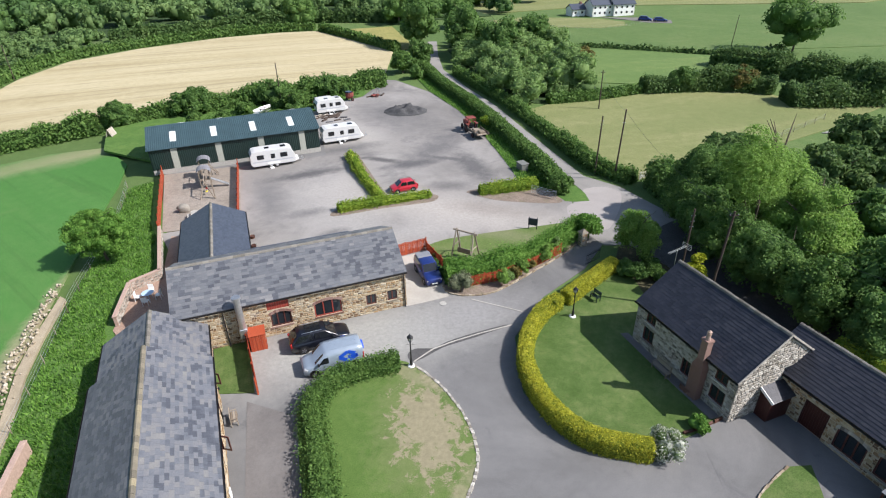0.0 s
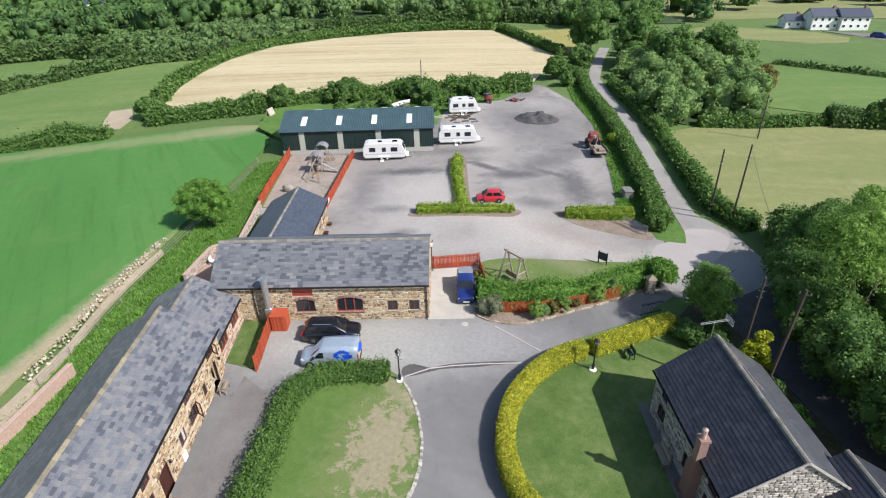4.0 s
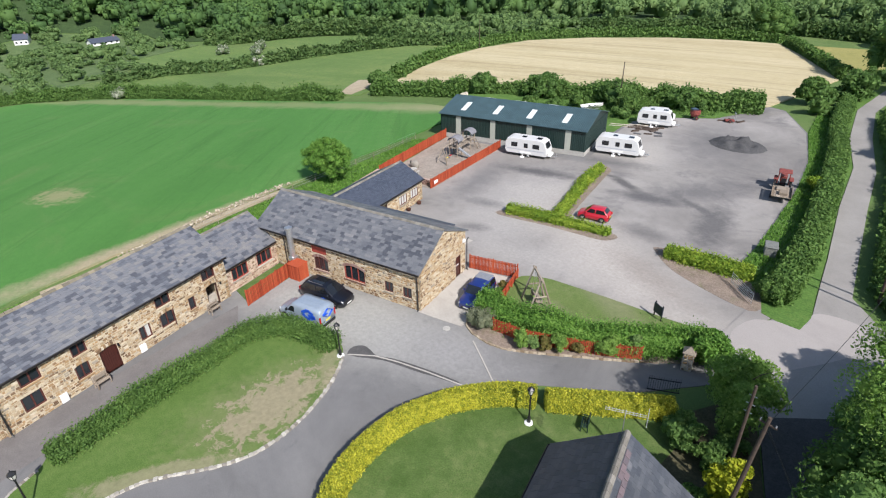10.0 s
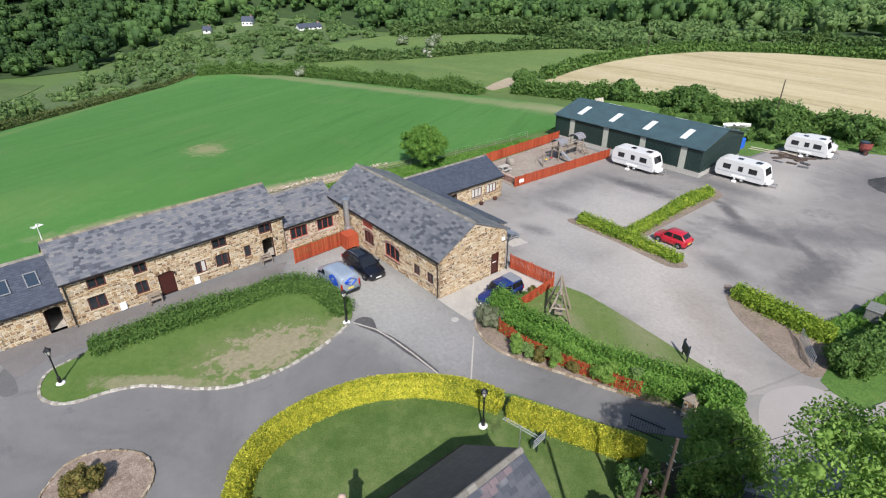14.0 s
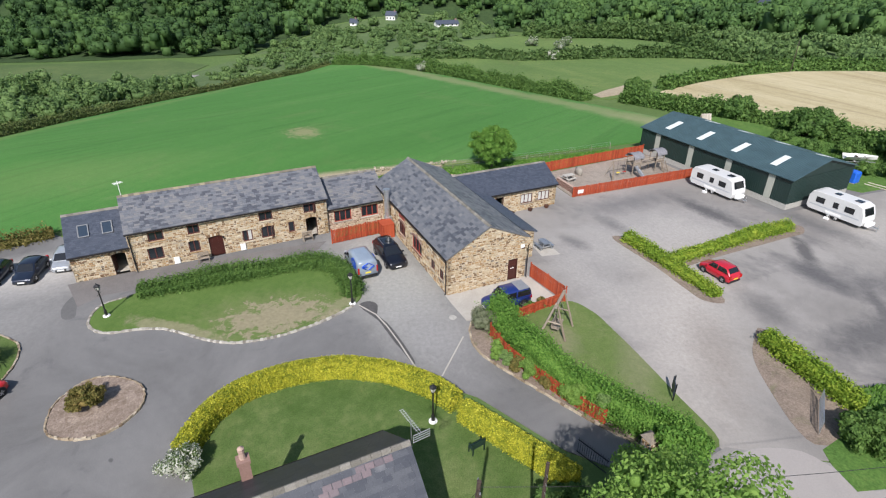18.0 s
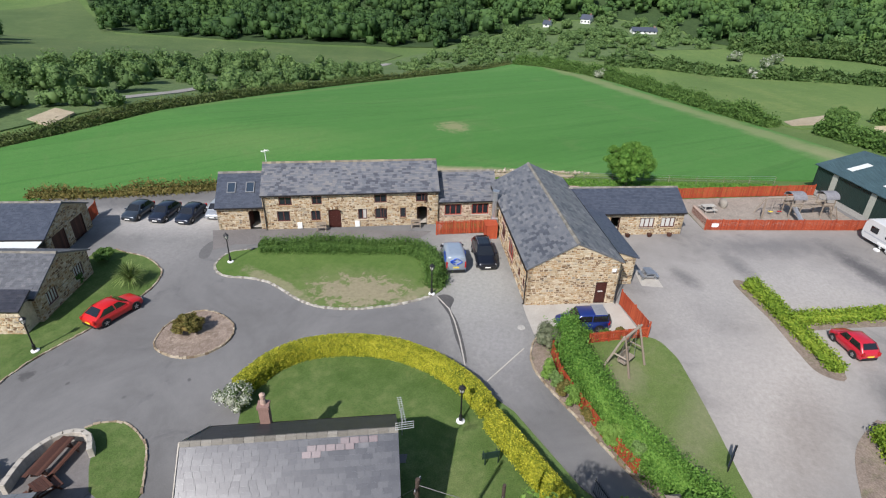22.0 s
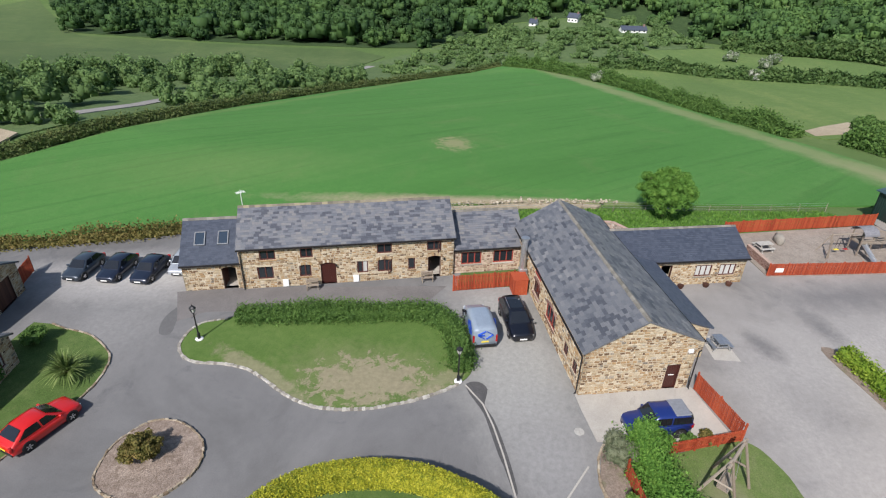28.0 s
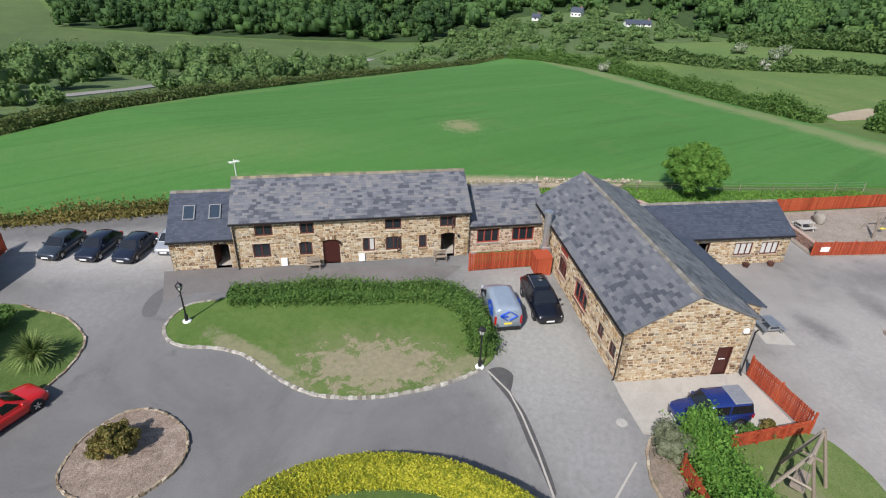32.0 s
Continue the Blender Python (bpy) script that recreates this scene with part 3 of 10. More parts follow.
# ---- building blocks ----
class Geo:
    """Collects faces for one mesh."""

    def __init__(self):
        self.v, self.f = [], []

    def add(self, verts, faces, m=None):
        k = len(self.v)
        self.v += [tuple(m @ Vector(p)) for p in verts] if m else [tuple(p) for p in verts]
        self.f += [tuple(i + k for i in f) for f in faces]
        return self

    def box(self, x0, y0, z0, x1, y1, z1, m=None, c=0.0):
        """A box; c chamfers its upright edges and its top."""
        if c:
            r = [(x0 + c, y0), (x1 - c, y0), (x1, y0 + c), (x1, y1 - c), (x1 - c, y1), (x0 + c, y1), (x0, y1 - c), (x0, y0 + c)]
            cx, cy = (x0 + x1) / 2, (y0 + y1) / 2
            k = 1 - 2 * c / max(x1 - x0, 1e-6), 1 - 2 * c / max(y1 - y0, 1e-6)
            top = [(cx + (x - cx) * k[0], cy + (y - cy) * k[1], z1) for x, y in r]
            v = [(x, y, z0) for x, y in r] + [(x, y, z1 - c) for x, y in r] + top
            f = [tuple(range(7, -1, -1)), tuple(range(16, 24))]
            for b in (0, 8):
                f += [(b + i, b + (i + 1) % 8, b + 8 + (i + 1) % 8, b + 8 + i) for i in range(8)]
            return self.add(v, f, m)
        v = [(x0, y0, z0), (x1, y0, z0), (x1, y1, z0), (x0, y1, z0), (x0, y0, z1), (x1, y0, z1), (x1, y1, z1), (x0, y1, z1)]
        return self.add(v, [(3, 2, 1, 0), (4, 5, 6, 7), (0, 1, 5, 4), (1, 2, 6, 5), (2, 3, 7, 6), (3, 0, 4, 7)], m)

    def prism(self, poly, z0, z1, m=None):
        """An upright prism on a polygon that runs counter-clockwise."""
        n = len(poly)
        v = [(x, y, z0) for x, y in poly] + [(x, y, z1) for x, y in poly]
        f = [tuple(range(n - 1, -1, -1)), tuple(range(n, 2 * n))] + [(i, (i + 1) % n, n + (i + 1) % n, n + i) for i in range(n)]
        return self.add(v, f, m)

    def tube(self, p, q, r0, r1=None, n=8, m=None, caps=True):
        p, q = Vector(p), Vector(q)
        r1 = r0 if r1 is None else r1
        d = (q - p).normalized()
        a = d.orthogonal().normalized()
        b = d.cross(a)
        v = []
        for c, r in ((p, r0), (q, r1)):
            v += [c + (a * math.cos(t) + b * math.sin(t)) * r for t in (2 * math.pi * i / n for i in range(n))]
        f = [(i, (i + 1) % n, n + (i + 1) % n, n + i) for i in range(n)]
        if caps:
            f += [tuple(range(n - 1, -1, -1)), tuple(range(n, 2 * n))]
        return self.add(v, f, m)

    def beam(self, p, q, w, h, m=None):
        """A squared timber from p to q."""
        p, q = Vector(p), Vector(q)
        d = (q - p).normalized()
        a = d.cross(Vector((0, 0, 1)))
        a = a.normalized() if a.length > 1e-3 else Vector((1, 0, 0))
        b = d.cross(a).normalized()
        v = [c + a * sx * w / 2 + b * sy * h / 2 for c in (p, q) for sx, sy in ((-1, -1), (1, -1), (1, 1), (-1, 1))]
        return self.add(v, [(3, 2, 1, 0), (4, 5, 6, 7), (0, 1, 5, 4), (1, 2, 6, 5), (2, 3, 7, 6), (3, 0, 4, 7)], m)

    def lathe(self, prof, n=12, m=None):
        """A turned shape round z from (radius, height) pairs."""
        v = [(r * math.cos(2 * math.pi * i / n), r * math.sin(2 * math.pi * i / n), z) for r, z in prof for i in range(n)]
        f = [(j * n + i, j * n + (i + 1) % n, (j + 1) * n + (i + 1) % n, (j + 1) * n + i) for j in range(len(prof) - 1) for i in range(n)]
        f += [tuple(range(n - 1, -1, -1)), tuple((len(prof) - 1) * n + i for i in range(n))]
        return self.add(v, f, m)

    def mesh(self, name, mat, smooth=False):
        me = bpy.data.meshes.new(name)
        me.from_pydata(self.v, [], self.f)
        me.materials.append(mat)
        if smooth:
            me.polygons.foreach_set("use_smooth", [True] * len(me.polygons))
        me.update()
        return me


def part(name, geo, material, parent=None, label="", smooth=False):
    """Links a Geo (or a ready mesh) as one mesh object under a thing or a part."""
    me = geo.mesh(name, material, smooth) if isinstance(geo, Geo) else geo
    ob = new(name, me)
    if parent:
        ob.parent = parent
    return tagged(ob, label)


def thing(name, m, label, category, group="", kind=""):
    ob = new(name)
    ob.empty_display_size = 0.3
    ob.matrix_world = m
    return tagged(ob, label, category, group, kind)


def quad_mesh(name, V, F, mat, flat=False):
    """A mesh of four-cornered faces from arrays."""
    me = bpy.data.meshes.new(name)
    V, F = np.asarray(V, np.float32), np.asarray(F, np.int32)
    me.vertices.add(len(V))
    me.vertices.foreach_set("co", V.ravel())
    me.loops.add(F.size)
    me.loops.foreach_set("vertex_index", F.ravel())
    me.polygons.add(len(F))
    me.polygons.foreach_set("loop_start", np.arange(0, F.size, 4, dtype=np.int32))
    me.materials.append(mat)
    me.update(calc_edges=True)
    if flat:
        me.shade_flat()
    return me


def axes(o, xdir, z=0.0):
    """A pose at o whose x axis runs along xdir on the ground."""
    x = Vector((xdir[0], xdir[1], 0)).normalized()
    y = Vector((-x.y, x.x, 0))
    m = Matrix((x, y, Vector((0, 0, 1)))).transposed().to_4x4()
    m.translation = (o[0], o[1], z)
    return m


def smooth01(a, b, x):
    t = np.clip((x - a) / (b - a), 0, 1)
    return t * t * (3 - 2 * t)


def ground_z(x, y):
    """The lie of the land: level round the farm, falling to a valley at -x, hills beyond."""
    x, y = np.asarray(x, float), np.asarray(y, float)
    w = 1 - 0.75 * smooth01(60, 135, y)
    c = smooth01(40, -50, y)
    d = np.maximum(0, -x - 36)
    d = d * d / (d + 8)
    z = np.maximum(-(0.083 + 0.045 * c) * d * w, -9 - 6.5 * c)
    z = z + 0.22 * np.maximum(0, -x - 225) * smooth01(225, 345, -x)
    return z + 0.10 * np.maximum(0, y - 280) * smooth01(280, 420, y)


def inside(poly, X, Y):
    c = np.zeros(X.shape, bool)
    n = len(poly)
    for i in range(n):
        (x0, y0), (x1, y1) = poly[i], poly[i - 1]
        if y0 != y1:
            c ^= ((y0 > Y) != (y1 > Y)) & (X < (x1 - x0) * (Y - y0) / (y1 - y0) + x0)
    return c


def curve_points(pts, step=0.5, closed=False):
    """A smooth line through the points, sampled evenly."""
    P = np.array(pts, float)
    n = len(P)
    out = []
    for i in range(n if closed else n - 1):
        if closed:
            a, b, c, d = P[i - 1], P[i], P[(i + 1) % n], P[(i + 2) % n]
        else:
            a, b, c, d = P[max(i - 1, 0)], P[i], P[i + 1], P[min(i + 2, n - 1)]
        for s in np.linspace(0, 1, 12, endpoint=False):
            out.append(0.5 * (2 * b + (c - a) * s + (2 * a - 5 * b + 4 * c - d) * s ** 2 + (3 * b - a - 3 * c + d) * s ** 3))
    out.append(P[0] if closed else P[-1])
    out = np.array(out)
    L = np.r_[0, np.cumsum(np.linalg.norm(np.diff(out, axis=0), axis=1))]
    s = np.linspace(0, L[-1], max(2, int(L[-1] / step) + 1))
    return np.c_[np.interp(s, L, out[:, 0]), np.interp(s, L, out[:, 1])]


def sheet(name, poly, material, z, label, category="ground", cell=0.0, parent=None):
    """A flat or draped piece of ground with a rim that goes down into the earth."""
    bm = bmesh.new()
    P = [tuple(p) for p in poly]
    area = sum(P[i - 1][0] * P[i][1] - P[i][0] * P[i - 1][1] for i in range(len(P)))
    if area < 0:
        P = P[::-1]
    bm.faces.new([bm.verts.new((x, y, 0)) for x, y in P])
    bm.normal_update()
    bmesh.ops.triangulate(bm, faces=bm.faces[:], ngon_method="EAR_CLIP")
    if cell:
        xs, ys = [p[0] for p in P], [p[1] for p in P]
        for k in range(int(min(xs) // cell), int(max(xs) // cell) + 1):
            bmesh.ops.bisect_plane(bm, geom=bm.verts[:] + bm.edges[:] + bm.faces[:], plane_co=(k * cell, 0, 0), plane_no=(1, 0, 0))
        for k in range(int(min(ys) // cell), int(max(ys) // cell) + 1):
            bmesh.ops.bisect_plane(bm, geom=bm.verts[:] + bm.edges[:] + bm.faces[:], plane_co=(0, k * cell, 0), plane_no=(0, 1, 0))
    bmesh.ops.triangulate(bm, faces=bm.faces[:])
    for v in bm.verts:
        v.co.z = z + (float(ground_z(v.co.x, v.co.y)) if cell else 0)
    rim = [e for e in bm.edges if e.is_boundary]
    r = bmesh.ops.extrude_edge_only(bm, edges=rim)
    for v in r["geom"]:
        if isinstance(v, bmesh.types.BMVert):
            v.co.z -= 0.3
    me = bpy.data.meshes.new(name)
    bm.to_mesh(me)
    bm.free()
    me.materials.append(material)
    ob = new(name, me)
    if parent:
        ob.parent = parent
        return tagged(ob, label)
    return tagged(ob, label, category, kind="structure")


# ---- leaves ----
def unit(a):
    return a / np.maximum(np.linalg.norm(a, axis=1, keepdims=True), 1e-9)


def leaves(rng, P, N, size, spread=0.9, aspect=0.55):
    """One pointed leaf or spray at each place, facing roughly along N."""
    n = len(P)
    d = unit(N + rng.normal(0, spread, (n, 3)))
    t = unit(np.cross(d, rng.normal(0, 1, (n, 3))))
    b = np.cross(d, t)
    s = (size * rng.uniform(0.6, 1.35, n))[:, None]
    V = np.stack([P - t * s, P - b * s * aspect + d * s * 0.15, P + t * s, P + b * s * aspect + d * s * 0.15], 1).reshape(-1, 3)
    return V, np.arange(4 * n).reshape(n, 4)


BALL_V, BALL_F = None, None


def ball():
    """A round blob of quads."""
    global BALL_V, BALL_F
    if BALL_V is None:
        k = np.linspace(-1, 1, 4)
        V, F = [], []
        for ax in range(3):
            for sgn in (-1, 1):
                base = len(V)
                for i in range(4):
                    for j in range(4):
                        p = np.zeros(3)
                        p[ax], p[(ax + 1) % 3], p[(ax + 2) % 3] = sgn, k[i], k[j] * sgn
                        V.append(p / np.linalg.norm(p))
                F += [(base + 4 * i + j, base + 4 * i + 4 + j, base + 4 * i + 5 + j, base + 4 * i + 1 + j) for i in range(3) for j in range(3)]
        u, inv = np.unique(np.round(np.array(V), 5), axis=0, return_inverse=True)
        BALL_V, BALL_F = u, inv.ravel()[np.array(F)]
    return BALL_V, BALL_F


CUBE = (np.array([(x, y, z) for x in (-1, 1) for y in (-1, 1) for z in (-1, 1)]) * 0.68,
        np.array([(0, 1, 3, 2), (4, 6, 7, 5), (0, 4, 5, 1), (2, 3, 7, 6), (0, 2, 6, 4), (1, 5, 7, 3)]))


def join(chunks):
    V, F, k = [], [], 0
    for v, f in chunks:
        V.append(v)
        F.append(f + k)
        k += len(v)
    return np.concatenate(V), np.concatenate(F)


def crown(rng, centre, radius, height, clumps, count, size, spread=0.9, core=0.72, far=False, heart=0.55):
    """A crown of leafy clumps with an uneven outline and gaps between them."""
    c = np.array(centre, float)
    out = []
    d = unit(rng.normal(0, 1, (clumps, 3)))
    d[:, 2] = np.where(d[:, 2] < -0.75, -d[:, 2] * 0.5, d[:, 2])
    C = c + d * np.array([radius, radius, height / 2]) * rng.uniform(0.5, 0.86, clumps)[:, None]
    R = rng.uniform(0.3, 0.52, clumps) * min(radius, height / 2 * 1.1) * min(1.0, (24 / clumps) ** 0.4)
    bv, bf = CUBE if far else ball()
    per = np.maximum(8, (count * R ** 2 / (R ** 2).sum())).astype(int)
    for i in range(clumps):
        n = unit(rng.normal(0, 1, (per[i], 3)))
        n[:, 2] = np.where(n[:, 2] < -0.5, -n[:, 2], n[:, 2])
        P = C[i] + n * R[i] * rng.uniform(0.8, 1.12, per[i])[:, None]
        out.append(leaves(rng, P, n, size, spread))
        out.append((C[i] + bv * R[i] * core * rng.uniform(0.85, 1.1, (len(bv), 1)), bf))
    out.append((c + bv * np.array([radius, radius, height / 2]) * heart, bf))
    return join(out)


def hedge_mesh(rng, pts, width, height, density, size, rough=0.12, base_z=None, spread=0.8, top_round=0.35, core=0.86, lumps=0.0):
    """A hedge along a line: a leafy rounded section with a dark core."""
    line = curve_points(pts, 0.6)
    tang = np.gradient(line, axis=0)
    tang /= np.linalg.norm(tang, axis=1, keepdims=True)
    side = np.c_[-tang[:, 1], tang[:, 0]]
    L = 0.6 * (len(line) - 1)
    gz = ground_z(line[:, 0], line[:, 1]) if base_z is None else np.full(len(line), base_z)
    wob = 1 + lumps * (np.interp(np.arange(len(line)), np.linspace(0, len(line), max(3, int(L / 2.2))), rng.uniform(-1, 1, max(3, int(L / 2.2)))))
    n = int(L * (width + 2 * height) * density)
    k = rng.uniform(0, len(line) - 1.001, n)
    i = k.astype(int)
    fr = (k - i)[:, None]
    c = line[i] * (1 - fr) + line[i + 1] * fr
    sd = side[i]
    z0 = gz[i]
    hh = height * (wob[i] * (1 - fr[:, 0]) + wob[i + 1] * fr[:, 0])
    ww = width * (0.75 + 0.25 * wob[i])
    a = rng.uniform(0, 1, n)
    per = 2 * hh + ww
    s = a * per
    lat = np.where(s < hh, -ww / 2, np.where(s > hh + ww, ww / 2, s - hh - ww / 2))
    zz = np.where(s < hh, s, np.where(s > hh + ww, per - s, hh))
    nx = np.where(s < hh, -1.0, np.where(s > hh + ww, 1.0, 0.0))
    nz = np.where((s >= hh) & (s <= hh + ww), 1.0, 0.15)
    edge = np.clip((zz / hh - 0.7) / 0.3, 0, 1) * np.clip(np.abs(lat) / (ww / 2) - 0.4, 0, 1)
    zz = zz - edge * top_round * hh * 0.5
    lat = lat * (1 - 0.12 * zz / hh)
    lump = rng.normal(0, rough, n)
    P = np.c_[c + sd * (lat + nx * lump)[:, None], z0 + zz + nz * lump]
    N = np.c_[sd * nx[:, None], nz]
    out = [leaves(rng, P, N, size, spread)]
    for end, dr in ((0, -1), (-1, 1)):
        m = int(width * height * density)
        u, v = rng.uniform(-0.5, 0.5, m), rng.uniform(0, 0.95, m)
        Q = np.c_[line[end] + side[end] * (u * width * 0.95)[:, None] + tang[end] * (dr * rng.uniform(-0.05, 0.15, m))[:, None], gz[end] + v * height * wob[end]]
        out.append(leaves(rng, Q, np.tile(np.r_[tang[end] * dr, 0.1], (m, 1)), size, spread))
    ring = np.array([(-0.5, -0.05), (-0.5, 0.7), (-0.3, 0.96), (0.3, 0.96), (0.5, 0.7), (0.5, -0.05)])
    V = np.concatenate([np.c_[line[j] + np.outer(ring[:, 0] * width * core, side[j]), gz[j] + ring[:, 1] * height * wob[j] * (core + 0.04)] for j in range(len(line))])
    m = len(ring)
    F = [(j * m + q, j * m + q + 1, (j + 1) * m + q + 1, (j + 1) * m + q) for j in range(len(line) - 1) for q in range(m - 1)]
    F += [(0, 1, 4, 5), (1, 2, 3, 4)]
    b = (len(line) - 1) * m
    F += [(b + 5, b + 4, b + 1, b), (b + 4, b + 3, b + 2, b + 1)]
    out.append((V, np.array(F)))
    return join(out)


def hedge(name, pts, width, height, material, label, density=120, size=0.1, seed=1, category="hedge", group="", section=6.0, **kw):
    """A hedge > plants: the length of hedge that one or two shrubs make up."""
    V, F = hedge_mesh(np.random.default_rng(seed), pts, width, height, density, size, **kw)
    line = curve_points(pts, max(1.5, section / 4))
    C = V[F].mean(1)[:, :2]
    near = np.zeros(len(C), int)
    for i in range(0, len(C), 20000):
        near[i:i + 20000] = ((C[i:i + 20000, None] - line[None]) ** 2).sum(2).argmin(1)
    n = max(1, round(len(line) * max(1.5, section / 4) / section))
    which = np.minimum(near * n // len(line), n - 1)
    ob = thing(name, Matrix.Identity(4), label, category, group)
    for k in range(n):
        f = F[which == k]
        if len(f):
            idx, inv = np.unique(f, return_inverse=True)
            part("shrub", quad_mesh("shrub", V[idx], inv.reshape(-1, 4), material), material, ob)
    return ob


def trunk_geo(rng, height, r, limbs, spread, lift=0.5):
    g, arms = Geo(), []
    p = Vector((0, 0, -0.1))
    bends = [Vector((rng.normal(0, 0.04) * height, rng.normal(0, 0.04) * height, height * k / 3)) for k in (1, 2, 3)]
    q0, rr = p, r
    for q in bends:
        g.tube(q0, q, rr, rr * 0.72, 8)
        q0, rr = q, rr * 0.72
    for _ in range(limbs):
        t = rng.uniform(lift, 0.95)
        s = bends[0].lerp(bends[2], max(0, (t - 0.33) / 0.67))
        a = rng.uniform(0, 6.28)
        e = s + Vector((math.cos(a) * spread, math.sin(a) * spread, rng.uniform(0.25, 0.6) * height))
        mid = s.lerp(e, 0.5) + Vector((0, 0, 0.06 * height))
        arms.append(Geo().tube(s, mid, r * 0.4, r * 0.25, 6).tube(mid, e, r * 0.25, r * 0.08, 6))
    return g, arms


def tree(name, x, y, height, radius, material, label, seed, count=5000, size=0.22, clumps=26, trunk=0.3, stem=0.25, z=None, category="tree", group="", wide=1.0, off=(0, 0), core=0.72, heart=0.55):
    rng = np.random.default_rng(seed)
    z = float(ground_z(x, y)) if z is None else z
    ob = thing(name, pose(x, y, z), label, category, group)
    stem_geo, arms = trunk_geo(rng, height * 0.75, trunk, 6, radius * 0.6, stem)
    part("trunk", stem_geo, BARK, ob)
    for arm in arms:
        part("limb", arm, BARK, ob)
    cz = height * (1 + stem * 0.55) / 2
    V, F = crown(rng, (off[0], off[1], cz), radius * wide, height * (1 - stem * 0.55), clumps, count, size, core=core, heart=heart)
    part("crown", quad_mesh("crown", V, F, material), material, ob)
    return ob


def bush(name, x, y, radius, height, material, label, seed, count=900, size=0.09, z=0.0, category="bush", group="", clumps=14):
    rng = np.random.default_rng(seed)
    V, F = crown(rng, (0, 0, height * 0.48), radius, height, clumps, count, size)
    ob = new(name, quad_mesh(name, V, F, material))
    ob.matrix_world = pose(x, y, z)
    return tagged(ob, label, category, group)


# ---- the land ----
def land():
    def axis(lo, hi, near_lo, near_hi):
        fine = np.arange(near_lo, near_hi + 1, 14.0)
        a, b = [near_lo], [near_hi]
        while a[-1] > lo:
            a.append(a[-1] - max(14, 0.12 * (near_lo - a[-1] + 100)))
        while b[-1] < hi:
            b.append(b[-1] + max(14, 0.12 * (b[-1] - near_hi + 100)))
        return np.r_[a[:0:-1], fine[:-1], b]
    X, Y = axis(-2600, 2600, -420, 160), axis(-2600, 2600, -260, 320)
    gx, gy = np.meshgrid(X, Y)
    Z = ground_z(gx, gy)
    V = np.c_[gx.ravel(), gy.ravel(), Z.ravel() - 0.06]
    n = len(X)
    F = np.array([(j * n + i, j * n + i + 1, (j + 1) * n + i + 1, (j + 1) * n + i) for j in range(len(Y) - 1) for i in range(n - 1)])
    me = quad_mesh("ground", V, F, PASTURE)
    tagged(new("ground", me), "green pasture land falling to a wooded valley", "ground", kind="structure")


land()

sheet("field_sown", [(4, -30), (-4.5, -19), (-8.6, -15.4), (-12.5, -9.5), (-17.2, -1), (-23, 5), (-27, 12), (-30, 20), (-33, 31), (-36, 41), (-39.5, 52), (-43, 64), (-46, 72), (-54, 80.5), (-62, 79.5), (-75, 73), (-89, 66), (-106, 57), (-130, 44.5), (-148, 33), (-160, 20), (-167, 8), (-152, -2), (-132, -11), (-100, -21.5), (-72, -27), (-45, -30.5), (-28, -33), (-14, -37.5), (2, -45)],
      FIELD, 0.12, "bright green newly sown grass field", "field", cell=14)
sheet("field_stubble", [(-80, 86), (-88, 91), (-95, 103), (-99.5, 116), (-102, 130), (-102, 150), (-91, 166), (-73, 180), (-56, 186.5), (-44, 187), (-31, 171.5), (-15.5, 150), (-15, 130), (-15, 119), (-23, 113), (-37, 105), (-51, 99), (-63, 93)],
      STUBBLE, 0.15, "pale straw-coloured mown hay field", "field", cell=14)
sheet("field_yellow", [(-40, 188), (-20, 194), (-10.5, 158), (-13, 152), (-30, 173.5)], MEADOW_YELLOW, 0.12, "yellow-green buttercup meadow", "field", cell=14)
sheet("paddock_horses", [(-156, 33), (-131, 49), (-106, 61), (-89, 70), (-82, 77), (-88, 90), (-96, 103), (-100, 116), (-104, 131), (-124, 122), (-133, 111), (-145, 97.5), (-156, 84), (-163, 71), (-168, 58), (-168, 44)], MEADOW, 0.12, "grazed paddock with buttercups below the hedge", "field", cell=14)
sheet("paddock_lane", [(13, 95), (17, 98.5), (26, 100.5), (37, 105.5), (58, 106), (62, 98), (76, 96), (60, 84), (40, 72), (23.5, 64), (18, 70)], MEADOW_DRY, 0.05, "mown meadow with yellowing grass beside the lane", "field", cell=14)
sheet("field_beyond_hedge", [(22, 116), (27, 136), (31, 152.5), (66, 138.5), (62, 120), (40, 112)], MEADOW, 0.05, "mown meadow behind the hedgerow", "field", cell=14)
sheet("field_farmhouse", [(22, 150), (13, 200), (60, 200), (100, 215), (140, 205), (130, 150), (82, 146), (68, 139.5), (33, 154)], PASTURE, 0.05, "sheep pasture in front of the white farmhouse", "field", cell=14)
sheet("farm_lawn", [(16, 190), (30, 187), (46, 184), (55, 188), (57, 196), (50, 204), (38, 208), (24, 210), (14, 204)], MEADOW_DRY, 0.09, "pale mown grass in front of the white farm", "lawn", cell=14)
sheet("field_far_north", [(-40, 230), (10, 220), (60, 240), (160, 235), (260, 300), (60, 330), (-60, 280)], MEADOW_DRY, 0.15, "distant hay field behind the farmhouse", "field", cell=14)
sheet("field_valley", [(-40, -68), (-66, -70), (-103, -68), (-140, -56), (-178, -44), (-192, -42), (-203, -60), (-195, -106), (-192, -140), (-190, -185), (-275, -295), (-180, -330), (-90, -240)], VALLEY, 0.2, "sloping pasture across the valley", "field", cell=14)
sheet("field_valley_mid", [(-182, 62), (-206, 54), (-224, 84), (-200, 104), (-160, 124), (-136, 120), (-137, 112), (-158, 93), (-168, 78)], MEADOW, 0.2, "small green meadow below the wood", "field", cell=14)
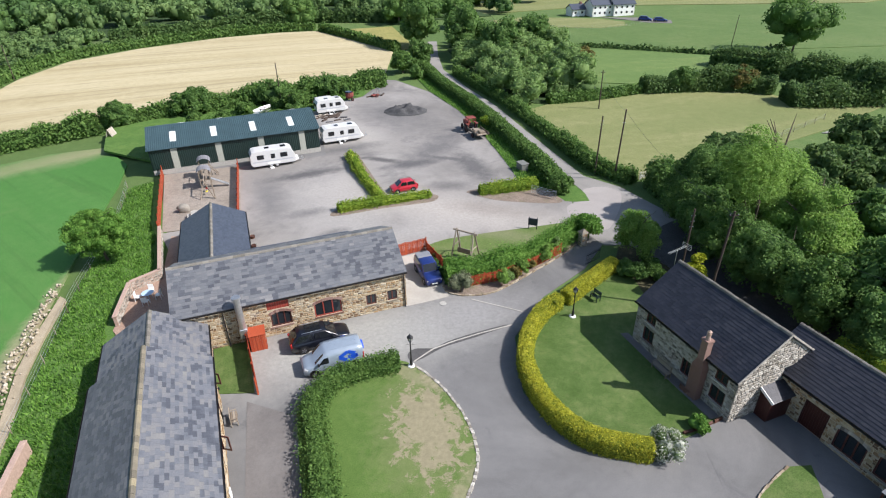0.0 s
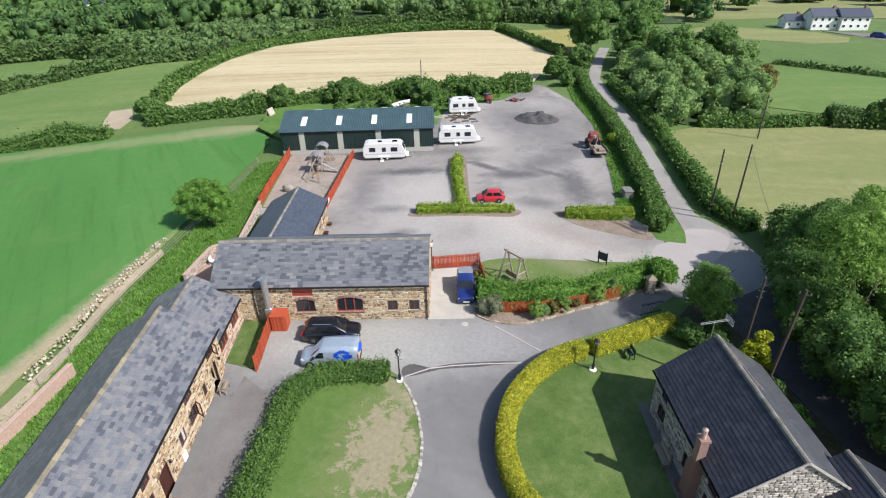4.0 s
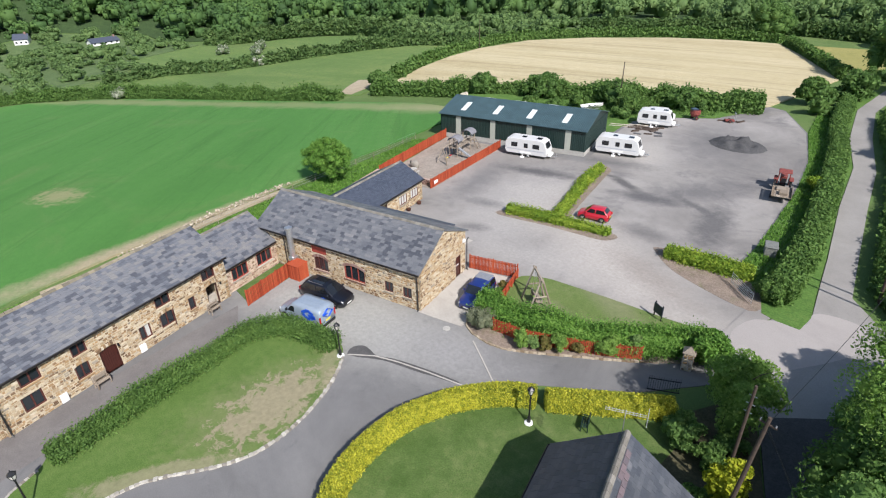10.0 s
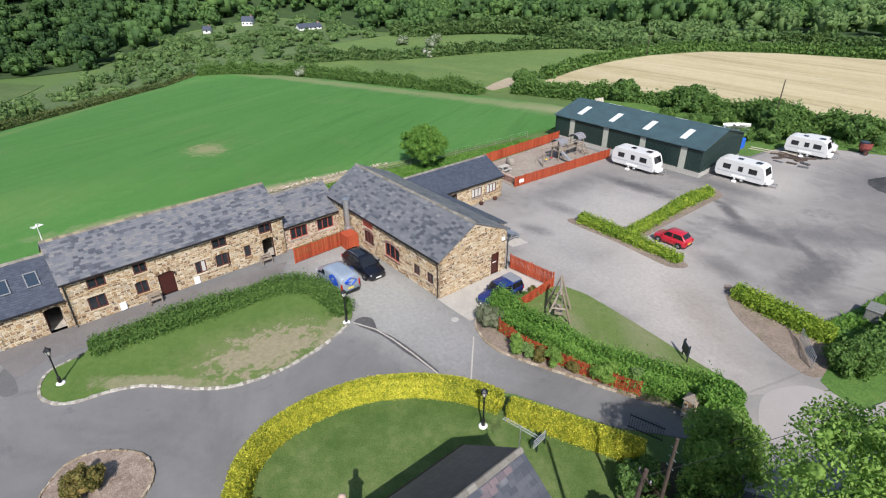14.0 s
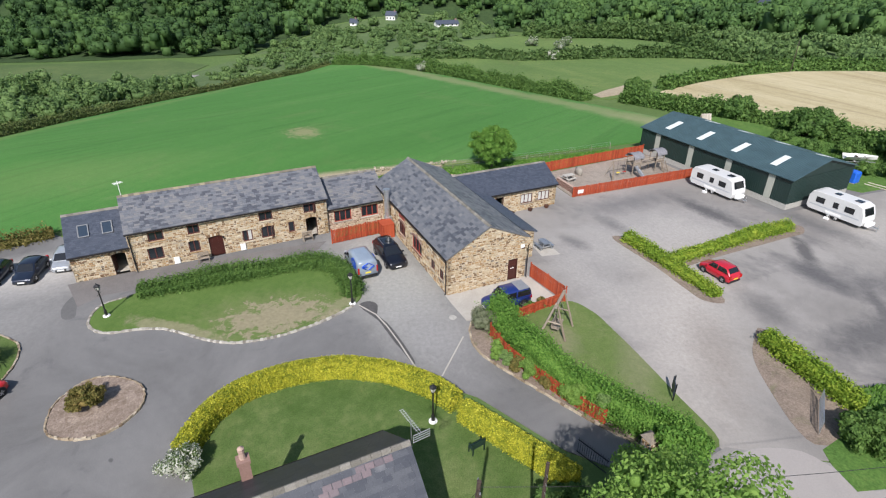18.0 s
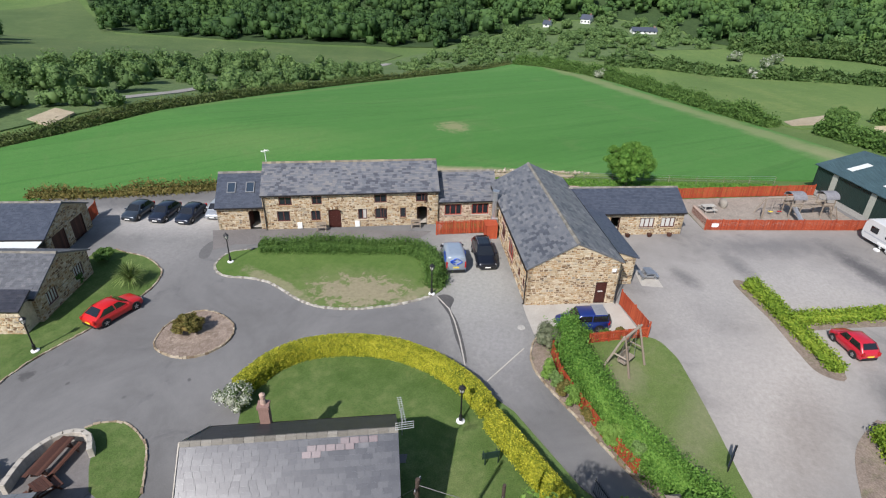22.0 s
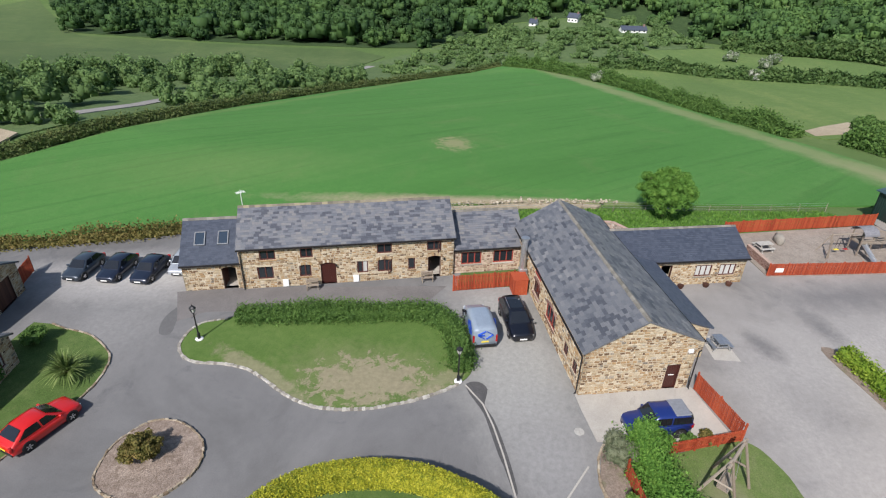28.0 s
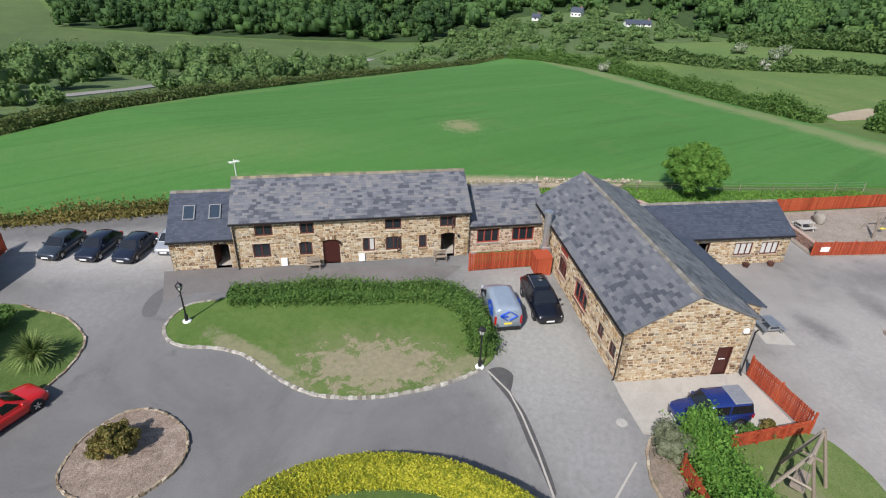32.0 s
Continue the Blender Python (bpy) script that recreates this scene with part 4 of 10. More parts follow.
sheet("verge_bank", [(-20, 1), (-25, 8), (-28, 20), (-31, 31), (-34, 41), (-37.5, 52), (-41, 64), (-38, 65), (-30.5, 50.5), (-27, 41.5), (-29, 40), (-27.5, 34), (-23, 28), (-18, 14)],
      ROUGH_GRASS, 0.0, "lush rough grass bank behind the barns", "grass bank", cell=14)

sheet("road", [(-14, -18), (-19, -4.5), (-12.5, 6), (-9, 8), (-22.5, 40), (-20.5, 52), (-22, 53), (-29, 69), (-38, 66), (-39, 70), (-24, 92), (-22, 101.5), (-17.3, 106), (-15.3, 114.5), (-16.5, 120), (-12, 119), (-4.1, 108.4), (1.2, 95.8),
               (4.3, 84.8), (6.8, 74), (8, 67.9), (8.6, 62.5), (13.3, 60.2), (14.2, 58.3), (12.8, 52.5), (15, 51), (15.2, 47.5), (12.5, 43), (8, 38.5), (5, 33), (5, 27), (7.5, 23), (12, 22.8), (15.5, 23.6), (18, 25.6), (20.7, 25.8), (22.5, 21.6), (19.2, 21), (16, 18.5), (26, 14), (30, -30), (-5, -30)],
      TARMAC, 0.0, "worn grey tarmac courtyard and drive", "road")
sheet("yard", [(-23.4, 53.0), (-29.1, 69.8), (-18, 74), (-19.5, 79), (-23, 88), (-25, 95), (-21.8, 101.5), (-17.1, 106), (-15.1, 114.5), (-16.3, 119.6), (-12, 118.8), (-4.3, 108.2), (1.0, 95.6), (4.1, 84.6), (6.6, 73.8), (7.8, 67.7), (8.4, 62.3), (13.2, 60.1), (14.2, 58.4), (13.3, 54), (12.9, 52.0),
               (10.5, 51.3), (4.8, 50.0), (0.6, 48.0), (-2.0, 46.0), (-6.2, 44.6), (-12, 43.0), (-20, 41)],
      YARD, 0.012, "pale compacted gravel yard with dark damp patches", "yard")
sheet("lane", [(16.1, 59.8), (14.9, 64), (13.0, 70.8), (9.1, 84), (5.5, 98), (0.6, 110.5), (-4.5, 128), (-6.2, 145), (-7, 165), (-4.4, 165), (-3.6, 145), (-2.0, 128.5), (2.8, 112.5), (8, 98), (11.4, 85), (15.3, 71), (16.9, 65.4), (20.7, 61.7), (24, 55), (26.5, 46), (30, 36), (36, 20), (48, -10), (44.5, -12), (32.5, 18), (25.4, 34), (21.6, 41), (19.3, 45.2), (18.0, 47.3), (15.3, 47.5), (12.8, 52.3), (14.2, 57.6)],
      LANE, 0.02, "narrow sunlit country lane past the farm gate", "lane")
# darker tarmac laid over the lane's southern stretch
sheet("lane_resealed", [(18.35, 46.75), (19.3, 45.2), (21.6, 41), (25.4, 34), (32.5, 18), (44.5, -12), (48, -10), (36, 20), (30, 36), (26.5, 46), (24.6, 53), (22.4, 51.4), (20.3, 49.0)], DARK_TARMAC, 0.028, "darker tarmac stretch of the lane under the trees", "lane")
sheet("back_court", [(15.6, 23.2), (18.3, 25.6), (20.6, 28.2), (27.2, 13), (25, 9), (16.5, 12.5), (15.5, 17)], TARMAC, 0.005, "shaded tarmac court beside the back wing", "road")
sheet("gate_apron", curve_points([(13.3, 53.0), (13.2, 56.2), (14.6, 57.6), (16.1, 58.6), (16.0, 61.0), (18.6, 61.8), (20.2, 60.2), (19.6, 57.2), (18.2, 53.8), (16.2, 50.6)], 0.6, True)[:-1], APRON, 0.026, "pale worn concrete apron at the farm entrance", "apron")
sheet("lane_east", [(56, 81), (62, 84.5), (72, 89), (95, 92), (95, 88), (72, 85.5), (60, 80)], LANE, 0.08, "pale side road behind the trees", "lane")
sheet("gravel_strip", [(-3.6, 8.0), (-5.2, 9.3), (-10.6, 25), (-14, 26.2), (-8.8, 9.5), (-7, 5.5)], GRAVEL, 0.01, "dark gravel strip along the barn front", "path")
sheet("concrete_pad", [(-4.0, 37.1), (-2.6, 37.6), (-0.2, 38.6), (-0.6, 40.6), (-0.5, 42.6), (-2.6, 46.5), (-6.6, 44.6)], CONCRETE, 0.024, "pale concrete parking pad beside the gable", "parking pad")
sheet("lean_apron", [(-12.8, 45.9), (-10.0, 46.6), (-10.3, 48.4), (-12.9, 47.6)], CONCRETE, 0.02, "worn pale concrete apron beside the lean-to", "apron")
sheet("tarmac_patch", curve_points([(-2.0, 7.7), (-3.4, 6.9), (-4.9, 6.8), (-5.7, 7.2), (-5.1, 8.0), (-3.8, 7.9), (-2.2, 8.5)], 0.3, True)[:-1], OLD_PATCH, 0.006, "dark patch of tarmac by the lamp", "road patch")
sheet("tarmac_patch", curve_points([(-2.9, 30.2), (-3.3, 30.9), (-2.9, 31.6), (-2.1, 31.7), (-1.3, 31.75), (-0.2, 32.55), (1.5, 33.4), (3.4, 34.2), (4.6, 34.6), (4.4, 34.3), (3.0, 33.6), (2.1, 33.1), (0.6, 32.4), (-0.6, 31.8), (-1.6, 31.0), (-2.2, 30.5)], 0.3, True)[:-1], DARK_TARMAC, 0.006, "dark resealed strip of tarmac along the drain", "road patch")
g = Geo()
for a, b in (((-2.75, 30.2), (-1.4, 31.6)), ((-1.4, 31.6), (0.15, 32.5)), ((0.15, 32.5), (2.2, 33.45)), ((2.2, 33.45), (4.9, 34.55)), ((5.93, 36.34), (1.73, 38.15))):
    g.beam((*a, 0.015), (*b, 0.015), 0.1, 0.03)
tagged(part("drain_line", g, CONCRETE), "pale concrete drain line across the tarmac", "drain", kind="structure")


# ---- walls, roofs, openings ----
def wall_geo(L, H, th, openings, gable=None):
    """A wall from (0,0) along x, outer face at y=0, with real openings; gable: its apex height,
    or (apex place, apex height, height of its first and of its last corner)."""
    g = Geo()
    xs = sorted({0, L, *[o[0] for o in openings], *[o[2] for o in openings]})
    zs = sorted({0, H, *[o[1] for o in openings], *[o[3] for o in openings]})
    xs = [x for x in xs if 0 <= x <= L]
    zs = [z for z in zs if 0 <= z <= H]

    def hole(x, z):
        return any(o[0] < x < o[2] and o[1] < z < o[3] for o in openings)
    for i in range(len(xs) - 1):
        for j in range(len(zs) - 1):
            x0, x1, z0, z1 = xs[i], xs[i + 1], zs[j], zs[j + 1]
            if hole((x0 + x1) / 2, (z0 + z1) / 2):
                for (a, b), (p, q, r, s) in ((((x0 - 1e-3), (z0 + z1) / 2), (0, 3, 7, 4)), (((x1 + 1e-3), (z0 + z1) / 2), (1, 5, 6, 2)), (((x0 + x1) / 2, z0 - 1e-3), (0, 4, 5, 1)), (((x0 + x1) / 2, z1 + 1e-3), (3, 2, 6, 7))):
                    if not hole(a, b):
                        v = [(x0, 0, z0), (x1, 0, z0), (x1, 0, z1), (x0, 0, z1), (x0, th, z0), (x1, th, z0), (x1, th, z1), (x0, th, z1)]
                        g.add([v[p], v[q], v[r], v[s]], [(0, 1, 2, 3)])
            else:
                g.add([(x0, 0, z0), (x1, 0, z0), (x1, 0, z1), (x0, 0, z1)], [(0, 1, 2, 3)])
                g.add([(x0, th, z0), (x1, th, z0), (x1, th, z1), (x0, th, z1)], [(3, 2, 1, 0)])
    g.add([(0, 0, 0), (0, th, 0), (0, th, H), (0, 0, H)], [(0, 3, 2, 1)])
    g.add([(L, 0, 0), (L, th, 0), (L, th, H), (L, 0, H)], [(0, 1, 2, 3)])
    if gable:
        ax, az, z0, z1 = gable if isinstance(gable, tuple) else (L / 2, gable, H, H)
        pts = [(0, H), (L, H), (L, z1), (ax, az), (0, z0)]
        pts = [p for i, p in enumerate(pts) if p not in pts[:i]]
        n = len(pts)
        g.add([(x, y, z) for y in (0, th) for x, z in pts], [tuple(range(n)), tuple(range(2 * n - 1, n - 1, -1))] + [(i, i + n, (i + 1) % n + n, (i + 1) % n) for i in range(1, n)])
    return g


STONE_UNITS = {}


def stone_unit(mat, k):
    """A few rough unit stones that all pieces share."""
    if (mat.name, k) not in STONE_UNITS:
        r = random.Random(k * 7 + 3)
        j = lambda a=0.06: r.uniform(-a, a)
        c = 0.1
        back = [(-0.5, 0.02, -0.5), (0.5, 0.02, -0.5), (0.5, 0.02, 0.5), (-0.5, 0.02, 0.5)]
        front = [(-0.5 + c + j(), -0.03 + j(0.01), -0.5 + c + j()), (0.5 - c + j(), -0.03 + j(0.01), -0.5 + c + j()), (0.5 - c + j(), -0.03 + j(0.01), 0.5 - c + j()), (-0.5 + c + j(), -0.03 + j(0.01), 0.5 - c + j())]
        g = Geo().add(back + front, [(4, 5, 6, 7), (0, 1, 5, 4), (1, 2, 6, 5), (2, 3, 7, 6), (3, 0, 4, 7)])
        STONE_UNITS[mat.name, k] = g.mesh("stone", mat)
    return STONE_UNITS[mat.name, k]


def stones(parent, L, H, openings, mat, seed, gable=None, near=(0, 0), row=(0.1, 0.24), wid=(0.13, 0.44), rubble=True, name="stone"):
    """Random-coursed stones, proud of the mortar; those within the stretch near are pieces of their own."""
    r = random.Random(seed)
    z, many, single = 0.02, [], 0
    ax, top, g0, g1 = gable if isinstance(gable, tuple) else (L / 2, gable or H, H, H)
    while z < top - 0.08:
        h = min(r.uniform(*row), top - z)
        lo, hi = 0.02, L - 0.02
        if gable and z + h > H:
            lo = ax * max(0.0, z + h - g0) / (top - g0) + 0.03
            hi = L - (L - ax) * max(0.0, z + h - g1) / (top - g1) - 0.03
        x = lo + 0.0
        while x < hi - 0.08:
            w = min(r.uniform(*wid), hi - x)
            if hi - x - w < 0.12:
                w = hi - x
            x0, x1 = x, x + w
            x += w
            clash = [o for o in openings if o[0] < x1 and o[2] > x0 and o[1] < z + h and o[3] > z]
            if clash:
                o = clash[0]
                if o[0] - x0 > 0.12:
                    x1 = o[0]
                elif x1 - o[2] > 0.12:
                    x0 = o[2]
                else:
                    continue
            cx, cz, ww, hh = (x0 + x1) / 2, z + h / 2, x1 - x0 - 0.015, h - 0.015
            if rubble:
                cz, hh, ww = cz + r.uniform(-0.025, 0.025), hh * r.uniform(0.66, 1.0), ww * r.uniform(0.82, 1.0)
            k = r.randrange(6)
            dp = r.uniform(0.7, 1.5)
            if near[0] <= cx <= near[1] and single < 300:
                ob = new(name, stone_unit(mat, k))
                ob.parent = parent
                ob.matrix_local = Matrix.LocRotScale((cx, 0, cz), None, (ww, dp, hh))
                single += 1
            else:
                many.append((cx, cz, ww, hh, dp, k))
        z += h
    if many:
        base = [np.array([v.co[:] for v in stone_unit(mat, k).vertices]) for k in range(6)]
        F0 = np.array([[4, 5, 6, 7], [0, 1, 5, 4], [1, 2, 6, 5], [2, 3, 7, 6], [3, 0, 4, 7]])
        V = np.concatenate([base[k] * (ww, dp, hh) + (cx, 0, cz) for cx, cz, ww, hh, dp, k in many])
        F = np.concatenate([F0 + 8 * i for i in range(len(many))])
        ob = part("stonework", quad_mesh("stonework", V, F, mat, True), mat, parent)
        ob["kind"] = "stuff"


SLATE_UNITS = {}


def slates(parent, L, S, mat, seed, near=(0, 0), wid=0.3, exp=0.2, worn=0.0):
    """Overlapping slates on a slope L long and S up; x along the eave, y up the slope."""
    r = random.Random(seed)
    F0 = np.array([[4, 5, 6, 7], [0, 1, 5, 4], [1, 2, 6, 5], [2, 3, 7, 6], [3, 0, 4, 7]])
    unit_v = np.array([(-0.5, 0, 0.0), (0.5, 0, 0.0), (0.5, 1, 0.0), (-0.5, 1, 0.0), (-0.5, 0, 0.022), (0.5, 0, 0.022), (0.5, 1, 0.004), (-0.5, 1, 0.004)])
    if mat.name not in SLATE_UNITS:
        SLATE_UNITS[mat.name] = quad_mesh("slate", unit_v, F0, mat, True)
    many, single, n = [], 0, max(1, round(S / exp))
    e = S / n
    for j in range(n):
        x = -r.uniform(0, wid)
        while x < L:
            w = wid * r.uniform(0.75, 1.2)
            x0, x1 = max(0, x), min(L, x + w)
            x += w
            if x1 - x0 < 0.05:
                continue
            cx, y, dz = (x0 + x1) / 2, j * e + r.uniform(-0.008, 0.008), r.uniform(0, 0.006) * (1 + worn)
            if near[0] <= cx <= near[1] and single < 300:
                ob = new("slate", SLATE_UNITS[mat.name])
                ob.parent = parent
                ob.matrix_local = Matrix.LocRotScale((cx, y, dz), Euler((0, 0, r.uniform(-0.01, 0.01))), (x1 - x0 - 0.009, e * 1.1, 1))
                single += 1
            else:
                many.append((cx, y, dz, x1 - x0 - 0.009, e * 1.1))
    A = np.array(many)
    V = unit_v[None] * np.stack([A[:, 3], A[:, 4], np.ones(len(A))], 1)[:, None] + A[:, None, :3]
    F = (F0[None] + (8 * np.arange(len(A)))[:, None, None]).reshape(-1, 4)
    ob = part("slating", quad_mesh("slating", V.reshape(-1, 3), F, mat, True), mat, parent)
    ob["kind"] = "stuff"


def slope(bld, origin, xdir, updir, L, S, mat, seed, near=(0, 0), name="roof", wid=0.3, exp=0.2, thick=0.1):
    """One roof slope: a deck, and slates on it."""
    x, y = Vector(xdir).normalized(), Vector(updir).normalized()
    m = Matrix((x, y, x.cross(y))).transposed().to_4x4()
    m.translation = origin
    ob = part(name, Geo().box(0, 0, -thick, L, S, 0.0), mat, bld)
    ob.matrix_local = m
    slates(ob, L, S, mat, seed, near, wid, exp)
    return ob


def ridge_tiles(bld, p, q, mat, pitch=0.45):
    """Ridge tiles, each a piece, bedded along the roof's top."""
    p, q = Vector(p), Vector(q)
    n = max(2, round((q - p).length / pitch))
    d = (q - p) / n
    prof = [(-0.17, -0.1), (-0.1, 0.02), (0, 0.07), (0.1, 0.02), (0.17, -0.1)]
    v = [(x, y, z) for x in (0.0, d.length * 0.97) for y, z in prof]
    me = Geo().add(v, [(k, 5 + k, 6 + k, k + 1) for k in range(4)] + [(0, 1, 2, 3, 4), (9, 8, 7, 6, 5)]).mesh("ridge_tile", mat)
    ang = math.atan2(d.y, d.x)
    r = random.Random(n)
    for i in range(n):
        o = new("ridge_tile", me)
        o.parent = bld
        o.matrix_local = Matrix.LocRotScale(p + d * i + Vector((0, 0, r.uniform(-0.01, 0.01))), Euler((r.uniform(-0.03, 0.03), 0, ang)), None)


def gabled(name, m, L, D, eave, ridge, label, wall_mat, stone_mat, roof_mat, ridge_mat, seed, front=(), right=(), left=(), back=(), near=None, over=0.22, verge=0.12, th=0.4, back_mat=None, wid=0.3, exp=0.2, roof_near=None, category="building", stone_sides="frlb", back_eave=None, apex=0.5):
    """A stone building with a slated gable roof. Returns it and the poses of its four walls.
    apex: where the ridge lies, as a share of the depth; back_eave: the back wall's height where it differs."""
    b = thing(name, m, label, category)
    near = near or {}
    eb = back_eave or eave
    walls = {"front": (Matrix.Identity(4), L, front), "right": (pose(L, 0, 0, 0, 0, 90), D, right), "back": (pose(L, D, 0, 0, 0, 180), L, back), "left": (pose(0, D, 0, 0, 0, -90), D, left)}
    for i, (k, (wm, n, ops)) in enumerate(walls.items()):
        ap = None
        if k == "right":
            ap = (D * apex, ridge - 0.08, eave, eb)
        elif k == "left":
            ap = (D * (1 - apex), ridge - 0.08, eb, eave)
        top = eb if k == "back" else eave
        w = part(k + "_wall" if k in ("front", "back") else "gable_wall", wall_geo(n, top, th, ops, ap), wall_mat, b)
        w.matrix_local = wm
        if k[0] in stone_sides:
            stones(w, n, top, ops, stone_mat, seed + i, ap, near.get(k, (0, 0)))
    part("floor", Geo().box(th, th, 0, L - th, D - th, 0.09), MORTAR_GREY, b, "bare concrete floor")
    pitches = [math.atan2(ridge - eave, D * apex), math.atan2(ridge - eb, D * (1 - apex))]
    for k, (run, ev) in enumerate(((D * apex, eave), (D * (1 - apex), eb))):
        c, s = math.cos(pitches[k]), math.sin(pitches[k])
        S = (run + over) / c
        o, xd, ud = ((-verge, -over, ev - over * s / c + 0.1), (1, 0, 0), (0, c, s)) if k == 0 else ((L + verge, D + over, ev - over * s / c + 0.1), (-1, 0, 0), (0, -c, s))
        slope(b, o, xd, ud, L + 2 * verge, S, roof_mat if k == 0 else (back_mat or roof_mat), seed + 10 + k, (roof_near or {}).get(k, (0, 0)), wid=wid, exp=exp)
    ridge_tiles(b, (-verge, D * apex, ridge + 0.12), (L + verge, D * apex, ridge + 0.12), ridge_mat)
    for k, y in enumerate((-over - 0.06, D + over + 0.06)):
        g = Geo()
        z = (eave, eb)[k] - over * math.tan(pitches[k])
        g.add([(x, y + dy, z + dz) for x in (-verge, L + verge) for dy, dz in ((-0.06, 0.06), (-0.045, -0.02), (0.045, -0.02), (0.06, 0.06))], [(0, 1, 5, 4), (1, 2, 6, 5), (2, 3, 7, 6), (0, 3, 2, 1), (4, 5, 6, 7)])
        part("gutter", g, GUTTER, b, "black plastic gutter")
    return b, {k: v[0] for k, v in walls.items()}


def downpipe(b, wm, s, H):
    g = Geo().tube((s, -0.1, 0.05), (s, -0.1, H - 0.35), 0.045).tube((s, -0.1, H - 0.35), (s, -0.24, H - 0.08), 0.045).tube((s, -0.1, 0.15), (s, -0.2, 0.02), 0.045)
    part("downpipe", g, GUTTER, b, "black downpipe").matrix_local = wm


def window(b, wm, s, z, w, h, mat, cols=2, rows=1, lintel=None, sill=STONE, arch=0.0, glass=GLASS, ajar=False, pale_panes=()):
    """A window set in its opening: frame > panes, sill, lintel."""
    x0, x1, z1 = s - w / 2, s + w / 2, z + h
    g = Geo()
    f = 0.095
    for a, c, d, e in ((x0, x1, z, z + f), (x0, x1, z1 - f, z1), (x0, x0 + f, z + f, z1 - f), (x1 - f, x1, z + f, z1 - f)):
        g.box(a, 0.05, c if False else d, c, 0.15, e)
    win = part("window", g, mat, b)
    win.matrix_local = wm
    for i in range(1, cols):
        x = x0 + w * i / cols
        part("mullion", Geo().box(x - 0.045, 0.055, z + f, x + 0.045, 0.14, z1 - f), mat, win)
    for i in range(1, rows):
        zz = z + h * i / rows
        part("glazing_bar", Geo().box(x0 + f, 0.06, zz - 0.02, x1 - f, 0.13, zz + 0.02), mat, win)
    for i in range(cols):
        p0, p1 = x0 + w * i / cols + 0.02, x0 + w * (i + 1) / cols - 0.02
        pn = Geo().box(p0 - (p0 if False else 0), 0.09, z + 0.02, p1, 0.1, z1 - 0.02)
        part("pane", pn, GLASS_PALE if i in pale_panes else glass, win)
    if ajar:
        sash = Geo()
        for a, d, c, e in ((0, 0, 0.5 * w, f), (0, h - f, 0.5 * w, h), (0, f, f, h - f), (0.5 * w - f, f, 0.5 * w, h - f)):
            sash.box(a, -0.025, d, c, 0.025, e)
        o = part("sash", sash, mat, win, "casement standing open")
        o.matrix_local = pose(x1, 0.02, z, 0, 0, 235)
    if sill:
        part("sill", Geo().box(x0 - 0.08, -0.08, z - 0.1, x1 + 0.08, 0.12, z - 0.003), sill, win)
    if arch:
        n, lg = 9, Geo()
        for i in range(n):
            t0, t1 = i / n, (i + 1) / n
            q = [(x0 - 0.1 + (w + 0.2) * t, z1 - 0.02 - arch + arch * 4 * t * (1 - t)) for t in (t0, t1)]
            lg = Geo().add([(q[0][0], y, q[0][1]) for y in (-0.05, 0.06)] + [(q[1][0], y, q[1][1]) for y in (-0.05, 0.06)] + [(q[0][0], y, q[0][1] + 0.24) for y in (-0.05, 0.06)] + [(q[1][0], y, q[1][1] + 0.24) for y in (-0.05, 0.06)],
                   [(0, 2, 6, 4), (1, 5, 7, 3), (0, 1, 3, 2), (4, 6, 7, 5), (0, 4, 5, 1), (2, 3, 7, 6)])
            part("arch_stone", lg, lintel or BRICK_RED, win)

    elif lintel:
        part("lintel", Geo().box(x0 - 0.15, -0.045, z1 + 0.003, x1 + 0.15, 0.2, z1 + 0.18), lintel, win)
    return win


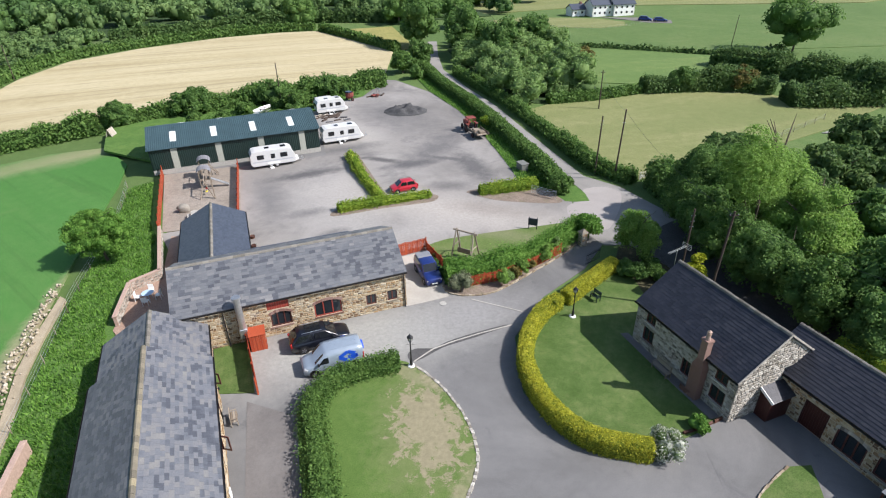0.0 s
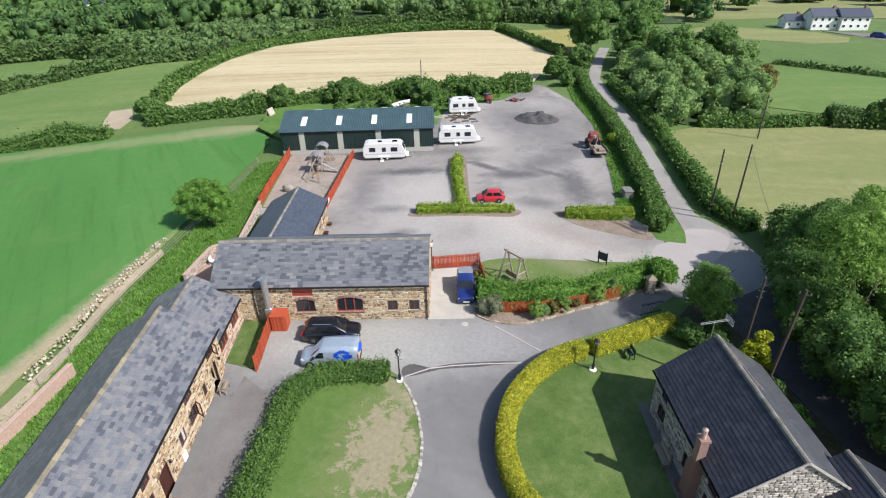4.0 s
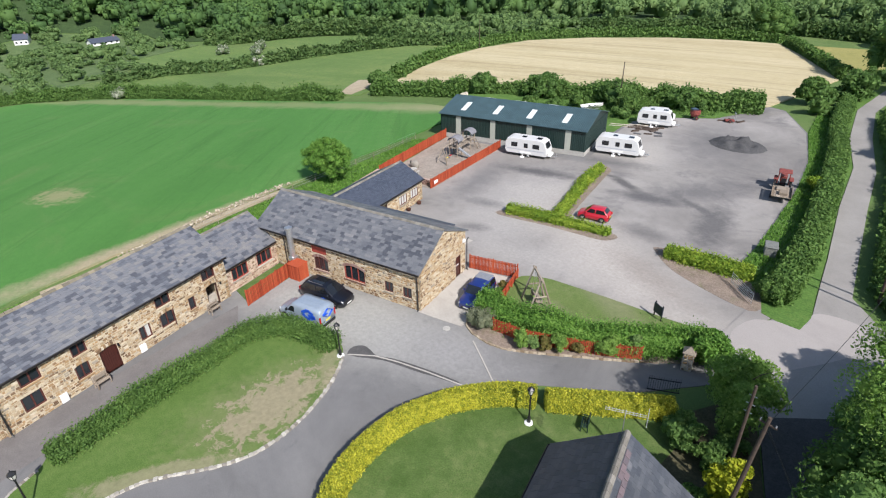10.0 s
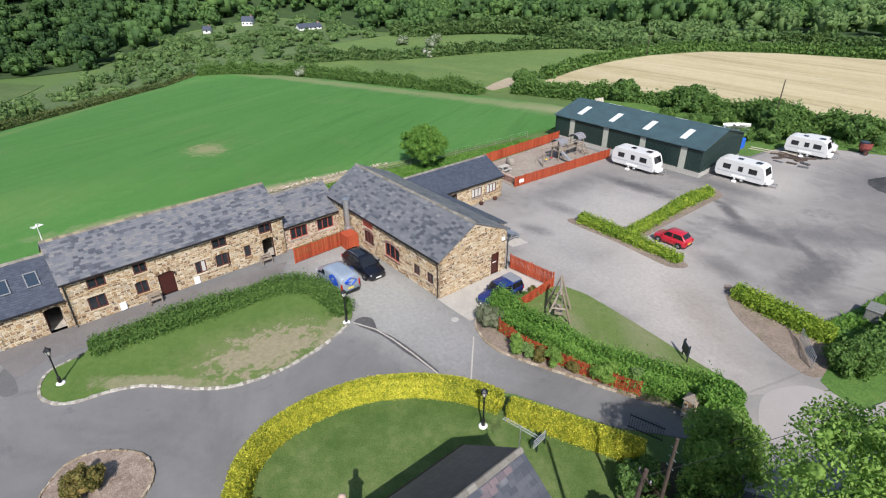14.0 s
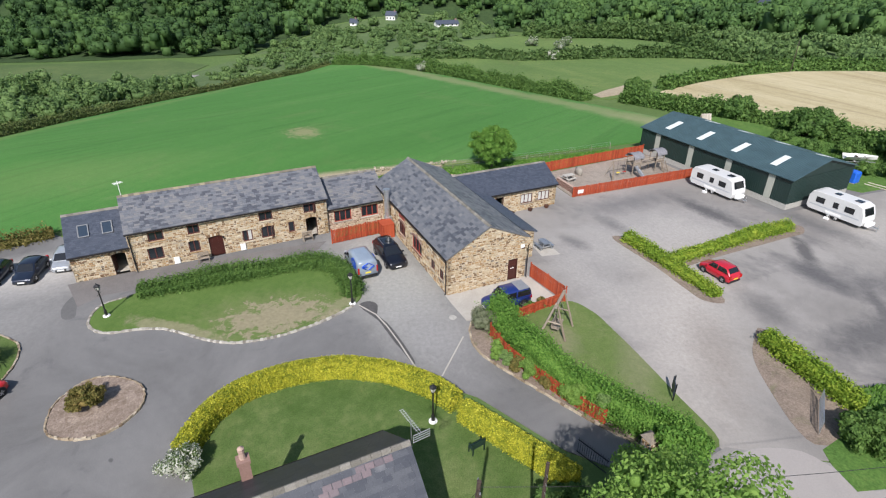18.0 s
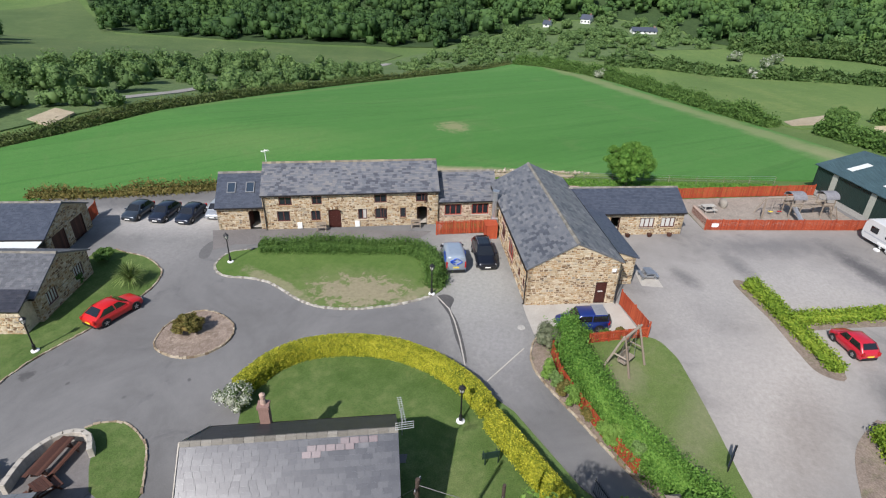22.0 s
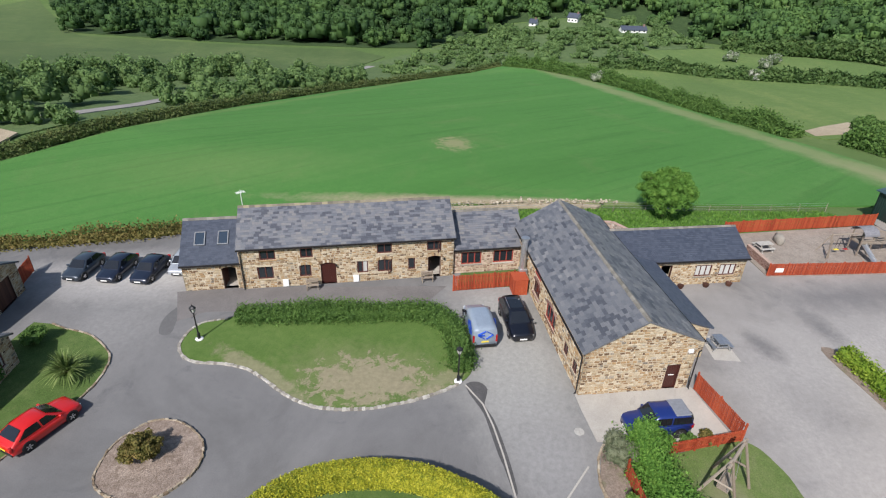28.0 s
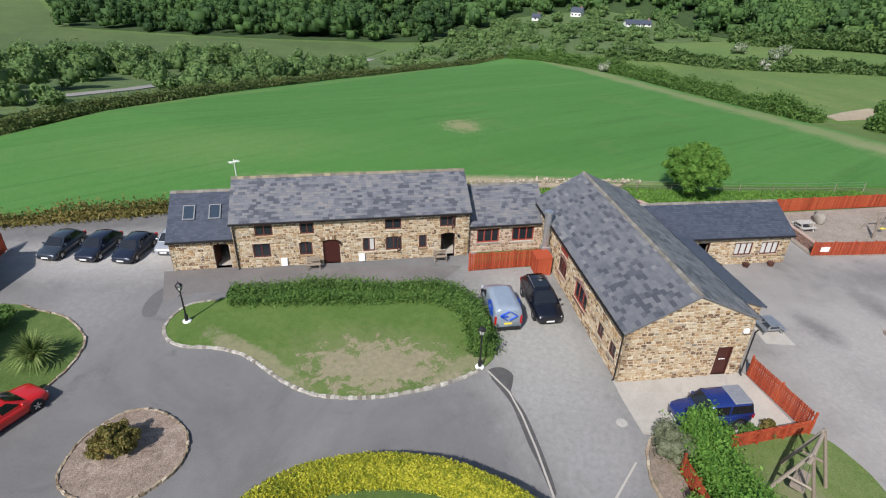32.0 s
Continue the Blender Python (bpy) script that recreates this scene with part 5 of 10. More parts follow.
def plank_door(b, wm, s, w, h, mat, z=0.0, arch=0.0, swing=0.0, lintel=None):
    """A boarded door > frame, handle, arch; swing: degrees it stands open."""
    g = Geo()
    n = max(3, round(w / 0.16))
    g.box(0.01, 0.035, 0.03, w - 0.01, 0.046, h - 0.04)
    for zz in (0.25, h * 0.5, h - 0.35):
        g.box(0.04, 0.045, zz, w - 0.04, 0.07, zz + 0.12)
    d = part("door", g, mat, b)
    d.matrix_local = wm @ pose(s - w / 2, 0.12, z, 0, 0, swing)
    plank = Geo().box(0.006, 0, 0.02, w / n - 0.006, 0.034, h - 0.03).mesh("plank", mat)
    for i in range(n):
        part("plank", plank, mat, d).location = (w * i / n, 0, 0)
    part("handle", Geo().tube((w - 0.1, -0.05, h * 0.48), (w - 0.1, -0.05, h * 0.55), 0.018).tube((w - 0.1, 0.02, h * 0.5), (w - 0.1, -0.05, h * 0.5), 0.012), BLACK, d, "black iron handle")
    f = Geo()
    for a, c in ((s - w / 2 - 0.02, s - w / 2 + 0.06), (s + w / 2 - 0.06, s + w / 2 + 0.02)):
        f.box(a, 0.06, z, c, 0.2, z + h)
    f.box(s - w / 2, 0.06, z + h - 0.07, s + w / 2, 0.2, z + h)
    fr = part("door_frame", f, mat, b)
    fr.matrix_local = wm
    if arch:
        n, lg, x0, z1 = 9, Geo(), s - w / 2, z + h
        for i in range(n):
            q = [(x0 - 0.12 + (w + 0.24) * t, z1 - arch + arch * 4 * t * (1 - t)) for t in (i / n, (i + 1) / n)]
            lg = Geo().add([(q[0][0], y, q[0][1]) for y in (-0.05, 0.06)] + [(q[1][0], y, q[1][1]) for y in (-0.05, 0.06)] + [(q[0][0], y, q[0][1] + 0.25) for y in (-0.05, 0.06)] + [(q[1][0], y, q[1][1] + 0.25) for y in (-0.05, 0.06)],
                   [(0, 2, 6, 4), (1, 5, 7, 3), (0, 1, 3, 2), (4, 6, 7, 5), (0, 4, 5, 1), (2, 3, 7, 6)])
            part("arch_stone", lg, lintel or STONE, fr)

    return d


def op(s, z, w, h):
    return (s - w / 2, z, s + w / 2, z + h)


U = Vector((-0.4, 0.9165, 0))
N = Vector((0.9165, 0.4, 0))
# long two-storey barn: x from its west end, front towards the courtyard
BARN = axes((-8.85, 10.35), U)
upper = [(2.2, 2.6, 1.25, 0.9), (5.25, 2.6, 1.0, 0.9), (11.55, 2.6, 1.25, 0.9), (15.7, 2.6, 1.2, 0.9)]
lower = [(1.9, 0.85, 1.25, 1.15), (5.05, 0.85, 0.95, 1.15), (9.7, 0.85, 0.9, 1.15), (11.55, 0.85, 1.2, 1.2), (13.8, 0.9, 0.6, 1.1)]
doors = [(6.9, 0, 1.25, 2.05), (15.75, 0, 1.1, 2.1)]
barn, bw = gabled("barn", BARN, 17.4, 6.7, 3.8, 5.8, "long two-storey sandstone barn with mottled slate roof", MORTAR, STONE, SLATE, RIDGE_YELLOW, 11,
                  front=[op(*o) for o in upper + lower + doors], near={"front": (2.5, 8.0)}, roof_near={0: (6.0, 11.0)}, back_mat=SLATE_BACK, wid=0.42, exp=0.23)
for s, z, w, h in upper:
    window(barn, bw["front"], s, z, w, h, FRAME_BROWN, 2, ajar=(s == 15.7))
for s, z, w, h in lower:
    window(barn, bw["front"], s, z, w, h, FRAME_BROWN, 1 if w < 0.7 else 2, lintel=STONE, arch=0.12 if s in (5.05, 11.55) else 0, ajar=(s == 11.55), pale_panes=(1,) if s == 9.7 else ())
plank_door(barn, bw["front"], 6.9, 1.25, 2.05, DOOR_BROWN, arch=0.18)
plank_door(barn, bw["front"], 15.75, 1.1, 2.1, DOOR_BROWN, arch=0.18, swing=70)
downpipe(barn, bw["front"], 0.12, 3.6)
for s in (3.4, 9.12):
    part("meter_box", Geo().box(s - 0.24, -0.14, 0.08, s + 0.24, -0.04, 0.72, c=0.02), WHITE, barn, "white plastic meter box")
for s in (7.55, 16.55):
    part("wall_lamp", Geo().tube((s, 0.0, 1.85), (s, -0.14, 1.9), 0.02).box(s - 0.06, -0.22, 1.72, s + 0.06, -0.1, 1.92, c=0.02), BLACK, barn, "black lantern on a bracket")
# low extension at the barn's west end
EXT = axes(Vector((-8.85, 10.35, 0)) - U * 4.5 - N * 0.25, U)
ext, ew = gabled("extension", EXT, 4.48, 6.7, 2.5, 4.75, "single-storey sandstone extension with smooth blue slate roof", MORTAR, STONE, SLATE_DARK, RIDGE, 31,
                 front=[op(3.55, 0, 1.15, 2.05)], near={"front": (0, 2.9)}, stone_sides="fl")
plank_door(ext, ew["front"], 3.55, 1.15, 2.05, DOOR_BROWN, arch=0.15, swing=80)
pit = math.atan2(4.75 - 2.5, 3.35)
for s in (1.35, 3.15):
    sk = part("skylight", Geo().box(-0.42, -0.62, 0.03, 0.42, -0.54, 0.13).box(-0.42, 0.54, 0.03, 0.42, 0.62, 0.13).box(-0.42, -0.54, 0.03, -0.34, 0.54, 0.13).box(0.34, -0.54, 0.03, 0.42, 0.54, 0.13), LEAD, ext, "grey-framed roof window")
    sk.matrix_local = Matrix.Translation((s, 1.75, 2.5 + 1.75 * math.tan(pit) + 0.1)) @ Matrix.Rotation(pit, 4, "X")
    part("pane", Geo().box(-0.34, -0.54, 0.07, 0.34, 0.54, 0.09), GLASS_BLUE, sk)
# link between barn and hall
LINK = axes(Vector((-8.85, 10.35, 0)) + U * 17.42 - N * 0.3, U)
link, lw = gabled("link", LINK, 6.4, 6.6, 2.45, 4.35, "low link building with slate roof and pinkish stone front", MORTAR, STONE_PINK, SLATE, RIDGE, 51,
                  front=[op(1.6, 0.85, 1.8, 1.2), op(4.45, 0.85, 1.8, 1.2)], near={"front": (0, 6.4)}, roof_near={0: (1.0, 6.0)}, stone_sides="f", verge=0.0, wid=0.42, exp=0.23)
for s in (1.6, 4.45):
    window(link, lw["front"], s, 0.85, 1.8, 1.2, FRAME_RED, 3, sill=STONE_GREY)

# the hall, at right angles to the barn
HALL = axes((-20.34, 30.91), (0.932, 0.3625))
hall_win = [(7.5, 0.85, 1.6, 1.35), (11.2, 0.85, 2.2, 1.45), (14.75, 0.9, 0.85, 1.0), (16.55, 0.9, 0.85, 1.0)]
hall, hw = gabled("hall", HALL, 17.75, 7.4, 3.5, 5.6, "broad sandstone hall with old mottled slate roof", MORTAR, STONE, SLATE_HALL, RIDGE, 71,
                  front=[op(*o) for o in hall_win] + [op(7.4, 2.45, 1.7, 0.85)], right=[op(6.15, 0, 0.95, 2.05)], near={"right": (1.0, 4.6), "front": (12, 17.8)}, roof_near={0: (11.0, 17.5), 1: (0.5, 6.0)}, wid=0.5, exp=0.27, back_eave=3.95)
for s, z, w, h in hall_win:
    big = w > 1
    window(hall, hw["front"], s, z, w, h, FRAME_RED if w > 2 else FRAME_BROWN, 3 if big else 2, arch=0.28 if big else 0, lintel=BRICK_RED if big else STONE, sill=BRICK_RED if big else STONE)
hatch = Geo()
for i in range(9):
    hatch.box(6.57 + 0.185 * i, 0.03, 2.47, 6.57 + 0.185 * i + 0.175, 0.08, 3.28)
part("hatch", hatch, FRAME_RED, hall, "faded red boarded loft hatch")
plank_door(hall, hw["right"], 6.15, 0.95, 2.05, DOOR_BROWN)
part("vent_cover", Geo().box(-0.2, -0.02, 0, 0.2, 0.0, 0.06), WHITE, hall).matrix_local = hw["right"] @ pose(6.15, 0.1, 1.1)
part("floodlight", Geo().box(-0.16, -0.22, 0, 0.16, -0.05, 0.25, c=0.03).tube((0, -0.05, 0.12), (0, 0.05, 0.12), 0.03), WHITE, hall, "white floodlight").matrix_local = hw["right"] @ pose(6.9, 0, 3.1)
downpipe(hall, hw["front"], 17.6, 3.4)
downpipe(hall, hw["front"], 3.4, 3.4)
downpipe(hall, hw["right"], 7.5, 3.4)
flue = Geo().tube((4.6, -0.45, 1.6), (4.6, -0.45, 4.4), 0.26, n=14).box(4.3, -0.75, 0.9, 4.9, -0.05, 1.7, c=0.05).tube((4.6, -0.45, 4.4), (4.6, -0.45, 4.55), 0.34, 0.34, n=14).box(4.45, -0.3, 2.6, 4.75, 0.0, 2.66)
part("extract_duct", flue, STEEL, hall, "galvanised kitchen extract duct")
# lean-to behind the hall
LEAN = HALL @ pose(6.1, 7.41, 0)
lean = thing("lean_to", LEAN, "narrow lean-to with dark slate roof against the hall", "building")
lw2 = part("front_wall", wall_geo(2.6, 2.65, 0.3, []), MORTAR, lean)
lw2.matrix_local = pose(8.85, 0, 0, 0, 0, 90)
stones(lw2, 2.6, 2.65, [], STONE, 91, near=(0, 2.6))
wb = part("back_wall", wall_geo(8.85, 2.65, 0.3, [op(3, 0.9, 1.2, 1.0)]), MORTAR, lean)
wb.matrix_local = pose(8.85, 2.6, 0, 0, 0, 180)
stones(wb, 8.85, 2.65, [op(3, 0.9, 1.2, 1.0)], STONE, 92)
window(lean, pose(8.85, 2.6, 0, 0, 0, 180), 3, 0.9, 1.2, 1.0, FRAME_BROWN)
gbl = [(x, y, z) for x in (8.57, 8.85) for y, z in ((0.0, 2.65), (2.6, 2.65), (0.0, 3.56))]
part("gable", Geo().add(gbl, [(0, 1, 2), (5, 4, 3), (0, 3, 4, 1), (1, 4, 5, 2), (2, 5, 3, 0)]), STONE, lean)
slope(lean, (9.0, 2.85, 2.66), (-1, 0, 0), (0, -0.944, 0.331), 8.95, 3.01, SLATE_DARK, 93)
part("meter_box", Geo().box(-0.3, -0.16, 0.5, 0.3, -0.03, 1.1, c=0.02), WHITE, lean, "white plastic meter box").matrix_local = pose(8.88, 0.5, 0, 0, 0, 90)

# stable wing
STABLE = HALL @ pose(5.75, 7.5, 0, 0, 0, 90)
st_ops = [op(9.8, 0.8, 1.5, 1.1), op(7.6, 0.8, 1.5, 1.1), op(4.25, 0, 1.0, 2.0)]
stable, sw = gabled("stable_wing", STABLE, 11.4, 5.75, 2.5, 3.98, "single-storey stone wing with smooth dark slate roof", MORTAR, STONE, SLATE_DARK, RIDGE, 111, front=st_ops, near={"front": (4.2, 10.7)}, stone_sides="frb")
for s in (9.8, 7.6):
    window(stable, sw["front"], s, 0.8, 1.5, 1.1, FRAME_BROWN, 3, pale_panes=(0, 1, 2))
plank_door(stable, sw["front"], 4.25, 1.0, 2.0, DOOR_BROWN, swing=80)
for s in (5.6, 7.9, 10.0):
    p = part("flower_tub", Geo().lathe([(0.2, 0.0), (0.28, 0.3), (0.25, 0.3), (0.22, 0.26)], 10), WOOD_RED, stable, "half-barrel flower tub")
    p.matrix_local = pose(s, -0.45, 0)

# grey stone farmhouse with its brick stack
HX = Vector((0.388, -0.922, 0))
HOUSE = axes((14.1, 32.85), HX)
h_ops = [op(1.5, 2.4, 0.95, 0.85), op(1.5, 0.75, 1.1, 1.2), op(5.3, 0.75, 0.8, 1.3), op(8.1, 2.4, 1.0, 0.85), op(8.1, 0.75, 1.2, 1.2)]
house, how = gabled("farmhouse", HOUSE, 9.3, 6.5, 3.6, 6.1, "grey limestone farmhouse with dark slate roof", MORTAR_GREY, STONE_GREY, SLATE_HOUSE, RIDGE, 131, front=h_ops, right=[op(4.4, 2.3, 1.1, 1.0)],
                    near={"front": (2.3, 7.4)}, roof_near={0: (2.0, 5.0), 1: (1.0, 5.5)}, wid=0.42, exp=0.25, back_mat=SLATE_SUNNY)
for s, z, w, h in [(1.5, 2.4, 0.95, 0.85), (1.5, 0.75, 1.1, 1.2), (5.3, 0.75, 0.8, 1.3), (8.1, 2.4, 1.0, 0.85), (8.1, 0.75, 1.2, 1.2)]:
    window(house, how["front"], s, z, w, h, FRAME_BROWN, 2, sill=STONE_GREY, lintel=STONE_GREY)
window(house, how["right"], 4.4, 2.3, 1.1, 1.0, plain("sage_frame", (0.2, 0.3, 0.26), 0.5), 2, sill=STONE_GREY)
for y, sgn in ((0, 1), (6.5, -1)):
    vg = Geo().beam((9.44, y - 0.25 * sgn, 3.6 - 0.06), (9.44, 3.25, 6.2), 0.05, 0.12)
    part("verge_board", vg, MORTAR_GREY, house, "pale mortared verge")
stack = part("chimney", Geo().box(6.15, -0.55, 0, 7.05, 0.02, 2.7).add([(6.15, -0.55, 2.7), (7.05, -0.55, 2.7), (7.05, 0.02, 2.7), (6.15, 0.02, 2.7), (6.35, -0.45, 3.3), (6.85, -0.45, 3.3), (6.85, 0.02, 3.3), (6.35, 0.02, 3.3)], [(0, 1, 5, 4), (1, 2, 6, 5), (3, 0, 4, 7), (2, 3, 7, 6)]).box(6.35, -0.45, 3.3, 6.85, 0.02, 4.75).box(6.3, -0.5, 4.75, 6.9, 0.07, 4.9), BRICK_RED, house, "tall red brick chimney stack")
stones(stack, 0.9, 2.7, [], BRICK_RED, 140, row=(0.075, 0.076), wid=(0.22, 0.23), rubble=False, name="brick", near=(0, 0.9))
for o in stack.children:
    o.matrix_local = pose(6.15, -0.555, 0) @ o.matrix_local
part("chimney_pot", Geo().lathe([(0.16, 4.9), (0.13, 5.25), (0.15, 5.3), (0.15, 5.4), (0.1, 5.4)], 10).add([], []), RENDER_PINK, stack, "terracotta pot with a metal cowl").matrix_local = pose(6.6, -0.26, 0)
part("cowl", Geo().lathe([(0.14, 5.42), (0.16, 5.5), (0.02, 5.62)], 10), RENDER_PINK, stack).matrix_local = pose(6.6, -0.26, 0)
aer = part("aerial", Geo().tube((0, 0, 0), (0, 0, 1.7), 0.022), STEEL, house, "large pale television aerial on a pole")
aer.matrix_local = pose(-0.3, 3.0, 5.5, 0, 0, 95)
for y in (-0.06, 0.06):
    part("boom", Geo().tube((-0.9, y, 1.5), (0.9, y, 1.65), 0.012), ALUMINIUM, aer)
for i in range(11):
    part("element", Geo().tube((-0.88 + 0.15 * i, -0.12, 1.51 + 0.0125 * i), (-0.88 + 0.15 * i, 0.12, 1.51 + 0.0125 * i), 0.01), ALUMINIUM, aer)
for z in (1.4, 1.53, 1.66, 1.79):
    part("reflector", Geo().tube((0.95, -0.4, z), (0.95, 0.4, z), 0.014), ALUMINIUM, aer)
for y in (-0.4, 0.4):
    part("reflector_side", Geo().tube((0.95, y, 1.38), (0.95, y, 1.81), 0.01), ALUMINIUM, aer)
# slates of a redder batch let into the sunny slope below the ridge
sunny = [o for o in house.children if o.name.split(".")[0] == "roof"][1]
top = max(v.co.y for v in sunny.data.vertices)
pink_me = Geo().box(0.01, 0, 0.0, 0.4, 0.27, 0.045, c=0.004).mesh("slate", SLATE_PINK)
for row, k0, k1 in ((2, 0, 4), (3, 2, 7), (4, 6, 8)):
    for k in range(k0, k1):
        o = new("slate", pink_me)
        o.parent = sunny
        o.matrix_local = pose(8.2 - 0.42 * k - 0.21 * (row % 2), top - 0.25 * row, 0.004, 1.5)
# back wing of the farmhouse
ANNEX = axes(HOUSE @ Vector((7.8, 4.1, 0)), (0.40, -0.916))
an_ops = [op(6.3, 0.3, 1.8, 1.6), op(4.0, 0, 1.6, 2.1), op(8.9, 0.5, 2.2, 1.6)]
annex, aw = gabled("back_wing", ANNEX, 13.0, 5.2, 2.9, 4.7, "lower stone back wing with dark slate roof", MORTAR, STONE, SLATE_HOUSE, RIDGE, 151, front=an_ops, stone_sides="fr", wid=0.42, exp=0.25)
for s, z, w, h in ((6.3, 0.3, 1.8, 1.6), (8.9, 0.5, 2.2, 1.6)):
    window(annex, aw["front"], s, z, w, h, FRAME_BROWN, 3, sill=STONE_GREY, arch=0.2, lintel=STONE_GREY)
plank_door(annex, aw["front"], 4.0, 1.6, 2.1, DOOR_BROWN)
PORCH = HOUSE @ pose(9.32, 2.3, 0)
porch = thing("porch", PORCH, "small brown boarded porch with slate lean-to roof", "porch")
for i in range(12):
    part("board", Geo().box(0.86, 0.15 * i, 0, 0.91, 0.15 * i + 0.14, 1.8), DOOR_BROWN, porch)
for i in range(6):
    part("board", Geo().box(0.143 * i, 0.0, 0, 0.143 * i + 0.135, 0.05, 1.8), DOOR_BROWN, porch)
slope(porch, (1.1, -0.15, 1.8), (0, 1, 0), (-0.9, 0, 0.42), 2.1, 1.2, SLATE_HOUSE, 152, wid=0.5)
part("verge_board", Geo().beam((1.1, -0.17, 1.78), (0.0, -0.17, 2.3), 0.05, 0.2), FRAME_WHITE, porch, "white barge board")

# two cottages on the far side of the courtyard
COT_A = axes((13.66, -8.4), (-0.308, 0.951))
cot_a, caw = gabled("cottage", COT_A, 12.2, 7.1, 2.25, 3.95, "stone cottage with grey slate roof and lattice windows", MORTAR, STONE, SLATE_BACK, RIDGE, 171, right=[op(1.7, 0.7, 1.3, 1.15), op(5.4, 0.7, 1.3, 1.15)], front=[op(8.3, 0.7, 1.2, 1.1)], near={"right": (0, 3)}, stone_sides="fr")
# all four lights pale: the reflected sky is painted into the glass
for s in (1.7, 5.4):
    window(cot_a, caw["right"], s, 0.7, 1.3, 1.15, FRAME_BROWN, 4, 1, pale_panes=(0, 1, 2, 3))
window(cot_a, caw["front"], 8.3, 0.7, 1.2, 1.1, FRAME_BROWN, 3, 1)
wing = part("side_bay", Geo().box(9.3, -1.5, 0, 11.9, 0.0, 2.2), MORTAR, cot_a)
st = stones(wing, 2.6, 2.2, [], STONE, 172)
for o in wing.children:
    o.matrix_local = pose(9.3, -1.5, 0) @ o.matrix_local
slope(cot_a, (9.1, -1.75, 2.15), (1, 0, 0), (0, 0.92, 0.4), 3.0, 1.9, SLATE_HOUSE, 173)
COT_B = axes((7.18, -14.84), (-0.348, 0.937))
cot_b, cbw = gabled("coach_house", COT_B, 12.0, 7.4, 2.5, 4.2, "stone coach house with dark timber doors in its gable", MORTAR, STONE, SLATE_DARK, RIDGE, 191, right=[op(2.0, 0, 2.2, 2.1), op(5.2, 0, 2.2, 2.1)], stone_sides="r")
for s in (2.0, 5.2):
    plank_door(cot_b, cbw["right"], s, 2.2, 2.1, WOOD_RED)

lean = thing("pale_lean_to", COT_B @ pose(7.2, -2.1, 0), "pale sheet roof on dark posts beside the coach house", "lean-to")
for i in range(5):
    part("roof_sheet", Geo().add([(0.96 * i + a, y, 2.05 + 0.16 * y + c) for c in (0, 0.05) for a, y in ((0, -0.15), (0.95, -0.15), (0.95, 1.88), (0, 1.88))], [(3, 2, 1, 0), (4, 5, 6, 7), (0, 1, 5, 4), (1, 2, 6, 5), (2, 3, 7, 6), (3, 0, 4, 7)]), ROOFLIGHT, lean, "pale translucent roof sheet")
for x in (0.1, 2.4, 4.7):
    part("post", Geo().box(x - 0.05, 0, 0, x + 0.05, 0.1, 2.06), FRAME_BROWN, lean)

# green steel shed
SHED = axes((-39.55, 67.0), (0.92, 0.392))
shed = thing("steel_shed", SHED, "long dark green steel shed with pale rooflight strips", "shed")
SL, SD, SE, SR = 22.2, 11.0, 3.5, 4.95


def sheeting(L, H, n, z0=0.0):
    """Box-profile cladding in one sheet, ridged every L/n."""
    w = L / n
    line = [(0.0, 0.0)] + [(w * i + a * w, y) for i in range(n) for a, y in ((0.55, 0), (0.65, -0.04), (0.9, -0.04), (1.0, 0))]
    m = len(line)
    v = [(x, y, z) for z in (z0, H) for x, y in line]
    return Geo().add(v + [(0, 0.06, z0), (L, 0.06, z0), (L, 0.06, H), (0, 0.06, H)], [(k, k + 1, m + k + 1, m + k) for k in range(m - 1)] + [(2 * m + 3, 2 * m + 2, 2 * m + 1, 2 * m), (0, m, 2 * m + 3, 2 * m), (m - 1, 2 * m + 1, 2 * m + 2, 2 * m - 1)])


for wm, n, k in ((Matrix.Identity(4), SL, 88), (pose(SL, SD, 0, 0, 0, 180), SL, 88), (pose(SL, 0, 0, 0, 0, 90), SD, 44), (pose(0, SD, 0, 0, 0, -90), SD, 44)):
    part("cladding", sheeting(n, SE, k, 0.62), SHED_GREEN, shed).matrix_local = wm
    part("plinth", Geo().box(0, -0.03, 0, n, 0.17, 0.66), BLOCK, shed, "concrete block plinth").matrix_local = wm
for x, n in ((0.03, -1), (SL - 0.03, 1)):
    part("gable_sheet", Geo().add([(x, 0, SE), (x, SD, SE), (x, SD / 2, SR), (x - 0.05 * n, 0, SE), (x - 0.05 * n, SD, SE), (x - 0.05 * n, SD / 2, SR)], [(0, 1, 2), (5, 4, 3)]), SHED_GREEN, shed)
pt = math.atan2(SR - SE, SD / 2)
rs = SD / 2 / math.cos(pt) + 0.35
for k, (o, xd, ud) in enumerate((((-0.25, -0.33, SE - 0.05), (1, 0, 0), (0, math.cos(pt), math.sin(pt))), ((SL + 0.25, SD + 0.33, SE - 0.05), (-1, 0, 0), (0, -math.cos(pt), math.sin(pt))))):
    x, y = Vector(xd), Vector(ud)
    m = Matrix((x, y, x.cross(y))).transposed().to_4x4()
    m.translation = o
    g = sheeting(SL + 0.5, rs, 90)
    for i, v in enumerate(g.v):
        g.v[i] = (v[0], v[2], -v[1] + 0.06)
    r = part("roof", g, SHED_ROOF, shed, "green profiled roof sheets")
    r.matrix_local = m
    for i in range(4):
        xx = 3.4 + 5.2 * i if k == 0 else 2.6 + 5.2 * i
        part("rooflight", Geo().box(xx - 0.4, 1.6, 0.08, xx + 0.4, 4.1, 0.125), ROOFLIGHT, r, "translucent rooflight")
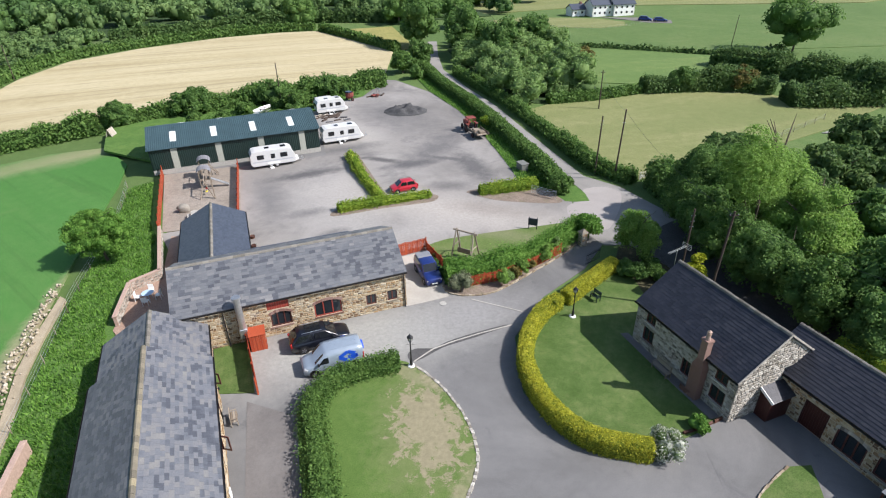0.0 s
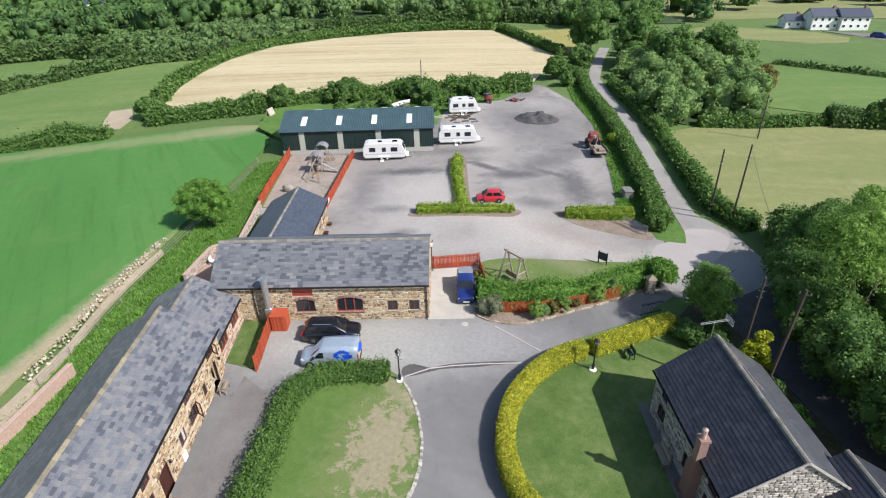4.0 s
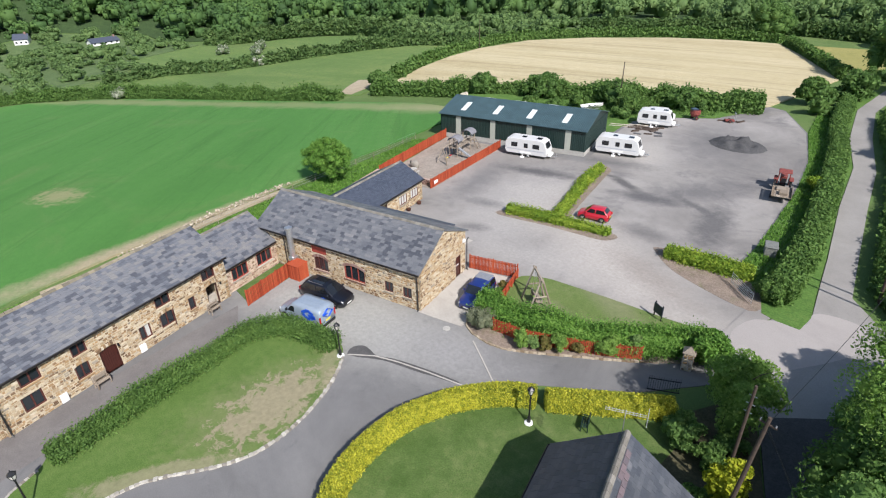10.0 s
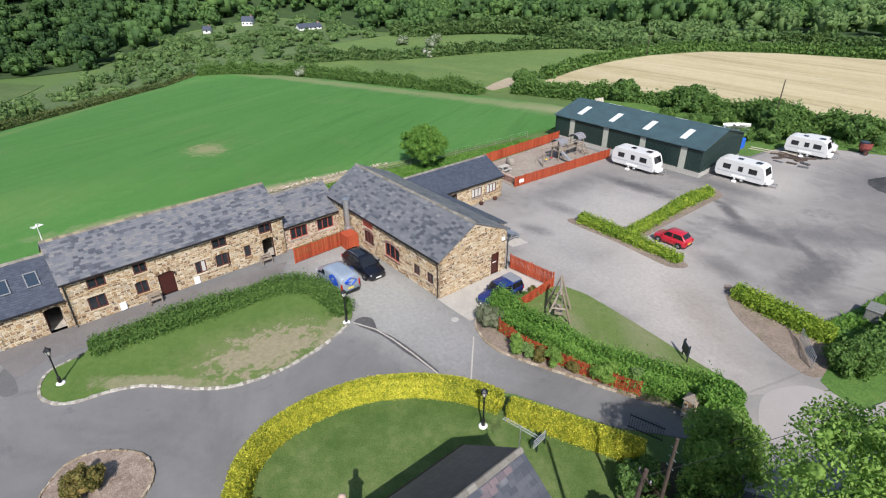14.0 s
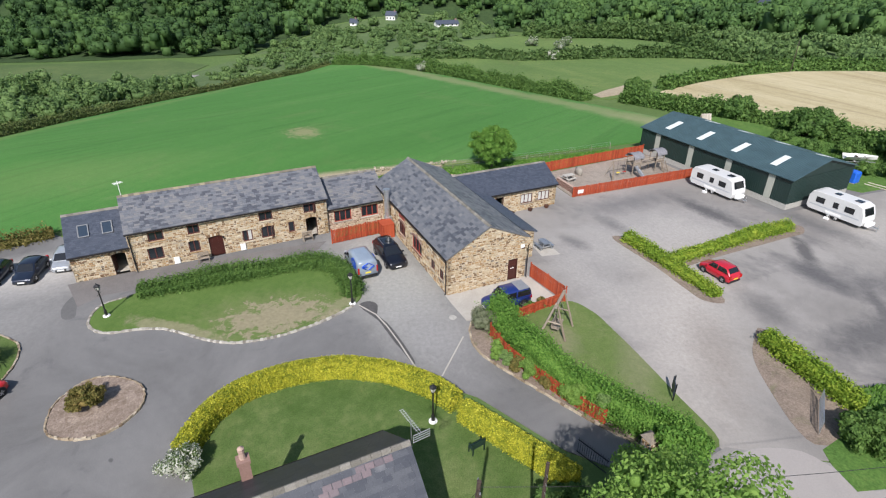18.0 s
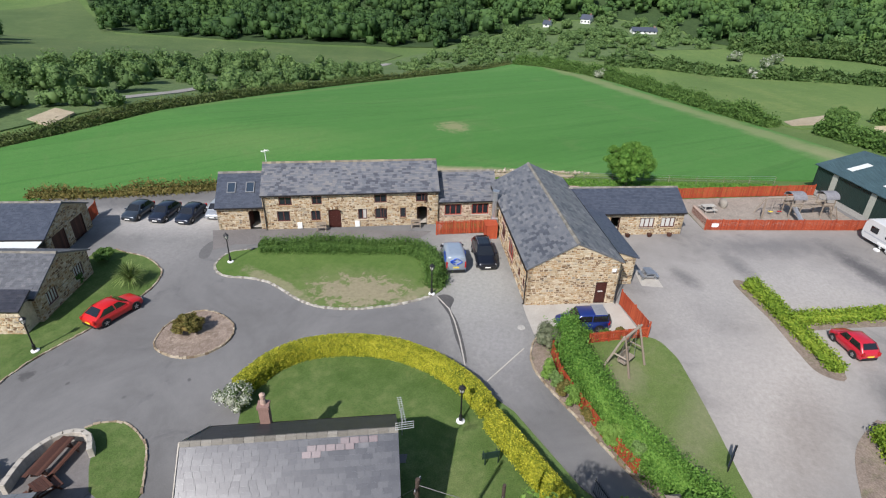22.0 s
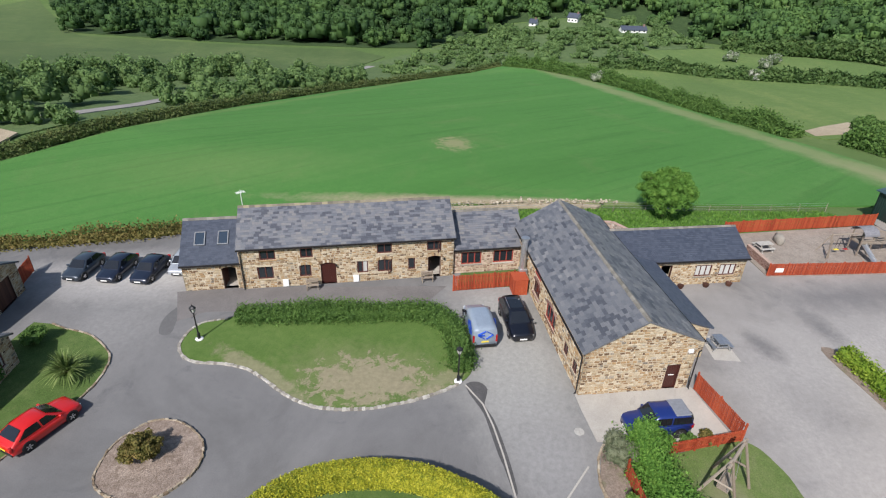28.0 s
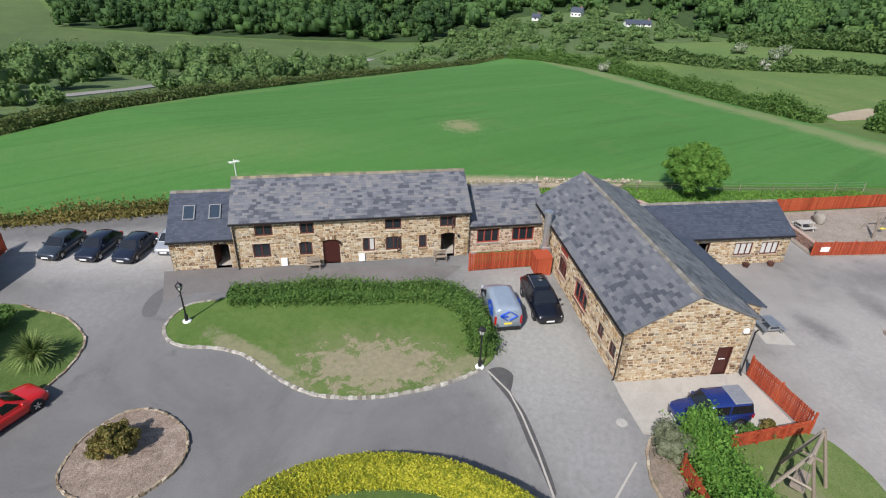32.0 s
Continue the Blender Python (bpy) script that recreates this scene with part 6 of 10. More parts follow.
for i in range(4):
    s = 3.0 + 5.6 * i
    part("wall_light", Geo().box(s - 0.4, -0.06, 0.62, s + 0.4, -0.015, SE - 0.15), plain("weathered_sheet", (0.35, 0.36, 0.31), 0.6) if i == 0 else bpy.data.materials["weathered_sheet"], shed, "grey translucent wall strip")
part("ridge_cap", Geo().add([(x, SD / 2 + y, SR + z) for x in (-0.25, SL + 0.25) for y, z in ((-0.3, 0.03), (0, 0.12), (0.3, 0.03))], [(0, 1, 4, 3), (1, 2, 5, 4)]), SHED_ROOF, shed)


# ---- lawns, beds and kerbs ----
def kerb_line(name, pts, label, closed=False, w=0.16, h=0.12, step=0.36, seed=1, mat=KERB, z=0.0, big=False):
    """A row of rough edging stones, each a piece."""
    r = random.Random(seed)
    line = curve_points(pts, step, closed)
    ob = thing(name, Matrix.Identity(4), label, "kerb", kind="structure")
    units = []
    for k in range(4):
        j = lambda a: r.uniform(-a, a)
        v = [(-0.5, -0.5, -0.6), (0.5, -0.5, -0.6), (0.5, 0.5, -0.6), (-0.5, 0.5, -0.6), (-0.47 + j(0.04), -0.4 + j(0.1), 1 + j(0.2)), (0.47 + j(0.04), -0.4 + j(0.1), 1 + j(0.2)), (0.47 + j(0.04), 0.4 + j(0.1), 1 + j(0.2)), (-0.47 + j(0.04), 0.4 + j(0.1), 1 + j(0.2))]
        units.append(Geo().add(v, [(4, 5, 6, 7), (0, 1, 5, 4), (1, 2, 6, 5), (2, 3, 7, 6), (3, 0, 4, 7)]).mesh("kerb_stone", mat))
    for i in range(min(len(line) - 1, 300)):
        p, q = line[i], line[i + 1]
        s = new("kerb_stone", units[r.randrange(4)])
        s.parent = ob
        a = math.atan2(q[1] - p[1], q[0] - p[0])
        s.matrix_local = Matrix.LocRotScale(((p[0] + q[0]) / 2 + r.uniform(-0.02, 0.02), (p[1] + q[1]) / 2 + r.uniform(-0.02, 0.02), z), Euler((0, 0, a + r.uniform(-0.06, 0.06))), (step * 0.99, w * r.uniform(0.8, 1.25), h * r.uniform(0.75, 1.25)))
    return ob


ISLAND = [(-6.3, 12.7), (-4.85, 11.45), (-3.85, 9.95), (-2.3, 9.68), (-0.95, 10.15), (-0.1, 11.3), (0.0, 12.5), (-0.3, 14.0), (-0.28, 15.8), (0.3, 17.4), (1.15, 19.3), (1.65, 21.2), (1.45, 23.2), (0.7, 25.3), (-0.6, 27.5), (-2.0, 29.1), (-2.9, 29.85), (-4.5, 30.3), (-8.2, 29.1), (-10.1, 26.3), (-9.5, 22.4), (-7.8, 17)]
isl = curve_points(ISLAND, 0.5, True)
sheet("lawn_island", isl[:-1], GRASS_DRY, 0.07, "courtyard lawn with a scorched bare patch", "lawn")
kerb_line("island_kerb", ISLAND[1:17], "pale rough stone edging round the courtyard lawn", w=0.2, h=0.11, step=0.24, seed=5)
OVAL = [(9.75, 12.95), (7.75, 12.15), (6.3, 12.4), (5.2, 13.15), (4.95, 14.7), (5.75, 16.6), (6.9, 17.4), (8.2, 17.45), (9.7, 16.6), (10.3, 15.0)]
ov = curve_points(OVAL, 0.4, True)
sheet("planting_bed", ov[:-1], BED, 0.1, "oval bark-mulched bed in the turning circle", "flower bed")
kerb_line("bed_kerb", OVAL, "low stone edging of the oval bed", True, w=0.13, h=0.14, step=0.24, seed=6, mat=ROCK)
WEST_LAWN = [(-0.6, -1.8), (-0.8, -0.4), (-0.6, 1.3), (-0.5, 3.2), (0.2, 4.9), (1.1, 6.3), (2.6, 7.1), (4.4, 7.45), (7.2, 7.35), (9.9, 7.0), (12.9, 6.35), (15, 6.2), (19, 6.6), (22, 4), (20, -6), (8, 1.5), (2.3, -1.4)]
sheet("lawn_cottage", WEST_LAWN, GRASS, 0.05, "lawn in front of the cottage", "lawn")
kerb_line("cottage_kerb", WEST_LAWN[1:13], "stone edging of the cottage lawn", w=0.14, h=0.1, step=0.42, seed=7, mat=ROCK)
SOUTH_LAWN = [(17.25, 14.5), (16.6, 15.1), (16.2, 16.3), (16.6, 17.7), (17.3, 18.9), (18.6, 20.0), (19.9, 20.9), (21.3, 21.0), (20.9, 19.2), (20.6, 18.2), (19.4, 17.0), (18.0, 15.9)]
sheet("lawn_south", SOUTH_LAWN, GRASS, 0.05, "small lawn beside the picnic corner", "lawn")
kerb_line("south_kerb", SOUTH_LAWN[:7], "stone edging of the small lawn", w=0.14, h=0.1, step=0.42, seed=8, mat=ROCK)
GARDEN = [(12.2, 21.9), (10.7, 22.1), (9.0, 22.6), (7.4, 23.9), (6.1, 26.3), (5.5, 29.4), (5.9, 31.7), (6.4, 33.3), (7.6, 35.4), (9.0, 37.1), (11.2, 39.2), (14.2, 42.4), (16.5, 42), (17, 35), (15, 33), (18.4, 25.2), (15.5, 23.4)]
sheet("lawn_garden", GARDEN, GRASS, 0.06, "mown garden lawn of the farmhouse", "lawn")
sheet("house_path", [(13.3, 33.3), (13.9, 33.4), (17.5, 24.7), (16.8, 24.5), (15.1, 28.6)], GRAVEL, 0.085, "narrow paved strip along the farmhouse wall", "path")
kerb_line("flower_edge", [(14.6, 23.3), (16.2, 23.9), (17.6, 24.6)], "timber edging of the shrub bed", w=0.14, h=0.2, step=0.8, seed=9, mat=WOOD_RED)
TRI = [(-2.5, 46.9), (-1.0, 48.6), (1.0, 49.35), (4.7, 50.4), (8.6, 51.35), (12.2, 52.2), (12.8, 50.8), (10.5, 47.4), (7.5, 44.8), (4.4, 42.7), (0.2, 41.9), (-0.6, 43.2)]
sheet("lawn_swing", curve_points(TRI, 0.5, True)[:-1], GRASS_WORN, 0.05, "triangular lawn with the timber swing", "lawn")
sheet("shrub_border", [(-0.4, 39.35), (0.6, 38.8), (2.4, 38.8), (3.85, 39.3), (5.8, 40.85), (7.4, 42.35), (9.3, 44.1), (10.6, 45.35), (12.6, 47.7), (13.4, 50.0), (11.5, 48.9), (8, 45.4), (4, 42.4), (0.8, 41.4), (-0.8, 40.2)], SOIL, 0.06, "mulched border under the roadside hedge", "flower bed")
kerb_line("border_kerb", [(-0.75, 40.2), (-0.4, 39.3), (0.6, 38.75), (2.4, 38.75), (3.85, 39.25), (4.8, 39.95), (5.8, 40.8), (7.4, 42.3), (9.3, 44.05), (10.6, 45.3), (12.6, 47.6)], "rough stone edging of the roadside border", w=0.14, h=0.11, step=0.3, seed=10, mat=ROCK)
sheet("mulch_park", curve_points([(-13.3, 54.4), (-7.8, 56.4), (-4.0, 57.5), (-2.0, 58.3), (-1.9, 60.0), (-6, 59.6), (-7.6, 59.6), (-12.3, 71.2), (-13.6, 74.4), (-15.2, 73.6), (-9.6, 59.6), (-13.2, 56.2)], 0.5, True)[:-1], SOIL, 0.03, "bark-mulched strip under the car park hedge", "flower bed")
sheet("rough_strip", [(-40, 71), (-52, 77), (-57, 87), (-42, 103), (-29, 111), (-18, 116), (-17, 107), (-22.5, 101.5), (-25.5, 95), (-23.5, 88), (-25, 86.5), (-31, 87)], ROUGH_GRASS, 0.09, "rough overgrown strip between shed and hedge", "grass")
sheet("mulch_gate", curve_points([(2.0, 61.0), (2.8, 59.8), (5.0, 58.4), (7.8, 57.7), (11.8, 57.3), (13.0, 58.2), (12, 62.6), (7, 62.5)], 0.5, True)[:-1], SOIL, 0.03, "bark-mulched bed at the gate", "flower bed")
sheet("verge_lane", [(8.7, 62.9), (12.0, 60.4), (13.3, 57.8), (14.4, 57.6), (16.1, 57.8), (16.0, 60.0), (14.8, 64), (12.9, 70.8), (9.0, 84), (5.4, 98), (0.5, 110.5), (-4.6, 128), (-6.3, 145), (-9, 145), (-8, 122), (-4.2, 108.5), (1.1, 95.8), (4.3, 84.8), (6.7, 74), (7.9, 67.9)], ROUGH_GRASS, 0.035, "grass verge between yard and lane", "verge")
sheet("play_area", [(-31.2, 50.9), (-23.4, 53.2), (-29.2, 70.2), (-38.4, 67.2)], PLAYBARK, 0.03, "bark-covered play area", "play area")
sheet("play_entrance", [(-31.3, 50.6), (-23.4, 53.15), (-21.8, 51.8), (-23.5, 46.5), (-28, 46)], YARD, 0.026, "gravel entrance to the play area", "path")
sheet("field_path", [(-34.8, 38.8), (-33.4, 33.2), (-32.1, 29.2), (-29.9, 24.4), (-28.2, 19.0), (-26.8, 13.5), (-25.2, 13.5), (-27.0, 19.0), (-28.8, 23.9), (-31.1, 28.7), (-32.5, 32.8), (-34.0, 38.3)], BARE, 0.14, "bare trodden path along the field edge", "path", cell=14)
sheet("terrace", [(-27.5, 34), (-29, 40), (-27, 41.5), (-29.8, 50), (-24, 50), (-21, 35), (-23.5, 30)], ground_mat("brick_paving", [(0.3, (0.3, 0.2, 0.15)), (0.7, (0.42, 0.3, 0.23))], 0.5, 3.0), 0.03, "reddish paved terrace behind the hall", "terrace")
sheet("link_lawn", [(-16.3, 26.9), (-13.7, 27.0), (-16.0, 32.9), (-18.6, 32.2)], GRASS, 0.05, "strip of lawn behind the red fence", "lawn")
sheet("gateway", [(-84, 76), (-88, 75.5), (-93, 80), (-98, 86), (-94, 88), (-87, 82)], BARE, 0.2, "trodden bare gateway in the hedge", "gateway", cell=14)
sheet("valley_road", [(-44, -44.3), (-60, -41.6), (-85, -43.4), (-110, -46.2), (-137, -46.8), (-172, -38.8), (-172, -42), (-137, -49.6), (-110, -49), (-85, -46.2), (-60, -44.4), (-44, -47.2)], LANE, 0.3, "pale road along the valley floor", "road", cell=14)
sheet("valley_gravel", [(-29.5, -44.5), (-36, -46), (-35, -41), (-28, -38.5)], BARE, 0.3, "pale gravel clearing below the field", "clearing", cell=14)

# ---- hedges ----
hedge("golden_hedge", [(12.0, 21.6), (10.7, 21.85), (8.9, 22.4), (7.25, 23.8), (5.95, 26.3), (5.4, 29.4), (5.75, 31.7), (6.3, 33.4), (7.5, 35.5), (9.0, 37.0)], 1.1, 1.35, LEAF_YELLOW, "clipped golden privet hedge round the garden lawn", 520, 0.055, 1, rough=0.05, group="garden hedge")
hedge("golden_hedge", [(9.7, 37.4), (11.4, 39.2), (12.8, 40.6), (14.2, 42.0), (15.0, 42.8)], 1.1, 1.3, LEAF_YELLOW, "clipped golden hedge along the drive", 480, 0.057, 2, rough=0.06, group="garden hedge")
hedge("island_hedge", [(-5.15, 12.2), (-6.15, 15.6), (-7.05, 18.3), (-8.4, 22.5), (-9.3, 25.5), (-8.2, 27.9), (-6.0, 29.1), (-3.9, 29.7)], 1.25, 1.1, LEAF_HEDGE, "loose green hedge round two sides of the lawn", 400, 0.076, 3, rough=0.26, lumps=0.34, top_round=0.6, core=0.74)
hedge("road_hedge", [(-0.5, 41.0), (1.8, 41.45), (4.7, 42.7), (7.1, 44.4), (9.2, 45.9), (11.0, 47.7), (12.9, 49.7)], 1.4, 1.75, LEAF_BRIGHT, "tall bright green hedge beside the drive", 460, 0.078, 4, rough=0.34, lumps=0.3, top_round=0.7)
hedge("park_hedge", [(-12.9, 55.6), (-11.2, 56.35), (-7.9, 57.55), (-5.5, 58.5), (-2.6, 59.6)], 0.9, 0.72, LEAF_LIME, "variegated low hedge in the car park", 230, 0.1, 5, rough=0.2, lumps=0.5, top_round=0.8, group="car park hedge")
hedge("park_hedge", [(-8.3, 58.2), (-10.6, 63.3), (-12.5, 67.7), (-14.4, 73.2)], 0.9, 0.8, LEAF_LIME, "variegated low hedge between parking bays", 230, 0.1, 6, rough=0.2, lumps=0.5, top_round=0.8, group="car park hedge")
hedge("gate_hedge", [(3.4, 60.2), (6.6, 60.9), (10.4, 62.0)], 1.1, 0.9, LEAF_LIME, "variegated low hedge at the yard gate", 230, 0.1, 7, rough=0.2, lumps=0.5, top_round=0.8)
hedge("lane_hedge", [(-6.8, 130), (-2.3, 114), (2.6, 100.5), (7.3, 85), (11.0, 71.5), (12.5, 64.5), (13.2, 60.2)], 2.0, 1.7, LEAF_HEDGE, "trimmed hedge between the yard and the lane", 90, 0.16, 8, rough=0.15, lumps=0.1)
hedge("lane_hedgerow", [(22.6, 63.0), (18.9, 67.4), (17.0, 74), (13.9, 85), (10.3, 98), (5.2, 112), (0.8, 124)], 1.5, 1.4, LEAF_HEDGE, "overgrown hedgerow on the far side of the lane", 70, 0.2, 9, rough=0.3, lumps=0.3)
hedge("field_hedge", [(-12, -39.6), (-28, -34.9), (-45, -32.3), (-72, -28.8), (-100, -23.3), (-132, -12.8), (-153, -3.5), (-168, 7)], 1.7, 0.9, LEAF_OLIVE, "tawny low hedge along the bottom of the green field", 60, 0.2, 10, rough=0.4, lumps=0.4, section=16.0)
hedge("field_hedge", [(-169, 9), (-163, 21), (-150, 35), (-131, 46.8), (-106, 59.3), (-89, 68.2), (-82, 72.2)], 3.2, 2.1, LEAF_HEDGE, "hedge between field and paddock", 70, 0.22, 11, rough=0.5, lumps=0.5, section=16.0)
hedge("field_hedge", [(-80, 80), (-70, 85), (-60, 90), (-50, 96.2), (-37, 102.6), (-23, 110.6), (-14.5, 115.5)], 4.2, 2.2, LEAF_HEDGE, "thick hedge in front of the hay field", 46, 0.28, 12, rough=0.4, lumps=0.4, section=16.0)
hedge("field_hedge", [(-90, 92), (-97.5, 103.5), (-102.5, 118), (-105, 131), (-105, 151), (-93.5, 168.5), (-74, 183.5), (-56, 190), (-45, 191)], 2.6, 1.8, LEAF_HEDGE, "hedge round the far side of the hay field", 24, 0.4, 13, rough=0.4, lumps=0.3, section=16.0)
hedge("field_hedge", [(-42, 188.5), (-30.5, 173), (-14.5, 151)], 2.2, 1.9, LEAF_HEDGE, "low hedge at the end of the hay field", 26, 0.35, 14, rough=0.25, lumps=0.2, section=16.0)
hedge("field_hedge", [(-10, 203), (-60, 208), (-108, 182)], 4, 3.2, LEAF_DARK, "far hedge line behind the hay field", 14, 0.55, 15, rough=0.4, lumps=0.3, section=16.0)
hedge("meadow_hedge", [(17.5, 99.8), (26, 102), (37, 106.8)], 2.0, 1.4, LEAF_HEDGE, "clipped field hedge behind the meadow", 40, 0.28, 16, rough=0.2, section=16.0)
hedge("meadow_hedge", [(36.5, 106.6), (46, 107.6), (55, 107.2), (60, 104)], 3.4, 2.9, LEAF_DARK, "overgrown hedge of bushes behind the meadow", 60, 0.24, 22, rough=0.4, lumps=0.45)
hedge("meadow_hedge", [(60, 130), (65, 123), (72, 114), (80, 108), (92, 106)], 5.0, 3.4, LEAF_DARK, "dark overgrown hedge between the far meadows", 40, 0.3, 24, rough=0.5, lumps=0.5, section=9.0)
hedge("meadow_hedge", [(59, 97.5), (66, 97), (76, 98), (90, 101)], 5.6, 4.2, LEAF_DARK, "dense thorn thicket at the corner of the meadow", 40, 0.3, 25, rough=0.5, lumps=0.5, section=9.0)
hedge("lane_bank", [(25.4, 62.5), (26.4, 56), (27.6, 49.5), (29.6, 43), (32.2, 36), (35.4, 28)], 3.2, 2.8, LEAF_TREE, "wild bushes along the shaded side of the lane", 70, 0.2, 23, rough=0.4, lumps=0.4)
hedge("meadow_hedge", [(34, 154.5), (50, 148), (68, 140.5), (84, 147)], 0.7, 0.5, LEAF_DARK, "hedge beside the sheep pasture", 18, 0.5, 17, rough=0.4, lumps=0.3, section=16.0)
hedge("parking_hedge", [(-7.2, -18), (-9.2, -13.6), (-11.4, -9), (-13.8, -4.6), (-16.2, -0.6)], 1.4, 0.8, LEAF_BROWN, "straggly tawny hedge behind the parked cars", 80, 0.13, 18, rough=0.3, lumps=0.6, core=0.6)
hedge("valley_hedge", [(-167, 40), (-170, 58), (-164, 73), (-157, 86), (-146, 99.5), (-134, 113), (-124, 124.5), (-106, 133)], 3.4, 2.4, LEAF_DARK, "overgrown hedge below the paddock", 14, 0.55, 19, rough=0.5, lumps=0.5, section=16.0)
hedge("valley_hedge", [(-134, 123), (-162, 127), (-202, 108), (-226, 88)], 5, 4, LEAF_DARK, "tree-lined hedge at the foot of the wood", 10, 0.7, 20, rough=0.6, lumps=0.5, section=16.0)
hedge("valley_hedge", [(-45, -68), (-66, -68), (-90, -68), (-120, -62)], 5, 3.6, LEAF_SCRUB, "belt of scrub beyond the valley road", 34, 0.4, 21, rough=0.7, lumps=0.6, section=16.0)

# ---- long grass ----
def long_grass(name, poly, count, height, material, label, seed):
    """Upright blades of uncut grass, denser in tufts."""
    rng = np.random.default_rng(seed)
    P = np.array(poly)
    XY = np.zeros((0, 2))
    while len(XY) < count:
        c = rng.uniform(P.min(0), P.max(0), (count // 4, 2))
        c = np.repeat(c, 6, 0) + rng.normal(0, 0.22, (count // 4 * 6, 2))
        XY = np.r_[XY, c[inside(poly, c[:, 0], c[:, 1])]]
    XY = XY[:count]
    base = np.c_[XY, ground_z(XY[:, 0], XY[:, 1])]
    a = rng.uniform(0, 6.283, count)
    side = np.c_[np.cos(a), np.sin(a), np.zeros(count)] * rng.uniform(0.04, 0.09, count)[:, None]
    h = height * rng.uniform(0.5, 1.3, count)
    top = base + np.c_[rng.normal(0, 0.35, count) * h, rng.normal(0, 0.35, count) * h, h]
    V = np.stack([base - side, base + side, top + side * 0.25, top - side * 0.25], 1).reshape(-1, 3)
    tagged(new(name, quad_mesh(name, V, np.arange(4 * count).reshape(count, 4), material)), label, "grass", kind="stuff")


long_grass("bank_grass", [(-21, 4), (-26, 12), (-27.4, 20), (-30.6, 29), (-33.6, 38), (-36.5, 50), (-41, 63), (-38.8, 65), (-33.5, 53), (-31.6, 50.2), (-28.0, 42), (-30, 40), (-28.2, 34), (-24, 28), (-19, 14)], 20000, 0.2, LEAF_BRIGHT, "tall uncut grass on the bank behind the barns", 71)
long_grass("strip_grass", [(-41, 72), (-52, 78), (-57, 87), (-42, 101), (-29, 107), (-18.5, 112), (-18, 107), (-23.5, 101.5), (-26, 96), (-31.5, 88)], 9000, 0.45, LEAF_HEDGE, "tall weeds and grass behind the shed", 72)
long_grass("verge_grass", [(8.7, 62.9), (11.4, 61), (12.0, 63), (10.2, 71), (6.4, 85), (1.6, 100), (-3.4, 114), (-8, 126), (-8, 122), (-4.2, 108.5), (1.1, 95.8), (4.3, 84.8), (6.7, 74), (7.9, 67.9)], 6000, 0.3, LEAF_BRIGHT, "uncut grass on the verge along the yard", 73)

# ---- shrubs ----
sheet("leaf_litter", [(15.4, 43.6), (17.3, 36.2), (18.6, 33.2), (24, 27), (27, 30), (25.2, 34), (21.5, 41), (19.2, 45.1), (17.9, 47.2), (16.8, 47.3)], LITTER, 0.045, "shaded leaf litter under the copse", "woodland floor")
for i, (x, y, r, h) in enumerate(((16.2, 42.6, 0.9, 1.2), (18.4, 41.2, 1.1, 1.3), (18.4, 43.2, 1.0, 1.4), (20.6, 38.8, 1.1, 1.4), (21.0, 35.6, 1.3, 2.2), (19.6, 38.0, 1.0, 1.6))):
    bush("undergrowth", x, y, r, h, (LEAF_TREE, LEAF_HEDGE)[i % 2], "dark undergrowth bush beside the lane copse", 560 + i, 1500, 0.1, group="copse undergrowth")
bush("blossom_bush", 13.0, 21.9, 1.15, 1.75, BLOSSOM, "shrub smothered in white blossom at the hedge end", 31, 3600, 0.06, clumps=26)
bush("shrub", 15.6, 23.9, 0.95, 0.9, LEAF_BRIGHT, "low green shrub by the house corner", 33, 1400, 0.08)
bush("bed_shrub", 7.7, 14.4, 1.15, 1.5, LEAF_BROWN, "rounded bronze-green shrub in the oval bed", 34, 4200, 0.07, z=0.1, clumps=40)
bush("shrub", 1.3, 0.5, 0.9, 1.3, LEAF_HEDGE, "dark shrub at the cottage corner", 35, 1200, 0.09)
bush("shrub", 5.0, 1.0, 0.8, 1.4, LEAF_HEDGE, "wall shrub beside the cottage window", 36, 1000, 0.09)
bush("grey_shrub", 0.9, 39.75, 1.1, 1.8, LEAF_GREY, "twiggy grey-leaved shrub at the border end", 37, 2600, 0.06, clumps=26)
for i, (x, y) in enumerate(((-0.9, 42.6), (-1.5, 43.7), (-2.0, 44.8))):
    bush("low_shrub", x, y, 0.55, 0.7, (LEAF_BRIGHT, LEAF_HEDGE, LEAF_BROWN)[i], ("bright green low shrub beside the parking pad", "dark green low shrub beside the parking pad", "bronze low shrub beside the parking pad")[i], 590 + i, 900, 0.07)
bush("shrub", -0.9, 41.8, 0.7, 0.9, LEAF_HEDGE, "small shrub by the parking pad", 38, 700, 0.08)
UPRIGHT, ROUND, BRONZE = "upright yellow-green dwarf conifer in the border", "rounded green dwarf conifer beside the kerb", "small bronze dwarf shrub in the border"
for i, (x, y, r, h, mt, lab) in enumerate(((4.6, 40.15, 0.52, 1.95, LEAF_ASH, UPRIGHT), (5.25, 40.75, 0.46, 1.35, LEAF_THICKET, ROUND), (5.9, 41.3, 0.48, 1.4, LEAF_BROWN, BRONZE), (6.6, 41.95, 0.56, 2.0, LEAF_ASH, UPRIGHT), (7.5, 42.9, 0.4, 0.9, LEAF_BROWN, BRONZE), (8.85, 43.95, 0.5, 1.8, LEAF_ASH, UPRIGHT), (9.2, 44.45, 0.52, 2.1, LEAF_ASH, UPRIGHT), (10.2, 45.75, 0.5, 1.9, LEAF_THICKET, UPRIGHT))):
    bush("dwarf_conifer", x, y, r, h, mt, lab, 40 + i, 1500, 0.055, z=0.06, group="border conifers", clumps=16)
